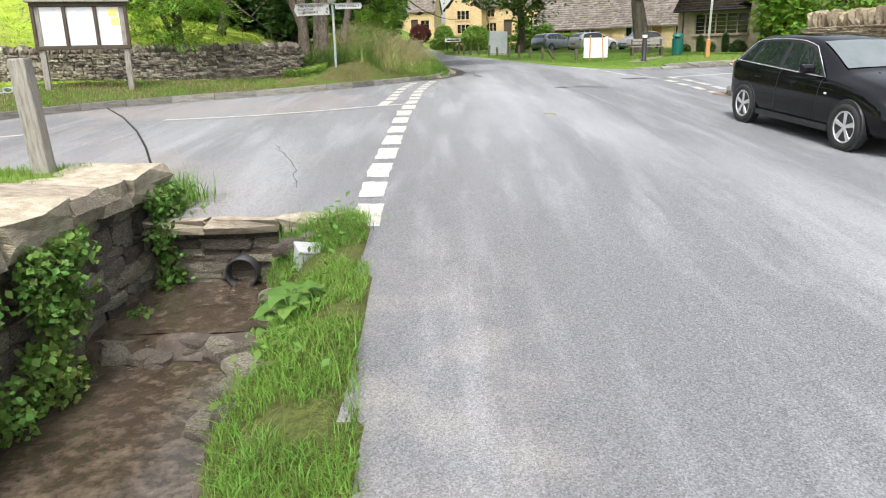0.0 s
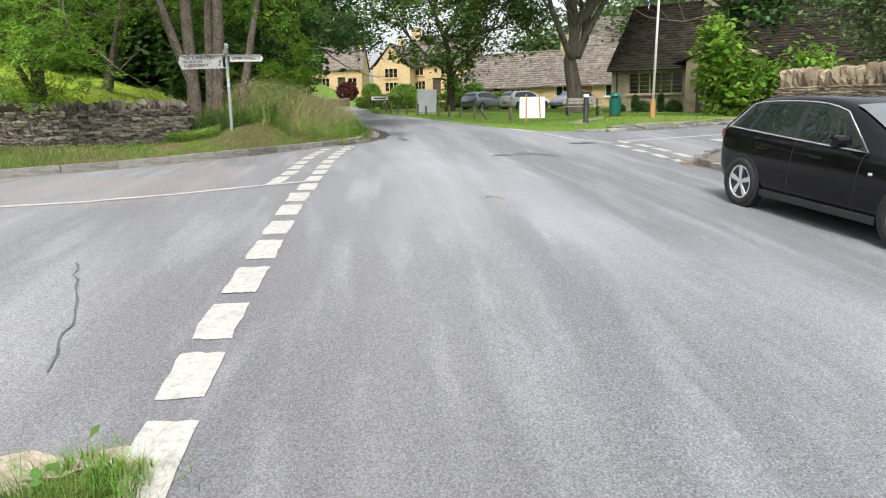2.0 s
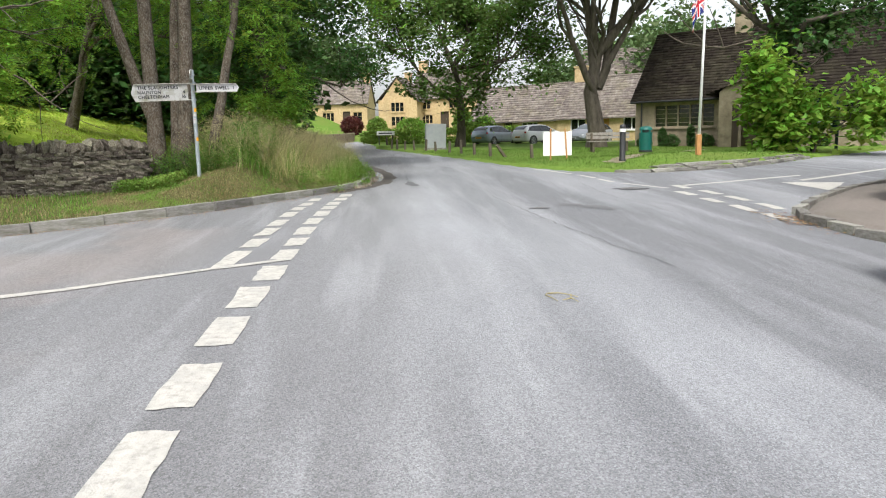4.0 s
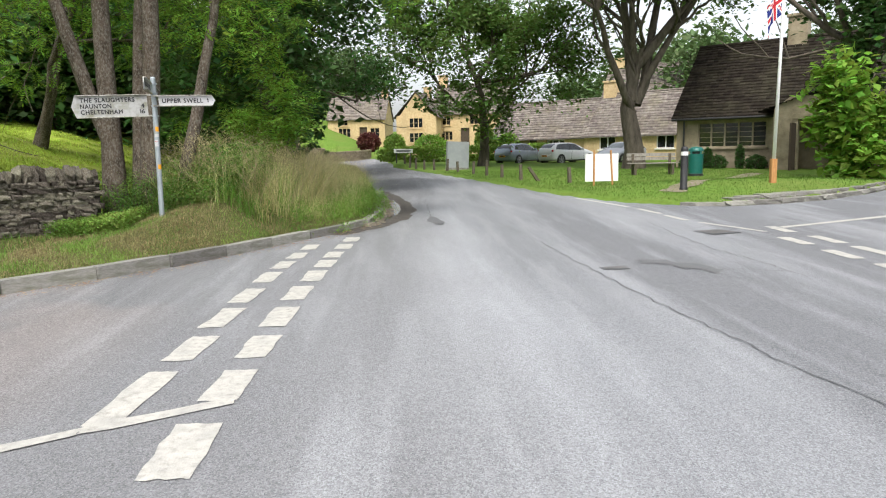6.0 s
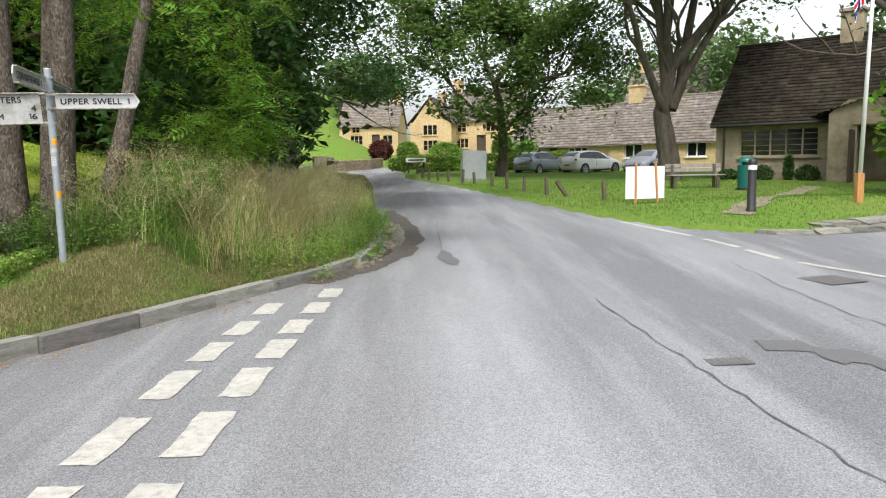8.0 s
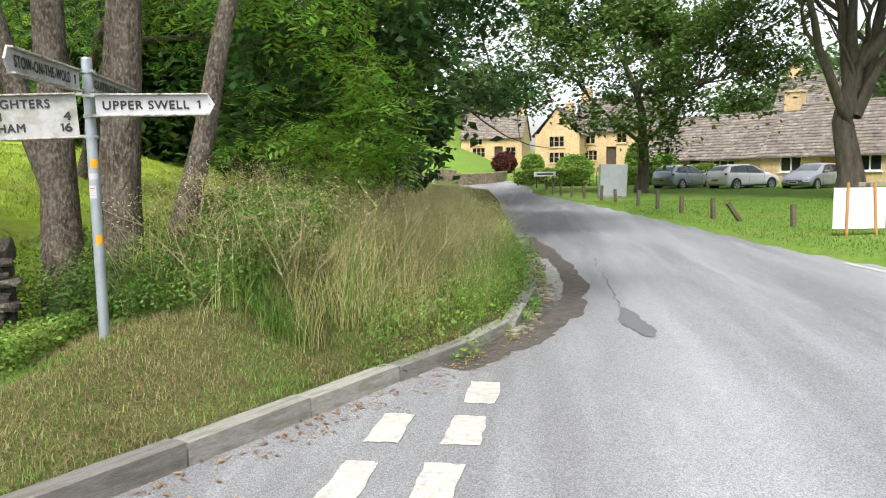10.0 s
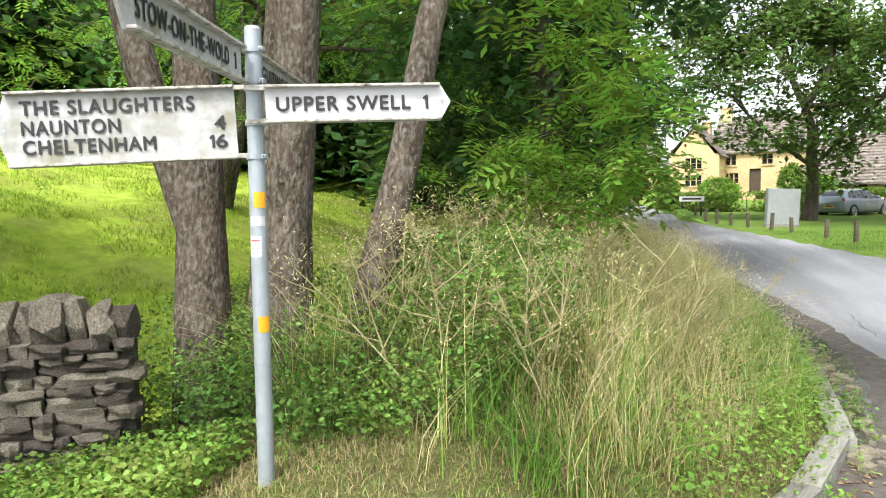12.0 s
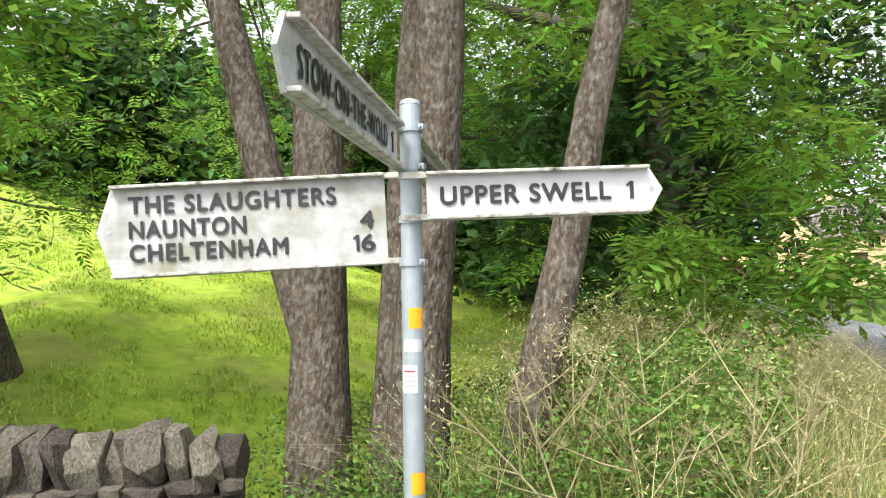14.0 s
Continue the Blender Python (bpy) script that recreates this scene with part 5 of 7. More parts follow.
def hatchback(label, m, paint, wb=2.45, W=1.68, H=1.38, r=0.305, group=""):
    """A five-door hatchback. Its own x runs from the rear axle to the front; z = 0 is the ground."""
    car = thing("car", label, "car", m, group)
    ro, fo = 0.72, 0.83
    k = H / 1.38
    # x, half width, sill z, belt z, top z, roof half width
    ctl = [(-ro, 0.55, 0.45, 0.70, 0.80, 0.5), (-ro + 0.06, 0.70, 0.34, 0.89, 0.98, 0.55), (-ro + 0.17, 0.79, 0.27, 0.95, 1.11, 0.58), (-0.38, 0.825, 0.22, 0.955, 1.235, 0.58), (-0.1, 0.84, 0.2, 0.945, 1.325, 0.575), (0.3, 0.845, 0.2, 0.93, 1.365, 0.57), (0.7, 0.845, 0.2, 0.915, 1.38, 0.565), (1.1, 0.845, 0.2, 0.9, 1.372, 0.565), (1.45, 0.845, 0.2, 0.89, 1.3, 0.575),
           (1.8, 0.845, 0.2, 0.88, 1.15, 0.61), (2.15, 0.845, 0.2, 0.87, 0.985, 0.66), (2.4, 0.84, 0.2, 0.845, 0.925, 0.69), (wb + 0.15, 0.83, 0.2, 0.8, 0.86, 0.67), (wb + 0.5, 0.79, 0.22, 0.68, 0.76, 0.6), (wb + 0.72, 0.69, 0.28, 0.55, 0.64, 0.52), (wb + fo, 0.5, 0.34, 0.47, 0.53, 0.42)]
    C = np.array(ctl)
    st = []
    for i in range(len(C) - 1):
        p0, p1, p2, p3 = C[max(0, i - 1)], C[i], C[i + 1], C[min(len(C) - 1, i + 2)]
        for u in np.linspace(0, 1, 5)[:-1]:
            q = 0.5 * (2 * p1 + (p2 - p0) * u + (2 * p0 - 5 * p1 + 4 * p2 - p3) * u * u + (3 * p1 - p0 - 3 * p2 + p3) * u ** 3)
            q[0] = p1[0] + (p2[0] - p1[0]) * u
            st.append(tuple(q))
    st.append(ctl[-1])
    sw = W / 1.68

    def section(v):
        x, w, s, b, t, rw = v
        return [(0.0, s), (w * 0.86, s), (w * 0.965, s + 0.08), (w * 0.995, s + 0.2), (w, (s + b) / 2 + 0.04), (w * 0.992, b - 0.14), (w * 0.975, b - 0.05), (w * 0.94, b), (rw + 0.02, t - 0.06), (rw * 0.96, t - 0.025), (rw * 0.84, t - 0.004), (rw * 0.4, t + 0.009), (0.0, t + 0.012)]

    rows = []
    bm = BM()
    for v in st:
        rows.append([[bm.verts.new((v[0], sg * y * sw, z * k)) for y, z in section(v)] for sg in (1, -1)])
    m = len(rows[0][0]) - 1
    for a, b in zip(rows, rows[1:]):
        for sd in (0, 1):
            for j in range(m):
                bm.faces.new((a[sd][j], b[sd][j], b[sd][j + 1], a[sd][j + 1]))
    for e in (rows[0], rows[-1]):
        for j in range(m):
            bm.faces.new((e[0][j], e[0][j + 1], e[1][j + 1], e[1][j]))
    bmesh.ops.remove_doubles(bm, verts=bm.verts, dist=1e-4)
    bmesh.ops.recalc_face_normals(bm, faces=bm.faces)
    part("body", bm, paint, car, smooth=True)

    def station(x):
        for p, q in zip(st, st[1:]):
            if p[0] <= x <= q[0] + 1e-6:
                u = (x - p[0]) / (q[0] - p[0])
                return [p[i] + (q[i] - p[i]) * u for i in range(6)]

    def surf(x, f, sg, out=0.006):
        """A point on the side glass: f from the belt line up to the roof edge."""
        v = station(x)
        y0, z0, y1, z1 = v[1] * 0.94, v[3], v[5] + 0.02, v[4] - 0.06
        return Vector((x, sg * ((y0 + (y1 - y0) * f) * sw + out), (z0 + (z1 - z0) * f) * k + out * 0.3))

    def side_glass(name, xs0, xs1, sg, f0=0.06, f1=0.9, material=M_GLASS, out=0.006):
        bm = BM()
        n = 6
        lo = [surf(xs0[0] + (xs1[0] - xs0[0]) * i / n, f0, sg, out) for i in range(n + 1)]
        hi = [surf(xs0[1] + (xs1[1] - xs0[1]) * i / n, f1, sg, out) for i in range(n + 1)]
        a, b = [bm.verts.new(p) for p in lo], [bm.verts.new(p) for p in hi]
        for i in range(n):
            bm.faces.new((a[i], a[i + 1], b[i + 1], b[i]))
        return part(name, bm, material, car)

    for sg in (1, -1):
        side_glass("window_surround", (-0.42, -0.18), (1.98, 1.42), sg, 0.0, 0.98, M_BLACK, 0.003)
        side_glass("side_window", (-0.3, -0.14), (-0.02, 0.06), sg)
        side_glass("side_window", (0.05, 0.12), (0.8, 0.76), sg)
        side_glass("side_window", (0.9, 0.86), (1.62, 1.36), sg)
        side_glass("side_window", (1.67, 1.4), (1.92, 1.42), sg, 0.06, 0.86)
        # bright trim round the glass, door gaps, handles, mirror, arch shade discs, lamps
        loop = [surf(-0.42 + 2.4 * i / 14, 0.0, sg, 0.01) for i in range(15)] + [surf(1.42 - 1.6 * i / 10, 0.99, sg, 0.008) for i in range(11)] + [surf(-0.42, 0.0, sg, 0.01)]
        under(new("window_trim", raw("window_trim", *tube(loop, [0.009] * len(loop), 5), M_ALLOY)), car)
        for x in (0.84, 1.86):
            q = station(x)
            line = [Vector((x + 0.02 * j, sg * (y * sw + 0.001), z * k)) for j, (y, z) in enumerate(section(q)[2:8])]
            under(new("door_gap", raw("door_gap", *tube(line, [0.006] * len(line), 4), M_BLACK)), car)
        for x in (0.62, 0.95 + 0.6):
            bm = BM()
            box(bm, (x - 0.25, sg * 0.842 * sw, 0.76 * k), (0.17, 0.03, 0.035), bev=0.01)
            part("door_handle", bm, paint, car)
        bm = BM()
        box(bm, (1.72, sg * (0.92 * sw), 0.97 * k), (0.13, 0.2, 0.13), bev=0.045)
        part("wing_mirror", bm, paint, car)
        for x in (0, wb):
            # black disc on the body side imitates the shaded gap round the tyre
            bm = BM()
            lathe(bm, [(0.0, 0.0), (r * 1.1, 0.0), (r * 1.12, -0.012), (r * 1.1, -0.1)], 32, Matrix.Translation((x, sg * 0.846 * sw, r + 0.015)) @ Matrix.Rotation(math.pi / 2 * -sg, 4, "X"))
            part("wheel_arch", bm, M_BLACK, car)
            wheel(car, x, sg * (0.845 * sw - 0.075), r, 0.2, sg)
        bm = BM()
        box(bm, (-ro + 0.12, sg * 0.66 * sw, 0.86 * k), (0.13, 0.17, 0.13), bev=0.04)
        part("tail_lamp", bm, M_REDLAMP, car)
        bm = BM()
        box(bm, (wb + 0.52, sg * 0.62 * sw, 0.6 * k), (0.3, 0.2, 0.12), Matrix.Rotation(-0.5 * sg, 4, "Z"), bev=0.04)
        part("headlamp", bm, M_LAMP, car)
        bm = BM()
        box(bm, (wb - 0.5, sg * 0.842 * sw, 0.68 * k), (0.05, 0.02, 0.03), bev=0.008)
        part("side_repeater", bm, M_LAMP, car)
        bm = BM()
        box(bm, (wb / 2, sg * 0.8 * sw, 0.24), (wb - 0.75, 0.08, 0.09), bev=0.02)
        part("sill", bm, M_BLACK, car)

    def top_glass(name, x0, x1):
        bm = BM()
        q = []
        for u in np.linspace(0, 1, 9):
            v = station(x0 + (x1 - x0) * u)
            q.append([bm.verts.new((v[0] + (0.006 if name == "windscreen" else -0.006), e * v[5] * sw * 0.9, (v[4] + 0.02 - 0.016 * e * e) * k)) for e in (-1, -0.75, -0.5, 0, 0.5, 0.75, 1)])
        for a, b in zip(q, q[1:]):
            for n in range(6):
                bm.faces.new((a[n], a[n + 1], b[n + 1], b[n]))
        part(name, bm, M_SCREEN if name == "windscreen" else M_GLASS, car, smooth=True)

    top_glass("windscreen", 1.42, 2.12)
    top_glass("rear_window", -0.6, -0.2)
    for x, w, name in ((-ro - 0.005, 0.5, "number_plate"), (wb + fo + 0.005, 0.5, "number_plate")):
        bm = BM()
        box(bm, (x, 0, 0.55 if x < 0 else 0.42), (0.02, w, 0.11))
        part(name, bm, M_WHITE if x > 0 else M_YEL, car)
        bm = BM()
        box(bm, (x + (0.012 if x > 0 else -0.012), 0, 0.55 if x < 0 else 0.42), (0.004, w * 0.8, 0.05))
        part("plate_bar", bm, M_INK, car)
    bm = BM()
    cyl(bm, (0.0, 0, H + 0.01), (-0.22, 0, H + 0.2), 0.006, 0.003, 6)
    part("aerial", bm, M_BLACK, car)
    return car


def car_at(label, rear, front, paint, side, group="", **kw):
    """rear and front: where the tyres of one side meet the road; side: which side of the car (its own y) those are."""
    d = Vector(front) - Vector(rear)
    a = math.atan2(d.y, d.x)
    W = kw.get("W", 1.68)
    n = Vector((-math.sin(a), math.cos(a)))
    o = Vector(rear) - n * side * (W / 2)
    z0, z1 = kw.pop("z", (rz(*rear), rz(*front)))
    tilt = math.atan2(z1 - z0, d.length)
    return hatchback(label, Matrix.Translation((o.x, o.y, z0)) @ Matrix.Rotation(a, 4, "Z") @ Matrix.Rotation(-tilt, 4, "Y"), paint, group=group, **kw)


car_at("glossy black five-door hatchback parked at the kerb", (5.08, 12.22), (5.41, 9.65), M_CARBLACK, -1, wb=2.58, W=1.74, H=1.44, r=0.316, z=(rz(5.08, 12.22), rz(5.4, 9.65)))
car_at("pale silver-blue hatchback parked on the green", (8.5, 56.6), (10.3, 58.3), M_CARSILVER, -1, z=(1.28, 1.3), group="parked cars")
car_at("white hatchback parked on the green", (11.0, 55.2), (13.2, 56.4), M_CARWHITE, -1, z=(1.27, 1.29), group="parked cars")
car_at("silver hatchback parked beside the hall", (16.4, 55.5), (14.6, 53.9), M_CARGREY, 1, z=(1.26, 1.25), group="parked cars")


# ---- stream ----
stone_wall("wall_stream", "mossy rubble stream wall with a pale worn cap", [(-2.72, 6.5), (-2.72, 4), (-2.65, 1), (-2.6, -8)], lambda x, y: -0.75, lambda x, y: 0.52, STONES, 170, None, course=(0.09, 0.2), lens=(0.18, 0.5), thick=0.5, seed=8, flip=-1)
cap = tagged(new("wall_cap"), "pale broad worn capstones on the stream wall", "capstone", kind="structure")
CAPS = [stone_mesh("capstone", 70 + i, mat("pale_capstone", [(0.22, 0.18, 0.13), (0.34, 0.295, 0.23), (0.46, 0.41, 0.34)], scale=6, rough=0.95, bump=0.8, bscale=22, stain=(0.2, 0.17, 0.12), stain_scale=2.5, rnd=0.15, spec=0.2), 0.12, 0.06) for i in range(5)]
rg = random.Random(2)
y = 6.62
while y > -6:
    l = rg.uniform(0.45, 0.85)
    piece("capstone", rg.choice(CAPS), Matrix.Translation((-2.93, y - l / 2, 0.62 + rg.uniform(-0.02, 0.02))) @ Matrix.Rotation(rg.uniform(-0.05, 0.05) + 0.06, 4, "Y") @ Matrix.Diagonal((0.72, l * 1.02, 0.24, 1)), cap)
    y -= l
stone_wall("wall_culvert", "small dry stone culvert headwall with flat slabs", [(-2.76, 6.3), (-0.98, 6.3)], lambda x, y: -0.6, lambda x, y: 0.13, FLATS, 80, None, course=(0.05, 0.1), lens=(0.22, 0.55), thick=0.4, seed=12)
slab = tagged(new("culvert_cap"), "flat pale slabs capping the culvert headwall", "capstone", kind="structure")
for x, l in ((-2.45, 0.62), (-1.82, 0.66), (-1.2, 0.6), (-0.86, 0.3)):
    piece("slab", rg.choice(CAPS), Matrix.Translation((x, 6.5, 0.185 + rg.uniform(-0.01, 0.01))) @ Matrix.Rotation(rg.uniform(-0.04, 0.04), 4, "Z") @ Matrix.Diagonal((l, 0.66, 0.13, 1)), slab)
for x, z, r in ((-1.86, -0.25, 0.15), (-1.36, -0.27, 0.14)):
    p = thing("culvert_pipe", "black plastic drain pipe mouth in the headwall", "pipe", Matrix.Translation((x, 6.15, z)), "culvert pipes")
    bm = BM()
    lathe(bm, [(r * 0.86, 0.5), (r * 0.86, 0.0), (r, 0.0), (r, 0.5)], 24, Matrix.Rotation(-math.pi / 2, 4, "X"))
    part("pipe", bm, M_BLACK, p, smooth=True)
    bm = BM()
    lathe(bm, [(0.0, 0.4), (r * 0.86, 0.4)], 24, Matrix.Rotation(-math.pi / 2, 4, "X"))
    part("pipe_end", bm, M_BLACK, p)
bm = BM()
for (y0, y1, z0, z1) in ((6.3, 5.05, -0.36, -0.37), (5.05, 4.8, -0.37, -0.49), (4.8, -20, -0.49, -0.62)):
    nx_, ny_ = 10, max(3, int(abs(y1 - y0) / 0.25))
    g0 = [[bm.verts.new((-2.72 + 1.9 * i / nx_, y0 + (y1 - y0) * j / ny_, z0 + (z1 - z0) * j / ny_ + 0.012 * math.sin(i * 2.1 + j * 1.7))) for i in range(nx_ + 1)] for j in range(ny_ + 1)]
    for j in range(ny_):
        for i in range(nx_):
            bm.faces.new((g0[j][i], g0[j][i + 1], g0[j + 1][i + 1], g0[j + 1][i]))
tagged(part("water", bm, M_WATER, smooth=True), "shallow clear brown stream running over gravel", "water", kind="structure")
rg = random.Random(21)
for i in range(26):
    y, s = rg.uniform(1.6, 5.9), rg.uniform(0.09, 0.2)
    x = -1.42 + 0.08 * math.sin(2.3 * y) + rg.uniform(-0.15, 0.25) - 0.02 * (y - 4)
    ob = piece("bank_stone", rg.choice(COPING if i % 3 == 0 else STONES), Matrix.Translation((x, y, gz(x, y) + s * 0.05)) @ Matrix.Rotation(rg.uniform(0, 3), 4, "Z") @ Matrix.Diagonal((s * 1.4, s, s * 0.55, 1)))
    tagged(ob, "rough limestone lump bedded in the stream bank", "stone", "bank stones")
for i in range(22):
    y, s = rg.uniform(4.8, 5.1), rg.uniform(0.08, 0.2)
    x = rg.uniform(-2.6, -1.5)
    ob = piece("weir_stone", rg.choice(STONES), Matrix.Translation((x, y, -0.5 + 0.2 * (y - 4.8))) @ Matrix.Rotation(rg.uniform(0, 3), 4, "Z") @ Matrix.Diagonal((s * 1.5, s, s * 0.7, 1)))
    tagged(ob, "wet dark stone in the little weir", "stone", "weir stones")
ob = thing("plastic_tub", "dirty white plastic tub lying by the culvert", "tub", Matrix.Translation((-1.12, 5.5, gz(-1.12, 5.5) - 0.1)) @ pose(0, 0, 0, 12, 10, 25))
part("tub", box(BM(), (0, 0, 0.04), (0.2, 0.17, 0.24), bev=0.025, taper=1.12), M_TUB, ob)
part("rim", box(BM(), (0, 0, 0.165), (0.235, 0.2, 0.025), bev=0.01), M_TUB, ob)

# old oak post, its chain, and a bent cable
zb = gz(-3.42, 6.05)
ob = thing("oak_post", "weathered grey oak post on the turf plot", "post", Matrix.Translation((-3.42, 6.05, zb)) @ pose(0, 0, 0, 0, -3, 0))
bm = box(BM(), (0, 0, 0.4), (0.155, 0.14, 1.1), bev=0.02, taper=0.94)
part("shaft", bm, M_WOOD, ob)
bm = BM()
cyl(bm, (-0.08, 0, 0.72), (-0.1, 0, 0.72), 0.02, seg=8)
part("staple", bm, M_GALV, ob)
ch = thing("chain", "rusty sagging chain fixed to the oak post", "chain", Matrix.Translation((-3.52, 6.05, zb + 0.72)))
for i in range(22):
    f = i / 22
    q = Vector((-0.075 * i, -0.02 * i, -0.42 * (f - f * f) - 0.12 * f))
    bm = lathe(BM(), [(0.022 + 0.006 * math.cos(a), 0.006 * math.sin(a)) for a in [k * math.pi / 3 for k in range(7)]], 10, Matrix.Translation(q) @ Matrix.Rotation(math.pi / 2 * (i % 2), 4, "X") @ Matrix.Diagonal((1.9, 1, 1, 1)))
    part("link", bm, M_GALV, ch)
pts = [(-2.75, 6.65, 0.7), (-2.78, 6.66, 0.85), (-2.85, 6.68, 1.0), (-2.97, 6.7, 1.13), (-3.12, 6.72, 1.22)]
tagged(new("cable", raw("cable", *tube(pts, [0.012, 0.011, 0.01, 0.008, 0.006], 8), M_BLACK, True)), "bent black cable sticking up behind the stream wall", "cable")

# notice board on the far verge
zn = gz(-8.1, 16.8)
an = math.atan2(17.0 - 16.55, 1.75)
nb = thing("notice_board", "three-bay parish notice board on two oak posts", "notice board", Matrix.Translation((-8.1, 16.8, zn)) @ Matrix.Rotation(an, 4, "Z"))
for x in (-0.88, 0.88):
    part("post", box(BM(), (x, 0.05, 0.85), (0.12, 0.12, 2.1), bev=0.01), M_WOOD, nb)
bm = BM()
for z in (0.95, 1.88):
    box(bm, (0, 0, z), (2.0, 0.1, 0.08), bev=0.008)
for x in (-0.96, -0.32, 0.32, 0.96):
    box(bm, (x, 0, 1.415), (0.07, 0.098, 0.85), bev=0.006)
part("frame", bm, M_DARKWOOD, nb)
part("back", box(BM(), (0, 0.05, 1.415), (1.9, 0.03, 0.9)), M_DARKWOOD, nb)
part("roof_board", box(BM(), (0, 0, 1.95), (2.15, 0.24, 0.04), bev=0.008), M_WOOD, nb)
for i, x in enumerate((-0.64, 0.0, 0.64)):
    bay = part("bay", box(BM(), (x, 0.02, 1.415), (0.56, 0.02, 0.83)), M_WHITE, nb, "white notices behind glass")
    rg = random.Random(i)
    for k in range(4):
        part("notice", box(BM(), (x + rg.uniform(-0.14, 0.14), 0.006, 1.415 + (k - 1.5) * 0.19), (rg.uniform(0.16, 0.22), 0.004, 0.17)), M_YELPAPER if (i == 2 and k > 1) else M_PAPER, bay)

# ---- kerbs ----
kerb = tagged(new("kerb"), "worn concrete kerb stones edging the verge", "kerb", kind="structure")
KM = stone_mesh("kerb_stone", 90, M_KERB, 0.02, 0.012)
path = [tuple(p) for p in KERB_L[3:17]]
s, L = 0.0, plen(path)
while s < L - 0.9:
    p, d = along(path, s + 0.45)
    sink = max(0, (s - (L - 9)) / 9) * 0.09
    piece("kerb_stone", KM, Matrix.Translation((p.x - d.y * 0.07, p.y + d.x * 0.07, rz(p.x, p.y) + 0.042 - sink)) @ Matrix.Rotation(math.atan2(d.y, d.x), 4, "Z") @ Matrix.Rotation(-math.atan2(rz(*(p + d * 0.45)) - rz(*(p - d * 0.45)), 0.9), 4, "Y") @ Matrix.Diagonal((0.893, 0.15, 0.2, 1)), kerb)
    s += 0.915
kerb2 = tagged(new("kerb_corner"), "low pale stone kerb round the corner pavement", "kerb", kind="structure")
path = [tuple(p) for p in CORNER]
s, L = 0.0, plen(path)
while s < L - 0.5:
    p, d = along(path, s + 0.3)
    piece("kerb_stone", KM, Matrix.Translation((p.x + d.y * -0.05, p.y + d.x * 0.05, rz(p.x, p.y) + 0.02)) @ Matrix.Rotation(math.atan2(d.y, d.x), 4, "Z") @ Matrix.Diagonal((0.6, 0.14, 0.2, 1)), kerb2)
    s += 0.61

# stone edging of the bank by the flagpole
EDGING = [stone_mesh("stone", 120 + i, M_KERB, 0.14, 0.06) for i in range(6)]
edge = tagged(new("bank_edging"), "low flat rough stone edging of the grass bank", "stone edging", kind="structure")
rg = random.Random(31)
for lay, (off, z, h) in enumerate(((0.0, 0.04, 0.13), (0.3, 0.13, 0.11))):
    path = [(p[0] + 0.1 * lay, p[1] + off) for p in BANK]
    s, L = 0.0, plen(path)
    while s < L - 0.3:
        l = rg.uniform(0.3, 0.7)
        p, d = along(path, s + l / 2)
        ramp = min(1, s / 1.6, (L - s) / 1.2)
        piece("stone", rg.choice(EDGING), Matrix.Translation((p.x, p.y + 0.12, rz(p.x, p.y) + z * ramp)) @ Matrix.Rotation(math.atan2(d.y, d.x), 4, "Z") @ Matrix.Diagonal((l, 0.4, h, 1)), edge)
        s += l


# ---- the green ----
def stake(x, y, h=0.5, lean=(0, 0)):
    ob = thing("wooden_stake", "short mossy wooden stake along the lawn edge", "stake", Matrix.Translation(G3(x, y)) @ pose(0, 0, 0, lean[0], lean[1], 20), "lawn stakes")
    part("shaft", box(BM(), (0, 0, h / 2 - 0.05), (0.11, 0.1, h + 0.1), bev=0.015, taper=0.9), M_POSTWOOD, ob)


for i, (x, y) in enumerate(((0.95, 53.5), (1.2, 50.7), (1.5, 48.9), (1.9, 47.6), (2.35, 46.2), (2.9, 44.6), (3.3, 43.2), (3.75, 40.6), (4.12, 39.0), (4.45, 37.0), (4.8, 34.8), (5.25, 34.0), (5.95, 32.4))):
    stake(x, y, 0.5 + 0.05 * (i % 3), (0, -38) if i == 11 else (3 * (i % 3) - 3, 4 * (i % 2) - 2))
ob = thing("white_board", "blank white sign board on two wooden stakes", "sign board", Matrix.Translation((6.3, 30.0, 0.93)) @ Matrix.Rotation(0.12, 4, "Z"))
part("board", box(BM(), (0, 0.03, 0.66), (1.0, 0.02, 0.78), bev=0.004), M_WHITE, ob)
for x, l in ((-0.25, 0), (0.33, -4)):
    bm = box(BM(), (0, 0, 0.5), (0.045, 0.035, 1.3), bev=0.004)
    bmesh.ops.transform(bm, matrix=Matrix.Translation((x, -0.002, 0)) @ pose(0, 0, 0, 0, l, 0), verts=bm.verts)
    part("stake", bm, M_ORANGE, ob)
ob = thing("bollard", "black bollard with a white reflective band", "bollard", Matrix.Translation(G3(7.4, 26.85)))
part("shaft", lathe(BM(), [(0.0, -0.1), (0.1, -0.1), (0.1, 0.06), (0.085, 0.08), (0.085, 0.98), (0.075, 1.04), (0.0, 1.06)], 20), M_BLACK, ob, smooth=True)
part("band", lathe(BM(), [(0.0865, 0.84), (0.088, 0.84), (0.088, 0.93), (0.0865, 0.93)], 20), M_WHITE, ob)
ob = thing("litter_bin", "green round-topped plastic litter bin on the grass", "litter bin", Matrix.Translation(G3(11.3, 35.3)) @ Matrix.Rotation(-0.4, 4, "Z") @ Matrix.Scale(0.8, 4))
part("body", lathe(BM(), [(0.0, 0.0), (0.3, 0.0), (0.31, 0.1), (0.33, 0.95), (0.33, 1.0), (0.0, 1.0)], 28), M_GREENPAINT, ob, smooth=False)
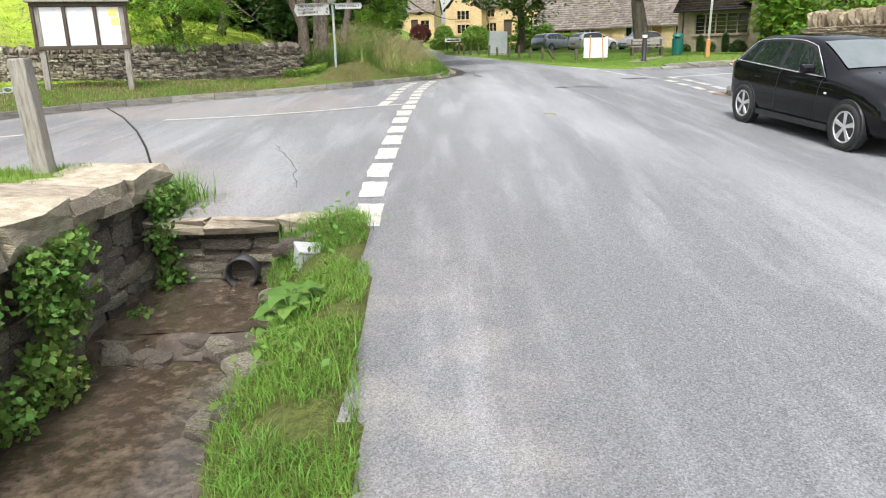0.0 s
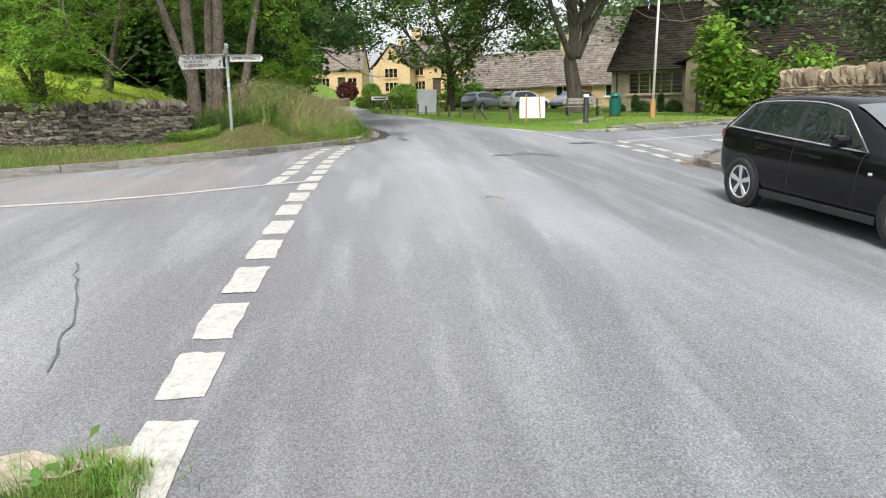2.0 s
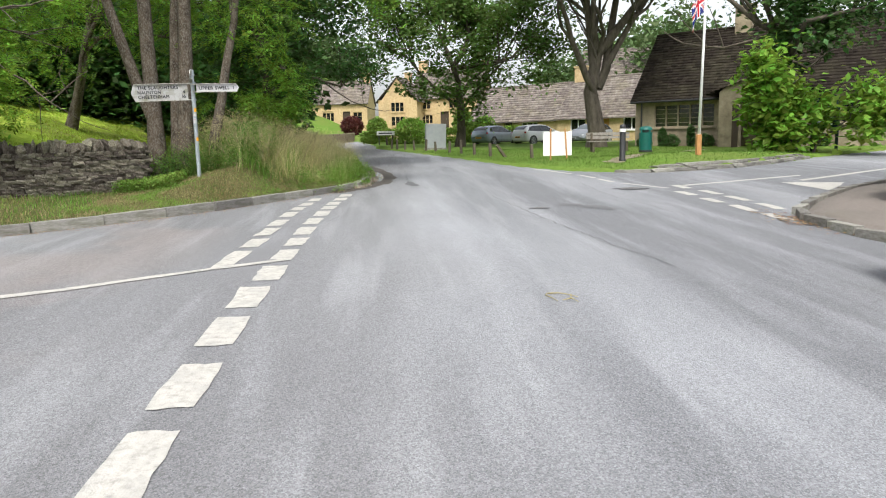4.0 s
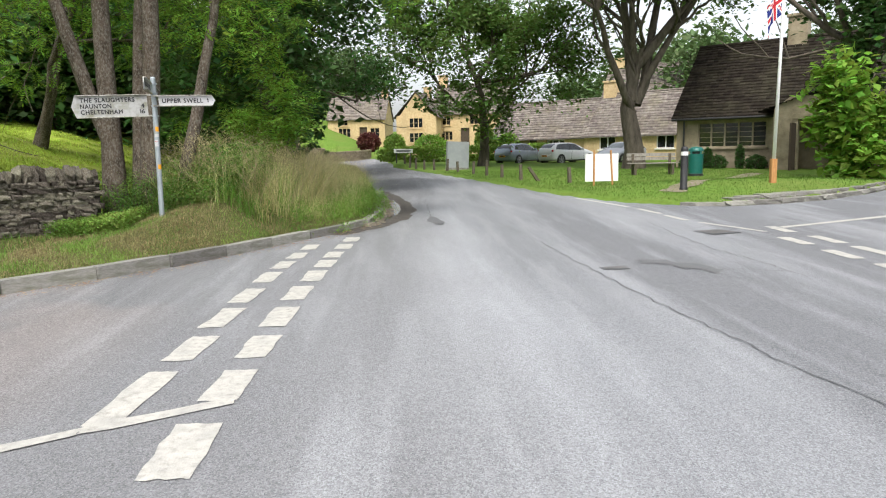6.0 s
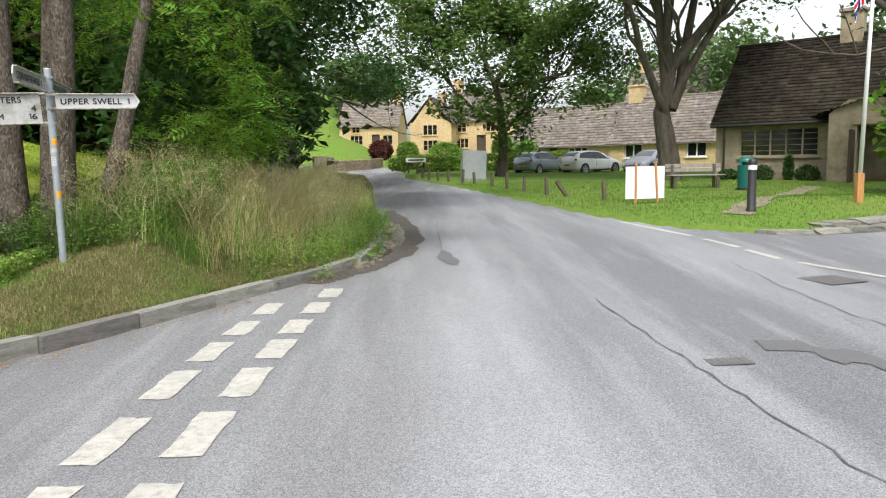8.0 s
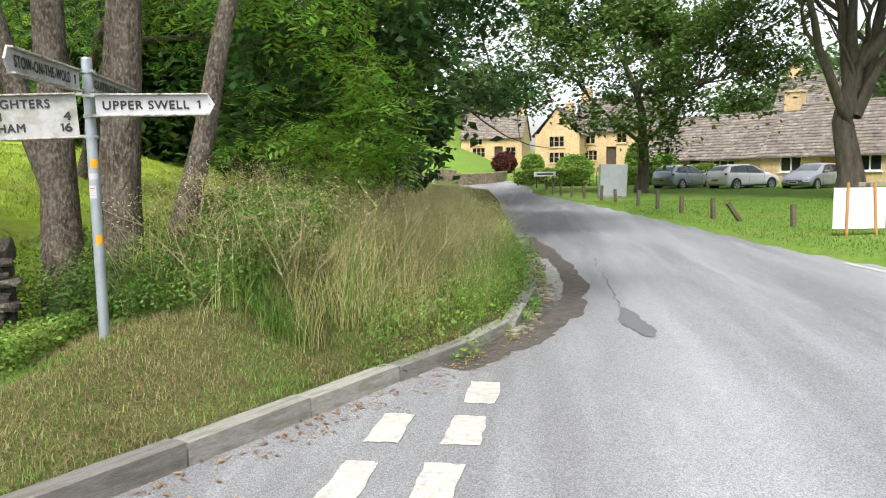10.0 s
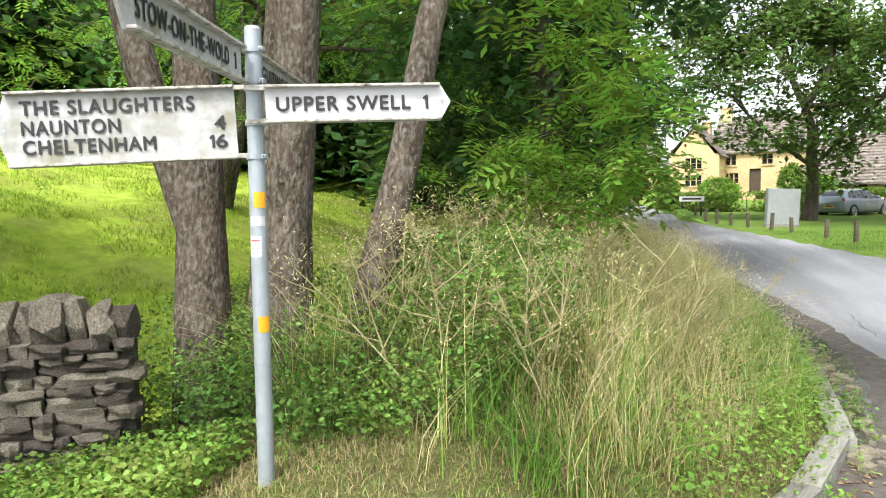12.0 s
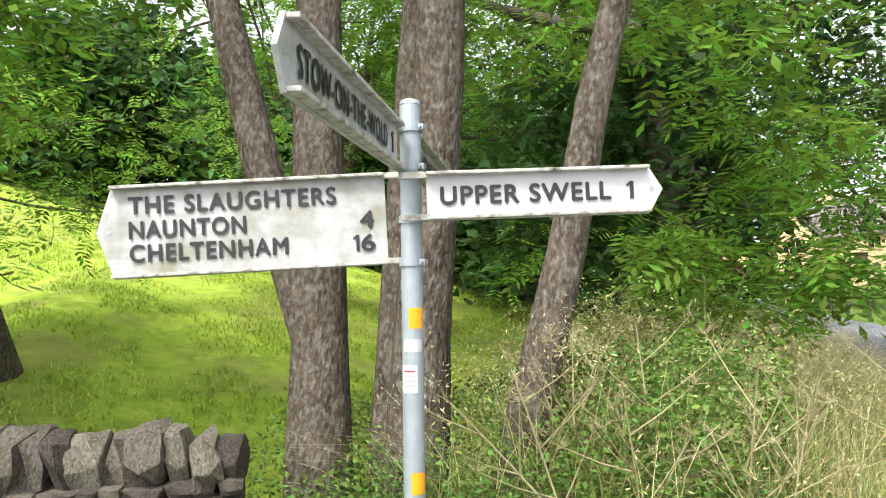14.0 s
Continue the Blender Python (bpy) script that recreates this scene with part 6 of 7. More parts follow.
part("base", lathe(BM(), [(0.0, -0.02), (0.34, -0.02), (0.34, 0.1), (0.31, 0.12)], 28), M_BLACK, ob)
part("hood", lathe(BM(), [(0.33, 1.12), (0.32, 1.22), (0.22, 1.3), (0.0, 1.33)], 28), M_GREENPAINT, ob, smooth=True)
for a in range(4):
    part("pillar", box(BM(), (0.29 * math.cos(a * 1.571 + 0.78), 0.29 * math.sin(a * 1.571 + 0.78), 1.06), (0.09, 0.09, 0.16)), M_GREENPAINT, ob)
part("mouth", lathe(BM(), [(0.25, 1.0), (0.25, 1.14)], 20), M_BLACK, ob)
ob = thing("bench", "weathered slatted wooden bench facing the lane", "bench", Matrix.Translation(G3(10.3, 36.9)) @ Matrix.Rotation(-0.05, 4, "Z"))
for i in range(4):
    part("slat", box(BM(), (0, -0.18 + 0.11 * i, 0.45), (1.9, 0.09, 0.035), bev=0.006), M_WOOD, ob)
for i in range(2):
    part("back_slat", box(BM(), (0, 0.26 + 0.02 * i, 0.62 + 0.15 * i), (1.9, 0.035, 0.12), bev=0.006), M_WOOD, ob)
for x in (-0.72, 0.72):
    part("leg", box(BM(), (x, -0.15, 0.2), (0.09, 0.08, 0.5), bev=0.006), M_POSTWOOD, ob)
    part("leg", box(BM(), (x, 0.24, 0.38), (0.09, 0.08, 0.86), bev=0.006), M_POSTWOOD, ob)
ob = thing("flagpole", "white flagpole with an orange wooden foot and a flag", "flagpole", Matrix.Translation(G3(9.85, 27.25)))
part("foot", box(BM(), (0, 0, 0.25), (0.14, 0.12, 0.7), bev=0.01), M_ORANGE, ob)
bm = cyl(BM(), (0.0, 0, 0.15), (0.12, 0, 6.6), 0.045, 0.03, 14)
part("pole", bm, M_WHITE, ob, smooth=True)
fl = under(new("flag"), ob)
tagged(fl, "faded red, white and blue flag hanging limp")
bins = {0: [], 1: [], 2: []}
n_, m_ = 26, 16
for i in range(n_):
    for j in range(m_):
        u, v = (i + 0.5) / n_, (j + 0.5) / m_
        a, b = u * 2 - 1, v * 2 - 1
        k = 0 if abs(a) < 0.1 or abs(b) < 0.16 else (1 if abs(a) < 0.18 or abs(b) < 0.28 else (0 if abs(abs(a) - abs(b)) < 0.07 else (1 if abs(abs(a) - abs(b)) < 0.2 else 2)))
        bins[k].append((i, j))


def cloth(i, j):
    u, v = i / n_, j / m_
    return (0.09 - 0.42 * u + 0.02 * math.sin(9 * u), 0.07 * math.sin(11 * u + 2 * v) * (0.2 + u), 4.85 - 0.75 * (1 - v) - 0.55 * u * u - 0.05 * u)


for k, mt in ((0, M_RED), (1, M_WHITE), (2, M_BLUE)):
    bm = BM()
    for i, j in bins[k]:
        bm.faces.new([bm.verts.new(cloth(*q)) for q in ((i, j), (i + 1, j), (i + 1, j + 1), (i, j + 1))])
    part("cloth", bm, mt, fl)
ob = thing("utility_cabinet", "grey metal cabinet leaning on the lawn edge", "cabinet", Matrix.Translation(G3(3.55, 46.6)) @ pose(0, 0, 0, 0, 2, 10))
part("body", box(BM(), (0, 0, 0.72), (1.15, 0.3, 1.4), bev=0.015), M_GREY, ob)
part("door", box(BM(), (0.0, -0.153, 0.72), (1.05, 0.012, 1.28), bev=0.004), M_GREY, ob)
part("plinth", box(BM(), (0, 0, 0.03), (1.2, 0.34, 0.14)), M_KERB, ob)
ob = thing("street_nameplate", "low white street nameplate on two posts", "sign", Matrix.Translation(G3(0.9, 55.5)))
part("plate", box(BM(), (0, 0, 0.75), (1.2, 0.03, 0.26), bev=0.005), M_WHITE, ob)
part("print_bar", box(BM(), (0, -0.018, 0.75), (0.9, 0.006, 0.08)), M_INK, ob)
for x in (-0.45, 0.45):
    part("post", box(BM(), (x, 0.03, 0.35), (0.08, 0.05, 0.9)), M_BLACK, ob)
ob = thing("parish_notice", "dark green glazed notice case by the hall", "notice board", Matrix.Translation(G3(16.6, 31.6)) @ Matrix.Rotation(-0.75, 4, "Z"))
for x in (-0.4, 0.4):
    part("post", box(BM(), (x, 0, 0.95), (0.1, 0.1, 2.0), bev=0.01), M_DARKGREEN, ob)
part("case", box(BM(), (0, 0, 1.35), (0.72, 0.09, 1.0), bev=0.01), M_DARKGREEN, ob)
part("head", prism(BM(), [(-0.45, 1.87), (0.45, 1.87), (0.3, 2.02), (0, 2.1), (-0.3, 2.02)], -0.05, 0.05), M_DARKGREEN, ob)
part("notice", box(BM(), (0, -0.05, 1.35), (0.5, 0.01, 0.75)), M_PAPER, ob)


# ---- grasses and small plants ----
def scatter(n, x0, x1, y0, y1, keep=None, seed=0):
    rg = np.random.default_rng(seed)
    P = np.stack([rg.uniform(x0, x1, n), rg.uniform(y0, y1, n)], 1)
    if keep is not None:
        P = P[keep(P)]
    return np.concatenate([P, ground_h(P[:, 0], P[:, 1])[:, None]], 1)


def stuff(name, arrays, material, label, category):
    return tagged(new(name, raw(name, *arrays, material)), label, category, kind="stuff")


def left_of_kerb(P, lo, hi):
    d = seg_dist(P, KERB_L)
    return (d > lo) & (d < hi) & ~in_poly(P, ROAD)


def patchy(P, scale, cut, off=0.0, blur=0.12):
    v = np.array([noise.noise((x * scale + off, y * scale, off)) for x, y in P[:, :2]])
    return v + blur * np.random.default_rng(77).normal(size=len(P)) > cut


r8 = np.random.default_rng(8)
# stream bank
P = scatter(42000, -1.7, -0.25, 0.3, 6.25, lambda P: (P[:, 0] < np.interp(P[:, 1], [0, 2.3, 3.46, 4.8, 5.9], [-0.27, -0.37, -0.5, -0.58, -0.7]) + 0.03), 1)
P[:, 2] = np.where(P[:, 0] > -0.85, np.maximum(P[:, 2], road_h(P[:, 0], P[:, 1]) - 0.004), P[:, 2])
P = P[(P[:, 2] > -0.32) & patchy(P, 2.6, -0.12)]
stuff("bank_grass", blades(P, 0.085, 0.007, 1.0, r8), M_GRASS, "bright green grass tufts on the stream bank", "grass")
P = scatter(700, -1.5, -0.45, 0.6, 6.2, None, 2)
P = P[(P[:, 2] > -0.3) & patchy(P, 1.6, 0.1, 4)]
stuff("bank_grass", blades(P, 0.22, 0.008, 1.0, r8), M_GRASS, "long arching green grass on the stream bank", "grass")
P = np.concatenate([np.stack([r8.normal(cx, s, n), r8.normal(cy, s * 1.2, n), np.zeros(n)], 1) for cx, cy, s, n in ((-1.15, 4.55, 0.2, 90), (-1.25, 2.6, 0.16, 50), (-0.95, 3.7, 0.2, 40), (-1.0, 5.5, 0.18, 60))])
P[:, 2] = ground_h(P[:, 0], P[:, 1]) + r8.uniform(0.05, 0.22, len(P))
stuff("dock_leaves", leaf_arrays(P, 0.06, 0.62, 0.6, r8), M_IVY, "broad green dock and burdock leaves on the bank", "weeds")
P = np.stack([r8.normal(-2.6, 0.16, 1600), r8.normal(6.75, 0.14, 1600), np.zeros(1600)], 1)
P[:, 2] = road_h(P[:, 0], P[:, 1])
stuff("weed_clump", blades(P[:400], 0.38, 0.009, 0.6, r8), M_GRASS, "weeds growing at the end of the stream wall", "weeds")
P = np.stack([r8.normal(-0.95, 0.17, 900), r8.normal(6.1, 0.14, 900), np.full(900, 0.1)], 1)
stuff("weed_clump", blades(P, 0.26, 0.008, 0.7, r8), M_GRASS, "grass tuft beside the culvert", "weeds")
# ivy on the stream wall
P = np.stack([np.zeros(16000), r8.uniform(2.6, 6.6, 16000), r8.uniform(-0.45, 0.55, 16000)], 1)
hang = np.array([noise.noise((y * 1.3, z * 0.7, 2.0)) + 0.5 * noise.noise((y * 4, z * 3, 5.0)) for _, y, z in P])
P = P[hang + 0.25 * (P[:, 1] > 5.9) > 0.13]
P[:, 0] = -2.6 + np.abs(r8.normal(0, 0.09, len(P)))
stuff("wall_ivy", leaf_arrays(P, 0.055, 0.8, 0.3, r8, 0.4), M_IVY, "ivy and leafy weeds hanging down the stream wall", "ivy")
# burdock: broad leaves on stalks
for i, (x, y, n) in enumerate(((-1.12, 4.7, 14), (-0.98, 4.25, 10), (-1.22, 2.55, 9), (-1.3, 5.0, 6))):
    rgb = np.random.default_rng(300 + i)
    ob = thing("burdock", "leafy burdock with broad crinkled green leaves on the bank", "weed", Matrix.Translation(G3(x, y, -0.01)), "burdocks")
    for j in range(n):
        a, l, h = 2.4 * j + rgb.uniform(0, 1), rgb.uniform(0.1, 0.22), rgb.uniform(0.06, 0.2)
        d = np.array([math.cos(a), math.sin(a), 0.0])
        c = np.array([-d[1], d[0], 0.0])
        root = d * 0.05 + np.array([0, 0, h])
        rows = [[root + d * l * f + c * w * l * e + np.array([0, 0, 0.05 * math.sin(3 * f) - 0.12 * l * f * f + 0.05 * l * abs(e) + rgb.uniform(-0.006, 0.006)]) for e in (-1, -0.5, 0, 0.5, 1)] for f, w in ((0, 0.06), (0.15, 0.34), (0.4, 0.42), (0.7, 0.3), (0.9, 0.14), (1, 0.02))]
        V = np.array([v for r in rows for v in r])
        F = [(r * 5 + q, r * 5 + q + 1, r * 5 + q + 6, r * 5 + q + 5) for r in range(5) for q in range(4)]
        under(new("leaf", raw("leaf", V, np.array(F), M_IVY, True)), ob)
        under(new("stalk", raw("stalk", *tube([(0, 0, -0.03), tuple(root * 0.5), tuple(root)], [0.006, 0.005, 0.004], 5), M_GRASS)), ob)
# turf plot
P = scatter(9000, -5.5, -3.1, 3.0, 6.6, None, 3)
stuff("plot_turf", blades(P[P[:, 2] > 0.5], 0.07, 0.006, 0.5, r8), M_GRASS, "short green turf behind the stream wall", "grass")

# verge turf, part dry
P = scatter(95000, -4.2, 0.1, 16.6, 22.5, lambda P: left_of_kerb(P, 0.13, 2.6), 4)
dry = patchy(P, 1.6, -0.2, 3, 0.3)
stuff("verge_turf", blades(P[dry], 0.06, 0.005, 1.2, r8), M_DRYTURF, "short dry yellowing turf on the verge", "grass")
stuff("verge_turf", blades(P[~dry], 0.065, 0.005, 1.1, r8), M_GRASS, "short green turf on the verge", "grass")
P = scatter(30000, -13, -4, 12, 20, lambda P: left_of_kerb(P, 0.2, 4.0), 5)
dry = patchy(P, 0.9, 0.1, 3, 0.35)
stuff("verge_turf", blades(P[dry], 0.09, 0.009, 0.7, r8), M_DRYTURF, "dry turf below the field wall", "grass")
stuff("verge_turf", blades(P[~dry], 0.1, 0.009, 0.7, r8), M_GRASS, "green turf below the field wall", "grass")

# tall grass between the post and the bend
def tall(P):
    d = seg_dist(P, KERB_L)
    return left_of_kerb(P, 0.2, 3.6) & ((d > 0.45) | (P[:, 1] > 22.3)) & (P[:, 1] > 20.4 + 0.2 * np.sin(3 * P[:, 0])) & (P[:, 0] > -3.4) & (np.hypot(P[:, 0] - PX, P[:, 1] - PY) > 0.45) & ((P[:, 1] > 20.85) | (P[:, 0] > -2.35))


P = scatter(64000, -3.6, 0.2, 20.3, 34, tall, 6)
dk = seg_dist(P[:, :2], KERB_L)
thin = patchy(P, 3.2, -0.16, 21, 0.1)
P, dk = P[thin], dk[thin]
hay = patchy(P, 1.3, -0.1, 7, 0.3) & (dk > 0.3)
sz = np.clip((0.36 + 0.45 * dk) * np.array([1.0 + 0.5 * noise.noise((x * 1.7, y * 1.7, 8.0)) for x, y in P[:, :2]]), 0.26, 1.04)
for lo, hi in ((0.25, 0.55), (0.55, 0.8), (0.8, 1.05)):
    k = (sz >= lo) & (sz < hi + 1e-6)
    h = (lo + hi) / 2
    stuff("tall_grass", blades(P[k & hay], h, 0.0055, 1.05, r8, 4), M_HAY, "tall dry straw-coloured grass", "grass")
    stuff("tall_grass", blades(P[k & ~hay], h * 0.85, 0.0075, 1.0, r8, 4), M_GRASS, "tall green grass among the straw", "grass")
Q = P[hay & (sz > 0.55)][::4]
Q = np.repeat(Q, 12, 0) + r8.normal(size=(len(Q) * 12, 3)) * np.array([0.05, 0.05, 0.1])
Q[:, 2] += 0.74 * np.repeat(sz[hay & (sz > 0.55)][::4], 12) + 0.1
stuff("seed_heads", leaf_arrays(Q, 0.022, 0.26, 0.1, r8, -0.3), M_HAY, "feathery dry seed heads of the tall grass", "grass")
# low leafy plants along the road edge and round the trunks
P = scatter(26000, -1.2, 0.4, 20.7, 30, lambda P: left_of_kerb(P, -0.02, 0.8) | ((seg_dist(P, KERB_L) < 0.16) & (P[:, 1] > 21.3) & patchy(P, 1.5, -0.05, 31)), 9)
P[:, 2] = np.maximum(P[:, 2], road_h(P[:, 0], P[:, 1])) + r8.uniform(0.02, 0.3, len(P)) * np.clip(seg_dist(P[:, :2], KERB_L) * 3 + 0.3, 0, 1)
stuff("edge_weeds", leaf_arrays(P, 0.036, 0.6, 0.5, r8), M_GRASS, "low leafy weeds spilling onto the road edge", "weeds")
P = scatter(44000, -4.4, -1.7, 20.45, 22.3, lambda P: (P[:, 1] > 20.6 - 0.25 * (P[:, 0] + 3)) & left_of_kerb(P, 1.0, 4.5), 10)
top = 0.2 + 0.6 * np.clip(P[:, 1] - 20.5, 0, 1)
P[:, 2] += r8.uniform(0, 1, len(P)) ** 0.7 * top
P = P[patchy(P, 1.4, -0.25, 9)]
stuff("undergrowth", leaf_arrays(P[::2], 0.036, 0.6, 0.45, r8), M_IVY, "leafy undergrowth of ivy and bramble round the trunks", "undergrowth")
stuff("undergrowth", leaf_arrays(P[1::2], 0.034, 0.5, 0.45, r8), M_WEED, "pale green nettles and weeds round the trunks", "undergrowth")
P = scatter(9000, -4.3, -3.2, 19.7, 20.7, lambda P: left_of_kerb(P, 0.9, 4.5), 11)
P[:, 2] += r8.uniform(0, 0.22, len(P))
stuff("undergrowth", leaf_arrays(P, 0.034, 0.75, 0.5, r8), M_WEED, "bright ivy leaves at the foot of the wall end", "undergrowth")


def umbel(x, y, h, lean, seed):
    """A dry umbellifer: a stalk that forks, with small seed rays at each tip."""
    rg = np.random.default_rng(seed)
    ob = thing("dry_umbellifer", "dry pale stalk of cow parsley with bare seed rays", "weed", Matrix.Translation(G3(x, y, -0.02)), "dry umbellifers")
    pile = Pile()
    d = unit(np.array([lean[0], lean[1], 1.0]))
    pts = [d * h * f + np.array([0, 0, -0.1 * h * f * f]) for f in np.linspace(0, 1, 6)]
    pile.add(*tube(pts, np.linspace(0.006, 0.003, 6), 5))
    ends = [pts[-1]]
    for k in (2, 3, 3, 4):
        a = unit(d + rg.normal(size=3) * np.array([0.8, 0.8, 0.3]))
        e = pts[k] + a * h * rg.uniform(0.25, 0.42)
        pile.add(*tube([pts[k], (pts[k] + e) / 2 + np.array([0, 0, -0.01]), e], [0.004, 0.003, 0.002], 5))
        ends.append(e)
    for e in ends:
        for _ in range(9):
            a = unit(rg.normal(size=3) * np.array([1, 1, 0.4]) + np.array([0, 0, 0.8]))
            pile.add(*tube([e, e + a * 0.06], [0.0015, 0.001], 4))
    under(new("stalk", pile.mesh("stalk", M_STALK)), ob)


for i in range(60):
    x, y = r8.uniform(-3.1, -0.9), r8.uniform(20.65, 23.2)
    if y < 20.8 and x < -2.5 or seg_dist(np.array([[x, y]]), KERB_L)[0] < 0.5:
        continue
    umbel(x, y, r8.uniform(0.7, 1.15), (r8.normal() * 0.35, r8.normal() * 0.3 - 0.1), i)


def nettle(x, y, z, h, seed):
    rg = np.random.default_rng(seed)
    ob = thing("nettle", "young nettle standing behind the field wall", "weed", Matrix.Translation((x, y, z)), "nettles")
    under(new("stem", raw("stem", *tube([(0, 0, 0), (0.02, 0, h * 0.5), (0.03, 0.01, h)], [0.006, 0.005, 0.003], 5), M_GRASS)), ob)
    Q = np.repeat(np.linspace(0.3, 1, 6), 5)[:, None] * np.array([[0.03, 0.0, h]])
    under(new("leaf", raw("leaf", *leaf_arrays(Q, 0.12, 0.45, 0.7, rg), M_IVY)), ob)


for i, (x, y) in enumerate(((-4.35, 20.75), (-4.75, 20.5), (-5.0, 20.35), (-5.6, 20.0), (-6.1, 19.7))):
    nettle(x, y, gz(x, y) - 0.05, 0.75 + 0.1 * (i % 3), i)

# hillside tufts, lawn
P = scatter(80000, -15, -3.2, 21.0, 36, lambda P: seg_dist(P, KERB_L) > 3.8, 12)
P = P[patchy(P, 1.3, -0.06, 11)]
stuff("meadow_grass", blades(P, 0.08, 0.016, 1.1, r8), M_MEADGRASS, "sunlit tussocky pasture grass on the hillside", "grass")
P = scatter(42000, 2.5, 15, 24.5, 44, lambda P: ~in_poly(P, ROAD) & (seg_dist(P, ROAD, True) > 0.1), 13)
stuff("lawn_grass", blades(P, 0.06, 0.012, 0.6, r8), M_LAWNGRASS, "mown green lawn beside the lane", "grass")

# hedge, shrubs
def leaf_body(name, label, category, c, s, n, size, material, seed, rot=0.0, group=""):
    """A clipped or rounded mass of leaves on short stems."""
    rg = np.random.default_rng(seed)
    ob = thing(name, label, category, Matrix.Translation(c) @ Matrix.Rotation(rot, 4, "Z"), group)
    u = unit(rg.normal(size=(n, 3)))
    q = np.sign(u) * np.abs(u) ** 0.55 if s[0] > 2 * s[2] else u
    Q = q * np.array(s) / 2 * rg.uniform(0.75, 1.03, n)[:, None] + np.array([0, 0, s[2] / 2])
    tagged(under(new("foliage", raw("foliage", *leaf_arrays(Q, size, 0.6, 0.3, rg), material)), ob), kind="stuff")
    pile = Pile()
    for k in range(7):
        x = (k / 6 - 0.5) * s[0] * 0.8
        pile.add(*tube([(x, 0, -0.1), (x + 0.05, 0.02, s[2] * 0.45), (x, 0, s[2] * 0.8)], [0.04, 0.03, 0.015], 5))
    tagged(under(new("stems", pile.mesh("stems", M_BARK2)), ob), kind="stuff")


leaf_body("hedge", "clipped bright green garden hedge along the lane", "hedge", G3(4.3, 62.3), (10.4, 1.1, 1.15), 17000, 0.17, M_HEDGE, 41, 0.05)
leaf_body("hedge", "clipped green hedge behind the cars", "hedge", G3(10.5, 65.5), (5, 1.0, 1.2), 5000, 0.17, M_HEDGE, 42, -0.6)
for i, (x, y, sx, sz_, mt, lb) in enumerate(((3.2, 67, 2.6, 2.0, M_LIMELEAF, "rounded bright green garden shrub"), (7.6, 67.5, 1.5, 2.8, M_HEDGE, "tall green garden shrub"), (-2.2, 80, 2.2, 1.9, M_DARKRED, "dark red-leaved garden shrub"), (0.3, 77, 1.9, 1.7, M_HEDGE, "rounded green garden shrub"), (9.6, 68, 2.2, 2.0, M_LIMELEAF, "yellow-green garden shrub"))):
    leaf_body("garden_shrub", lb + " beside the houses", "shrub", G3(x, y), (sx, sx, sz_), 2600, 0.22, mt, 50 + i)
for i, (s, w, h) in enumerate(((0.8, 0.75, 0.6), (1.75, 0.4, 1.1), (2.2, 0.8, 0.75), (3.2, 0.35, 1.2), (3.9, 0.9, 0.75), (9.0, 0.8, 0.7))):
    p = Vector((14.0, 43.9)) + hu * s - hv * 0.7
    leaf_body("clipped_bush", "small clipped dark green bush against the hall wall", "shrub", (p.x, p.y, hz - 0.05), (w, w, h), 1200, 0.1, M_DARKLEAF, 60 + i, group="hall bushes")

# low curved garden wall on the bend
stone_wall("wall_bend", "low golden stone wall curving round the bend", [(-6.5, 66), (-4.2, 67.5), (-2.6, 70), (-1.8, 74)], lambda x, y: gz(x, y) - 0.1, lambda x, y: gz(x, y) + 1.0, WARM, 0, None, course=(0.12, 0.22), lens=(0.3, 0.6), seed=16, rest_mat=M_WARMSTONE)

# ---- road details ----
def lid(x, y, w, l, rot, label, name="manhole_cover"):
    ob = thing(name, label, "manhole cover", Matrix.Translation((x, y, rz(x, y) + 0.007)) @ Matrix.Rotation(rot, 4, "Z"))
    part("frame", box(BM(), (0, 0, 0), (w, l, 0.008), bev=0.002), M_PATCH, ob)
    for i in range(5):
        part("bar", box(BM(), ((i - 2) * w / 6, 0, 0.005), (w / 14, l * 0.8, 0.005)), M_IRON, ob)


lid(2.93, 17.9, 0.32, 0.16, 0.1, "small cast iron cover set in the asphalt")
lid(5.5, 20.9, 0.55, 0.5, 0.3, "square iron manhole cover in the junction")
tw = thing("fallen_twig", "thin forked dead twig lying on the road", "twig", Matrix.Translation((1.8, 12.15, rz(1.8, 12.15) + 0.012)))
for pts in ([(-0.06, 0.17, 0), (-0.09, 0.1, 0.004), (-0.07, -0.02, 0.01), (-0.04, -0.11, 0)], [(-0.06, 0.17, 0), (0.02, 0.12, 0.012), (0.1, 0.05, 0.01), (0.15, 0.0, 0)], [(0.1, 0.05, 0.01), (0.08, -0.06, 0.008), (0.11, -0.16, 0)], [(0.08, -0.06, 0.008), (0.0, -0.1, 0.004)]):
    under(new("stick", raw("stick", *tube(pts, np.linspace(0.007, 0.003, len(pts)), 5), M_STALK)), tw)


def smear(name, label, pts, w, material, lift, wob=0.03, seed=0, level=rz):
    rg = random.Random(seed)
    bm = BM()
    prev = None
    for i, p in enumerate(pts):
        a, b = Vector(pts[max(0, i - 1)]), Vector(pts[min(len(pts) - 1, i + 1)])
        n = (b - a).normalized()
        n = Vector((-n.y, n.x)) * w[i] / 2
        c = Vector(p)
        q = [c + n * (1 + rg.uniform(-0.07, 0.07)), c - n * (1 + rg.uniform(-0.07, 0.07))]
        cur = [bm.verts.new((v.x, v.y, level(v.x, v.y) + lift)) for v in q]
        if prev:
            bm.faces.new((prev[0], prev[1], cur[1], cur[0]))
        prev = cur
    tagged(part(name, bm, material), label, "road surface", kind="structure")


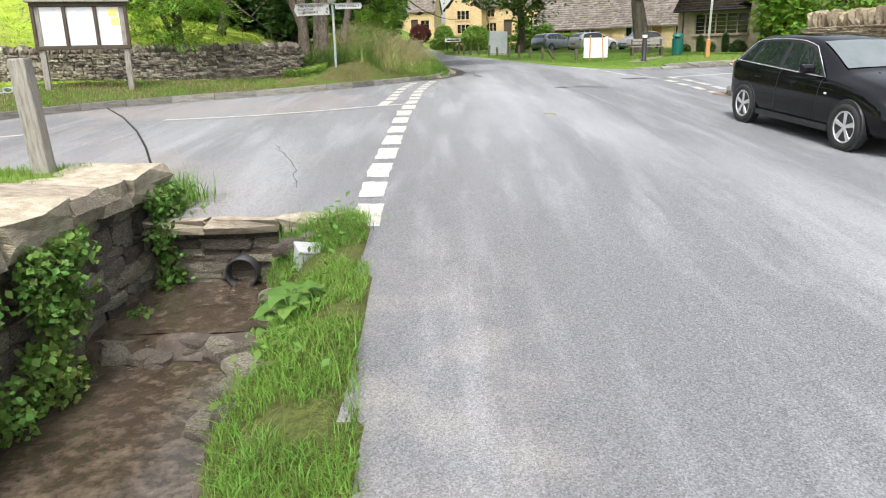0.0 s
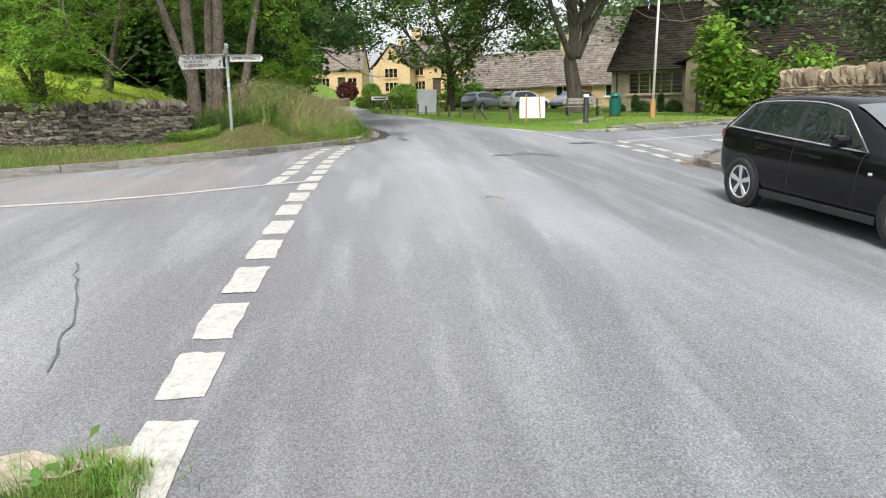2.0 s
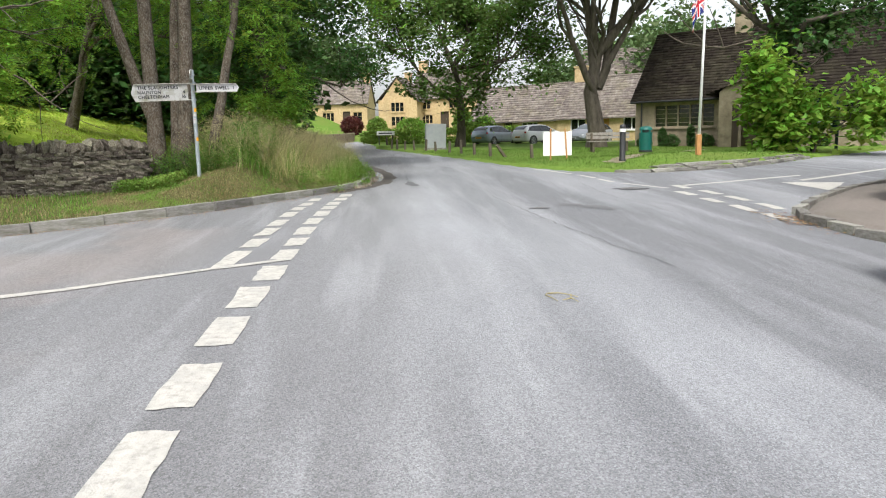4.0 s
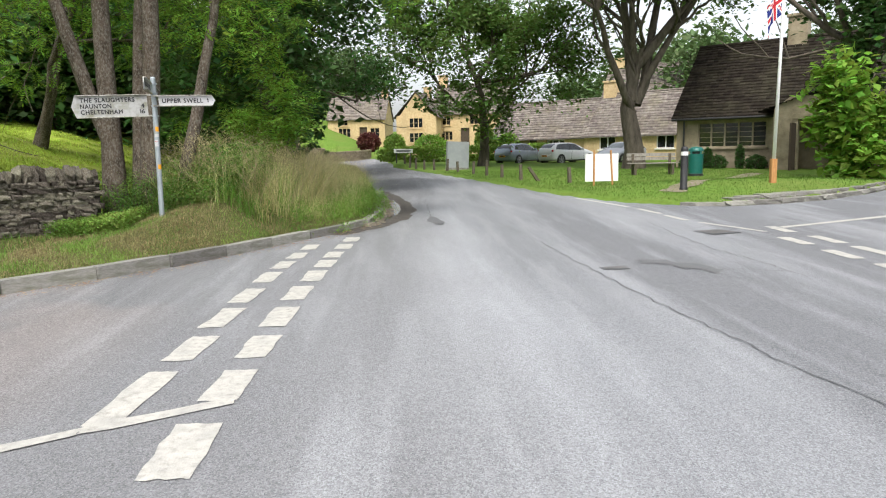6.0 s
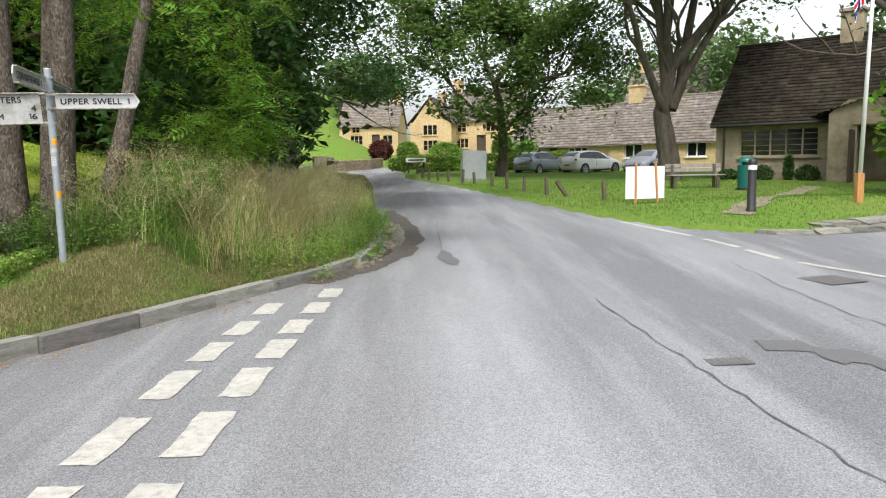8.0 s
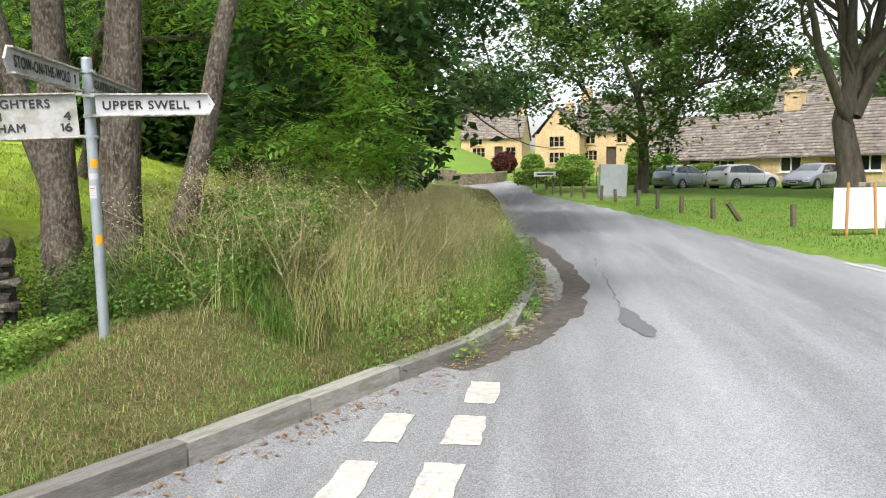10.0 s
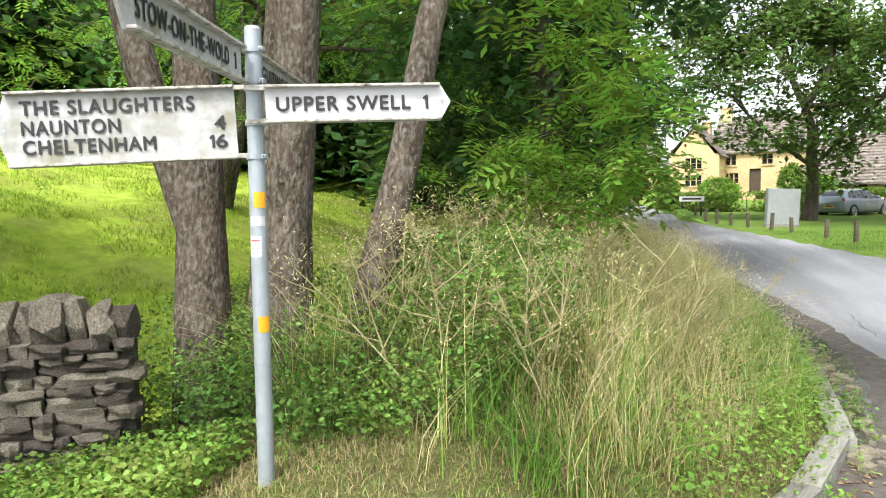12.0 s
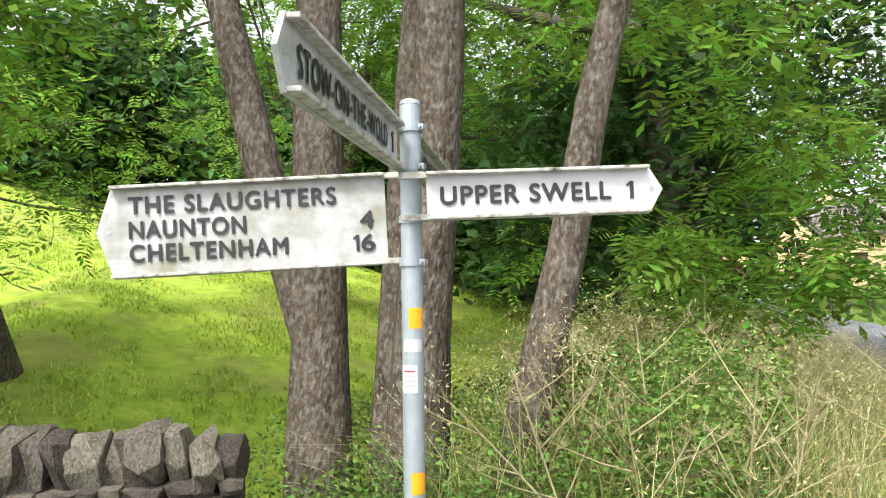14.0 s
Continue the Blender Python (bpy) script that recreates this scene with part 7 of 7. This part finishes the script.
def fine(pts, n=8, wob=0.04, seed=0):
    rg = random.Random(seed)
    out = []
    for a, b in zip(pts, pts[1:]):
        for k in range(n):
            f = k / n
            out.append((a[0] + (b[0] - a[0]) * f + rg.uniform(-wob, wob), a[1] + (b[1] - a[1]) * f + rg.uniform(-wob, wob)))
    return out + [pts[-1]]


for i, c in enumerate(([(2.5, 20.1), (2.6, 18.2), (2.71, 17.2), (2.84, 16.1), (2.99, 15.1), (3.03, 14.6), (3.3, 13.4)], [(1.15, 27.6), (1.08, 26.8), (1.12, 25.4), (1.06, 24.1), (1.07, 23.3), (1.15, 22.5)], [(0.26, 27.0), (1.08, 26.8)], [(-1.5, 7.2), (-1.75, 8.2), (-2.2, 9.4)], [(4.85, 22.1), (4.74, 20.5), (4.71, 19.3), (4.86, 18.3), (4.95, 17.4)], [(3.95, 17.75), (4.4, 17.85), (4.9, 17.7)])):
    q = fine(c, 7, 0.03, i)
    smear("crack", "thin dark sealed crack in the asphalt", q, [0.008 + 0.01 * ((k * 7) % 3) / 2 for k in range(len(q))], M_TAR, 0.008, seed=i)
q = fine([(-0.6, 21.2), (-0.15, 22.2), (0.25, 23.6), (0.4, 25.5), (0.3, 28), (0.05, 31)], 14, 0.02, 3)
smear("dirt_strip", "damp brown dirt washed along the road edge", q, [0.3 + 0.6 * math.sin(math.pi * min(1, k / len(q) + 0.05)) + 0.06 * math.sin(k * 0.55) + 0.03 * math.sin(k * 1.3) for k in range(len(q))], M_DIRT, 0.004, seed=4)
q = fine([(0.1, 22.9), (0.3, 24.2), (0.35, 25.6), (0.3, 27.5)], 12, 0.02, 5)
smear("puddle", "shallow muddy puddle at the road edge", q, [0.12 + 0.22 * math.sin(math.pi * k / len(q)) for k in range(len(q))], M_PUDDLE, 0.008, seed=6)
smear("asphalt_patch", "darker mended asphalt patch in the junction", fine([(3.5, 18.4), (3.8, 18.1), (4.1, 17.7)], 5, 0.05, 2), [0.3 + 0.15 * math.sin(k * 1.3) for k in range(11)], M_PATCH, 0.008, seed=3)
# litter along the kerb
P = []
for i in range(900):
    s = r8.uniform(0, 1)
    p, d = along([tuple(q) for q in KERB_L[4:15]], s * plen([tuple(q) for q in KERB_L[4:15]]))
    o = abs(r8.normal(0, 0.16)) + 0.02
    x, y = p.x + d.y * o, p.y - d.x * o
    P.append((x, y, rz(x, y) + 0.012))
stuff("leaf_litter", leaf_arrays(np.array(P), 0.045, 0.45, 0.97, r8, 0.0), M_LITTER, "dead leaves and twigs along the kerb", "litter")
P = np.stack([r8.normal(6.5, 0.22, 260), r8.normal(16.3, 0.5, 260), np.zeros(260)], 1)
P[:, 2] = road_h(P[:, 0], P[:, 1]) + 0.015
stuff("leaf_litter", leaf_arrays(P, 0.07, 0.6, 0.95, r8, 0.0), M_LITTER, "brown leaves heaped at the corner kerb", "litter")
q = fine([(7.0, 26.6), (7.7, 27.6), (9.4, 30.0), (11.6, 33.0), (14.2, 36.4)], 9, 0.05, 12)
smear("path", "worn bare footpath across the lawn to the hall", q, [0.55 + 0.1 * math.sin(k * 0.8) for k in range(len(q))], M_EARTH, 0.02, seed=13, level=gz)
q = fine([(1.07, 23.6), (1.1, 22.9), (1.2, 22.3)], 6, 0.03, 15)
smear("asphalt_patch", "dark oily stain on the mended trench", q, [0.05 + 0.2 * math.sin(math.pi * k / len(q)) for k in range(len(q))], M_PATCH, 0.008, seed=16)
# added pale stones along the bend, imitating sky glints on the wet edge
for i in range(90):
    y = 22.2 + 6.0 * r8.uniform(0, 1) ** 1.2
    x = float(np.interp(y, [21.5, 22.6, 24.4, 27, 32], [-0.45, 0.0, 0.2, 0.1, -0.25])) + r8.normal(0.04, 0.07)
    z = r8.uniform(0.03, 0.085)
    tagged(piece("rubble_stone", CAPS[i % 5], Matrix.Translation((x, y, rz(x, y) + z * 0.2)) @ Matrix.Rotation(r8.uniform(0, 3), 4, "Z") @ Matrix.Diagonal((z * 1.4, z, z * 0.6, 1))), "pale stone lump imitating a sky glint at the wet road edge", "stone", "road edge rubble")
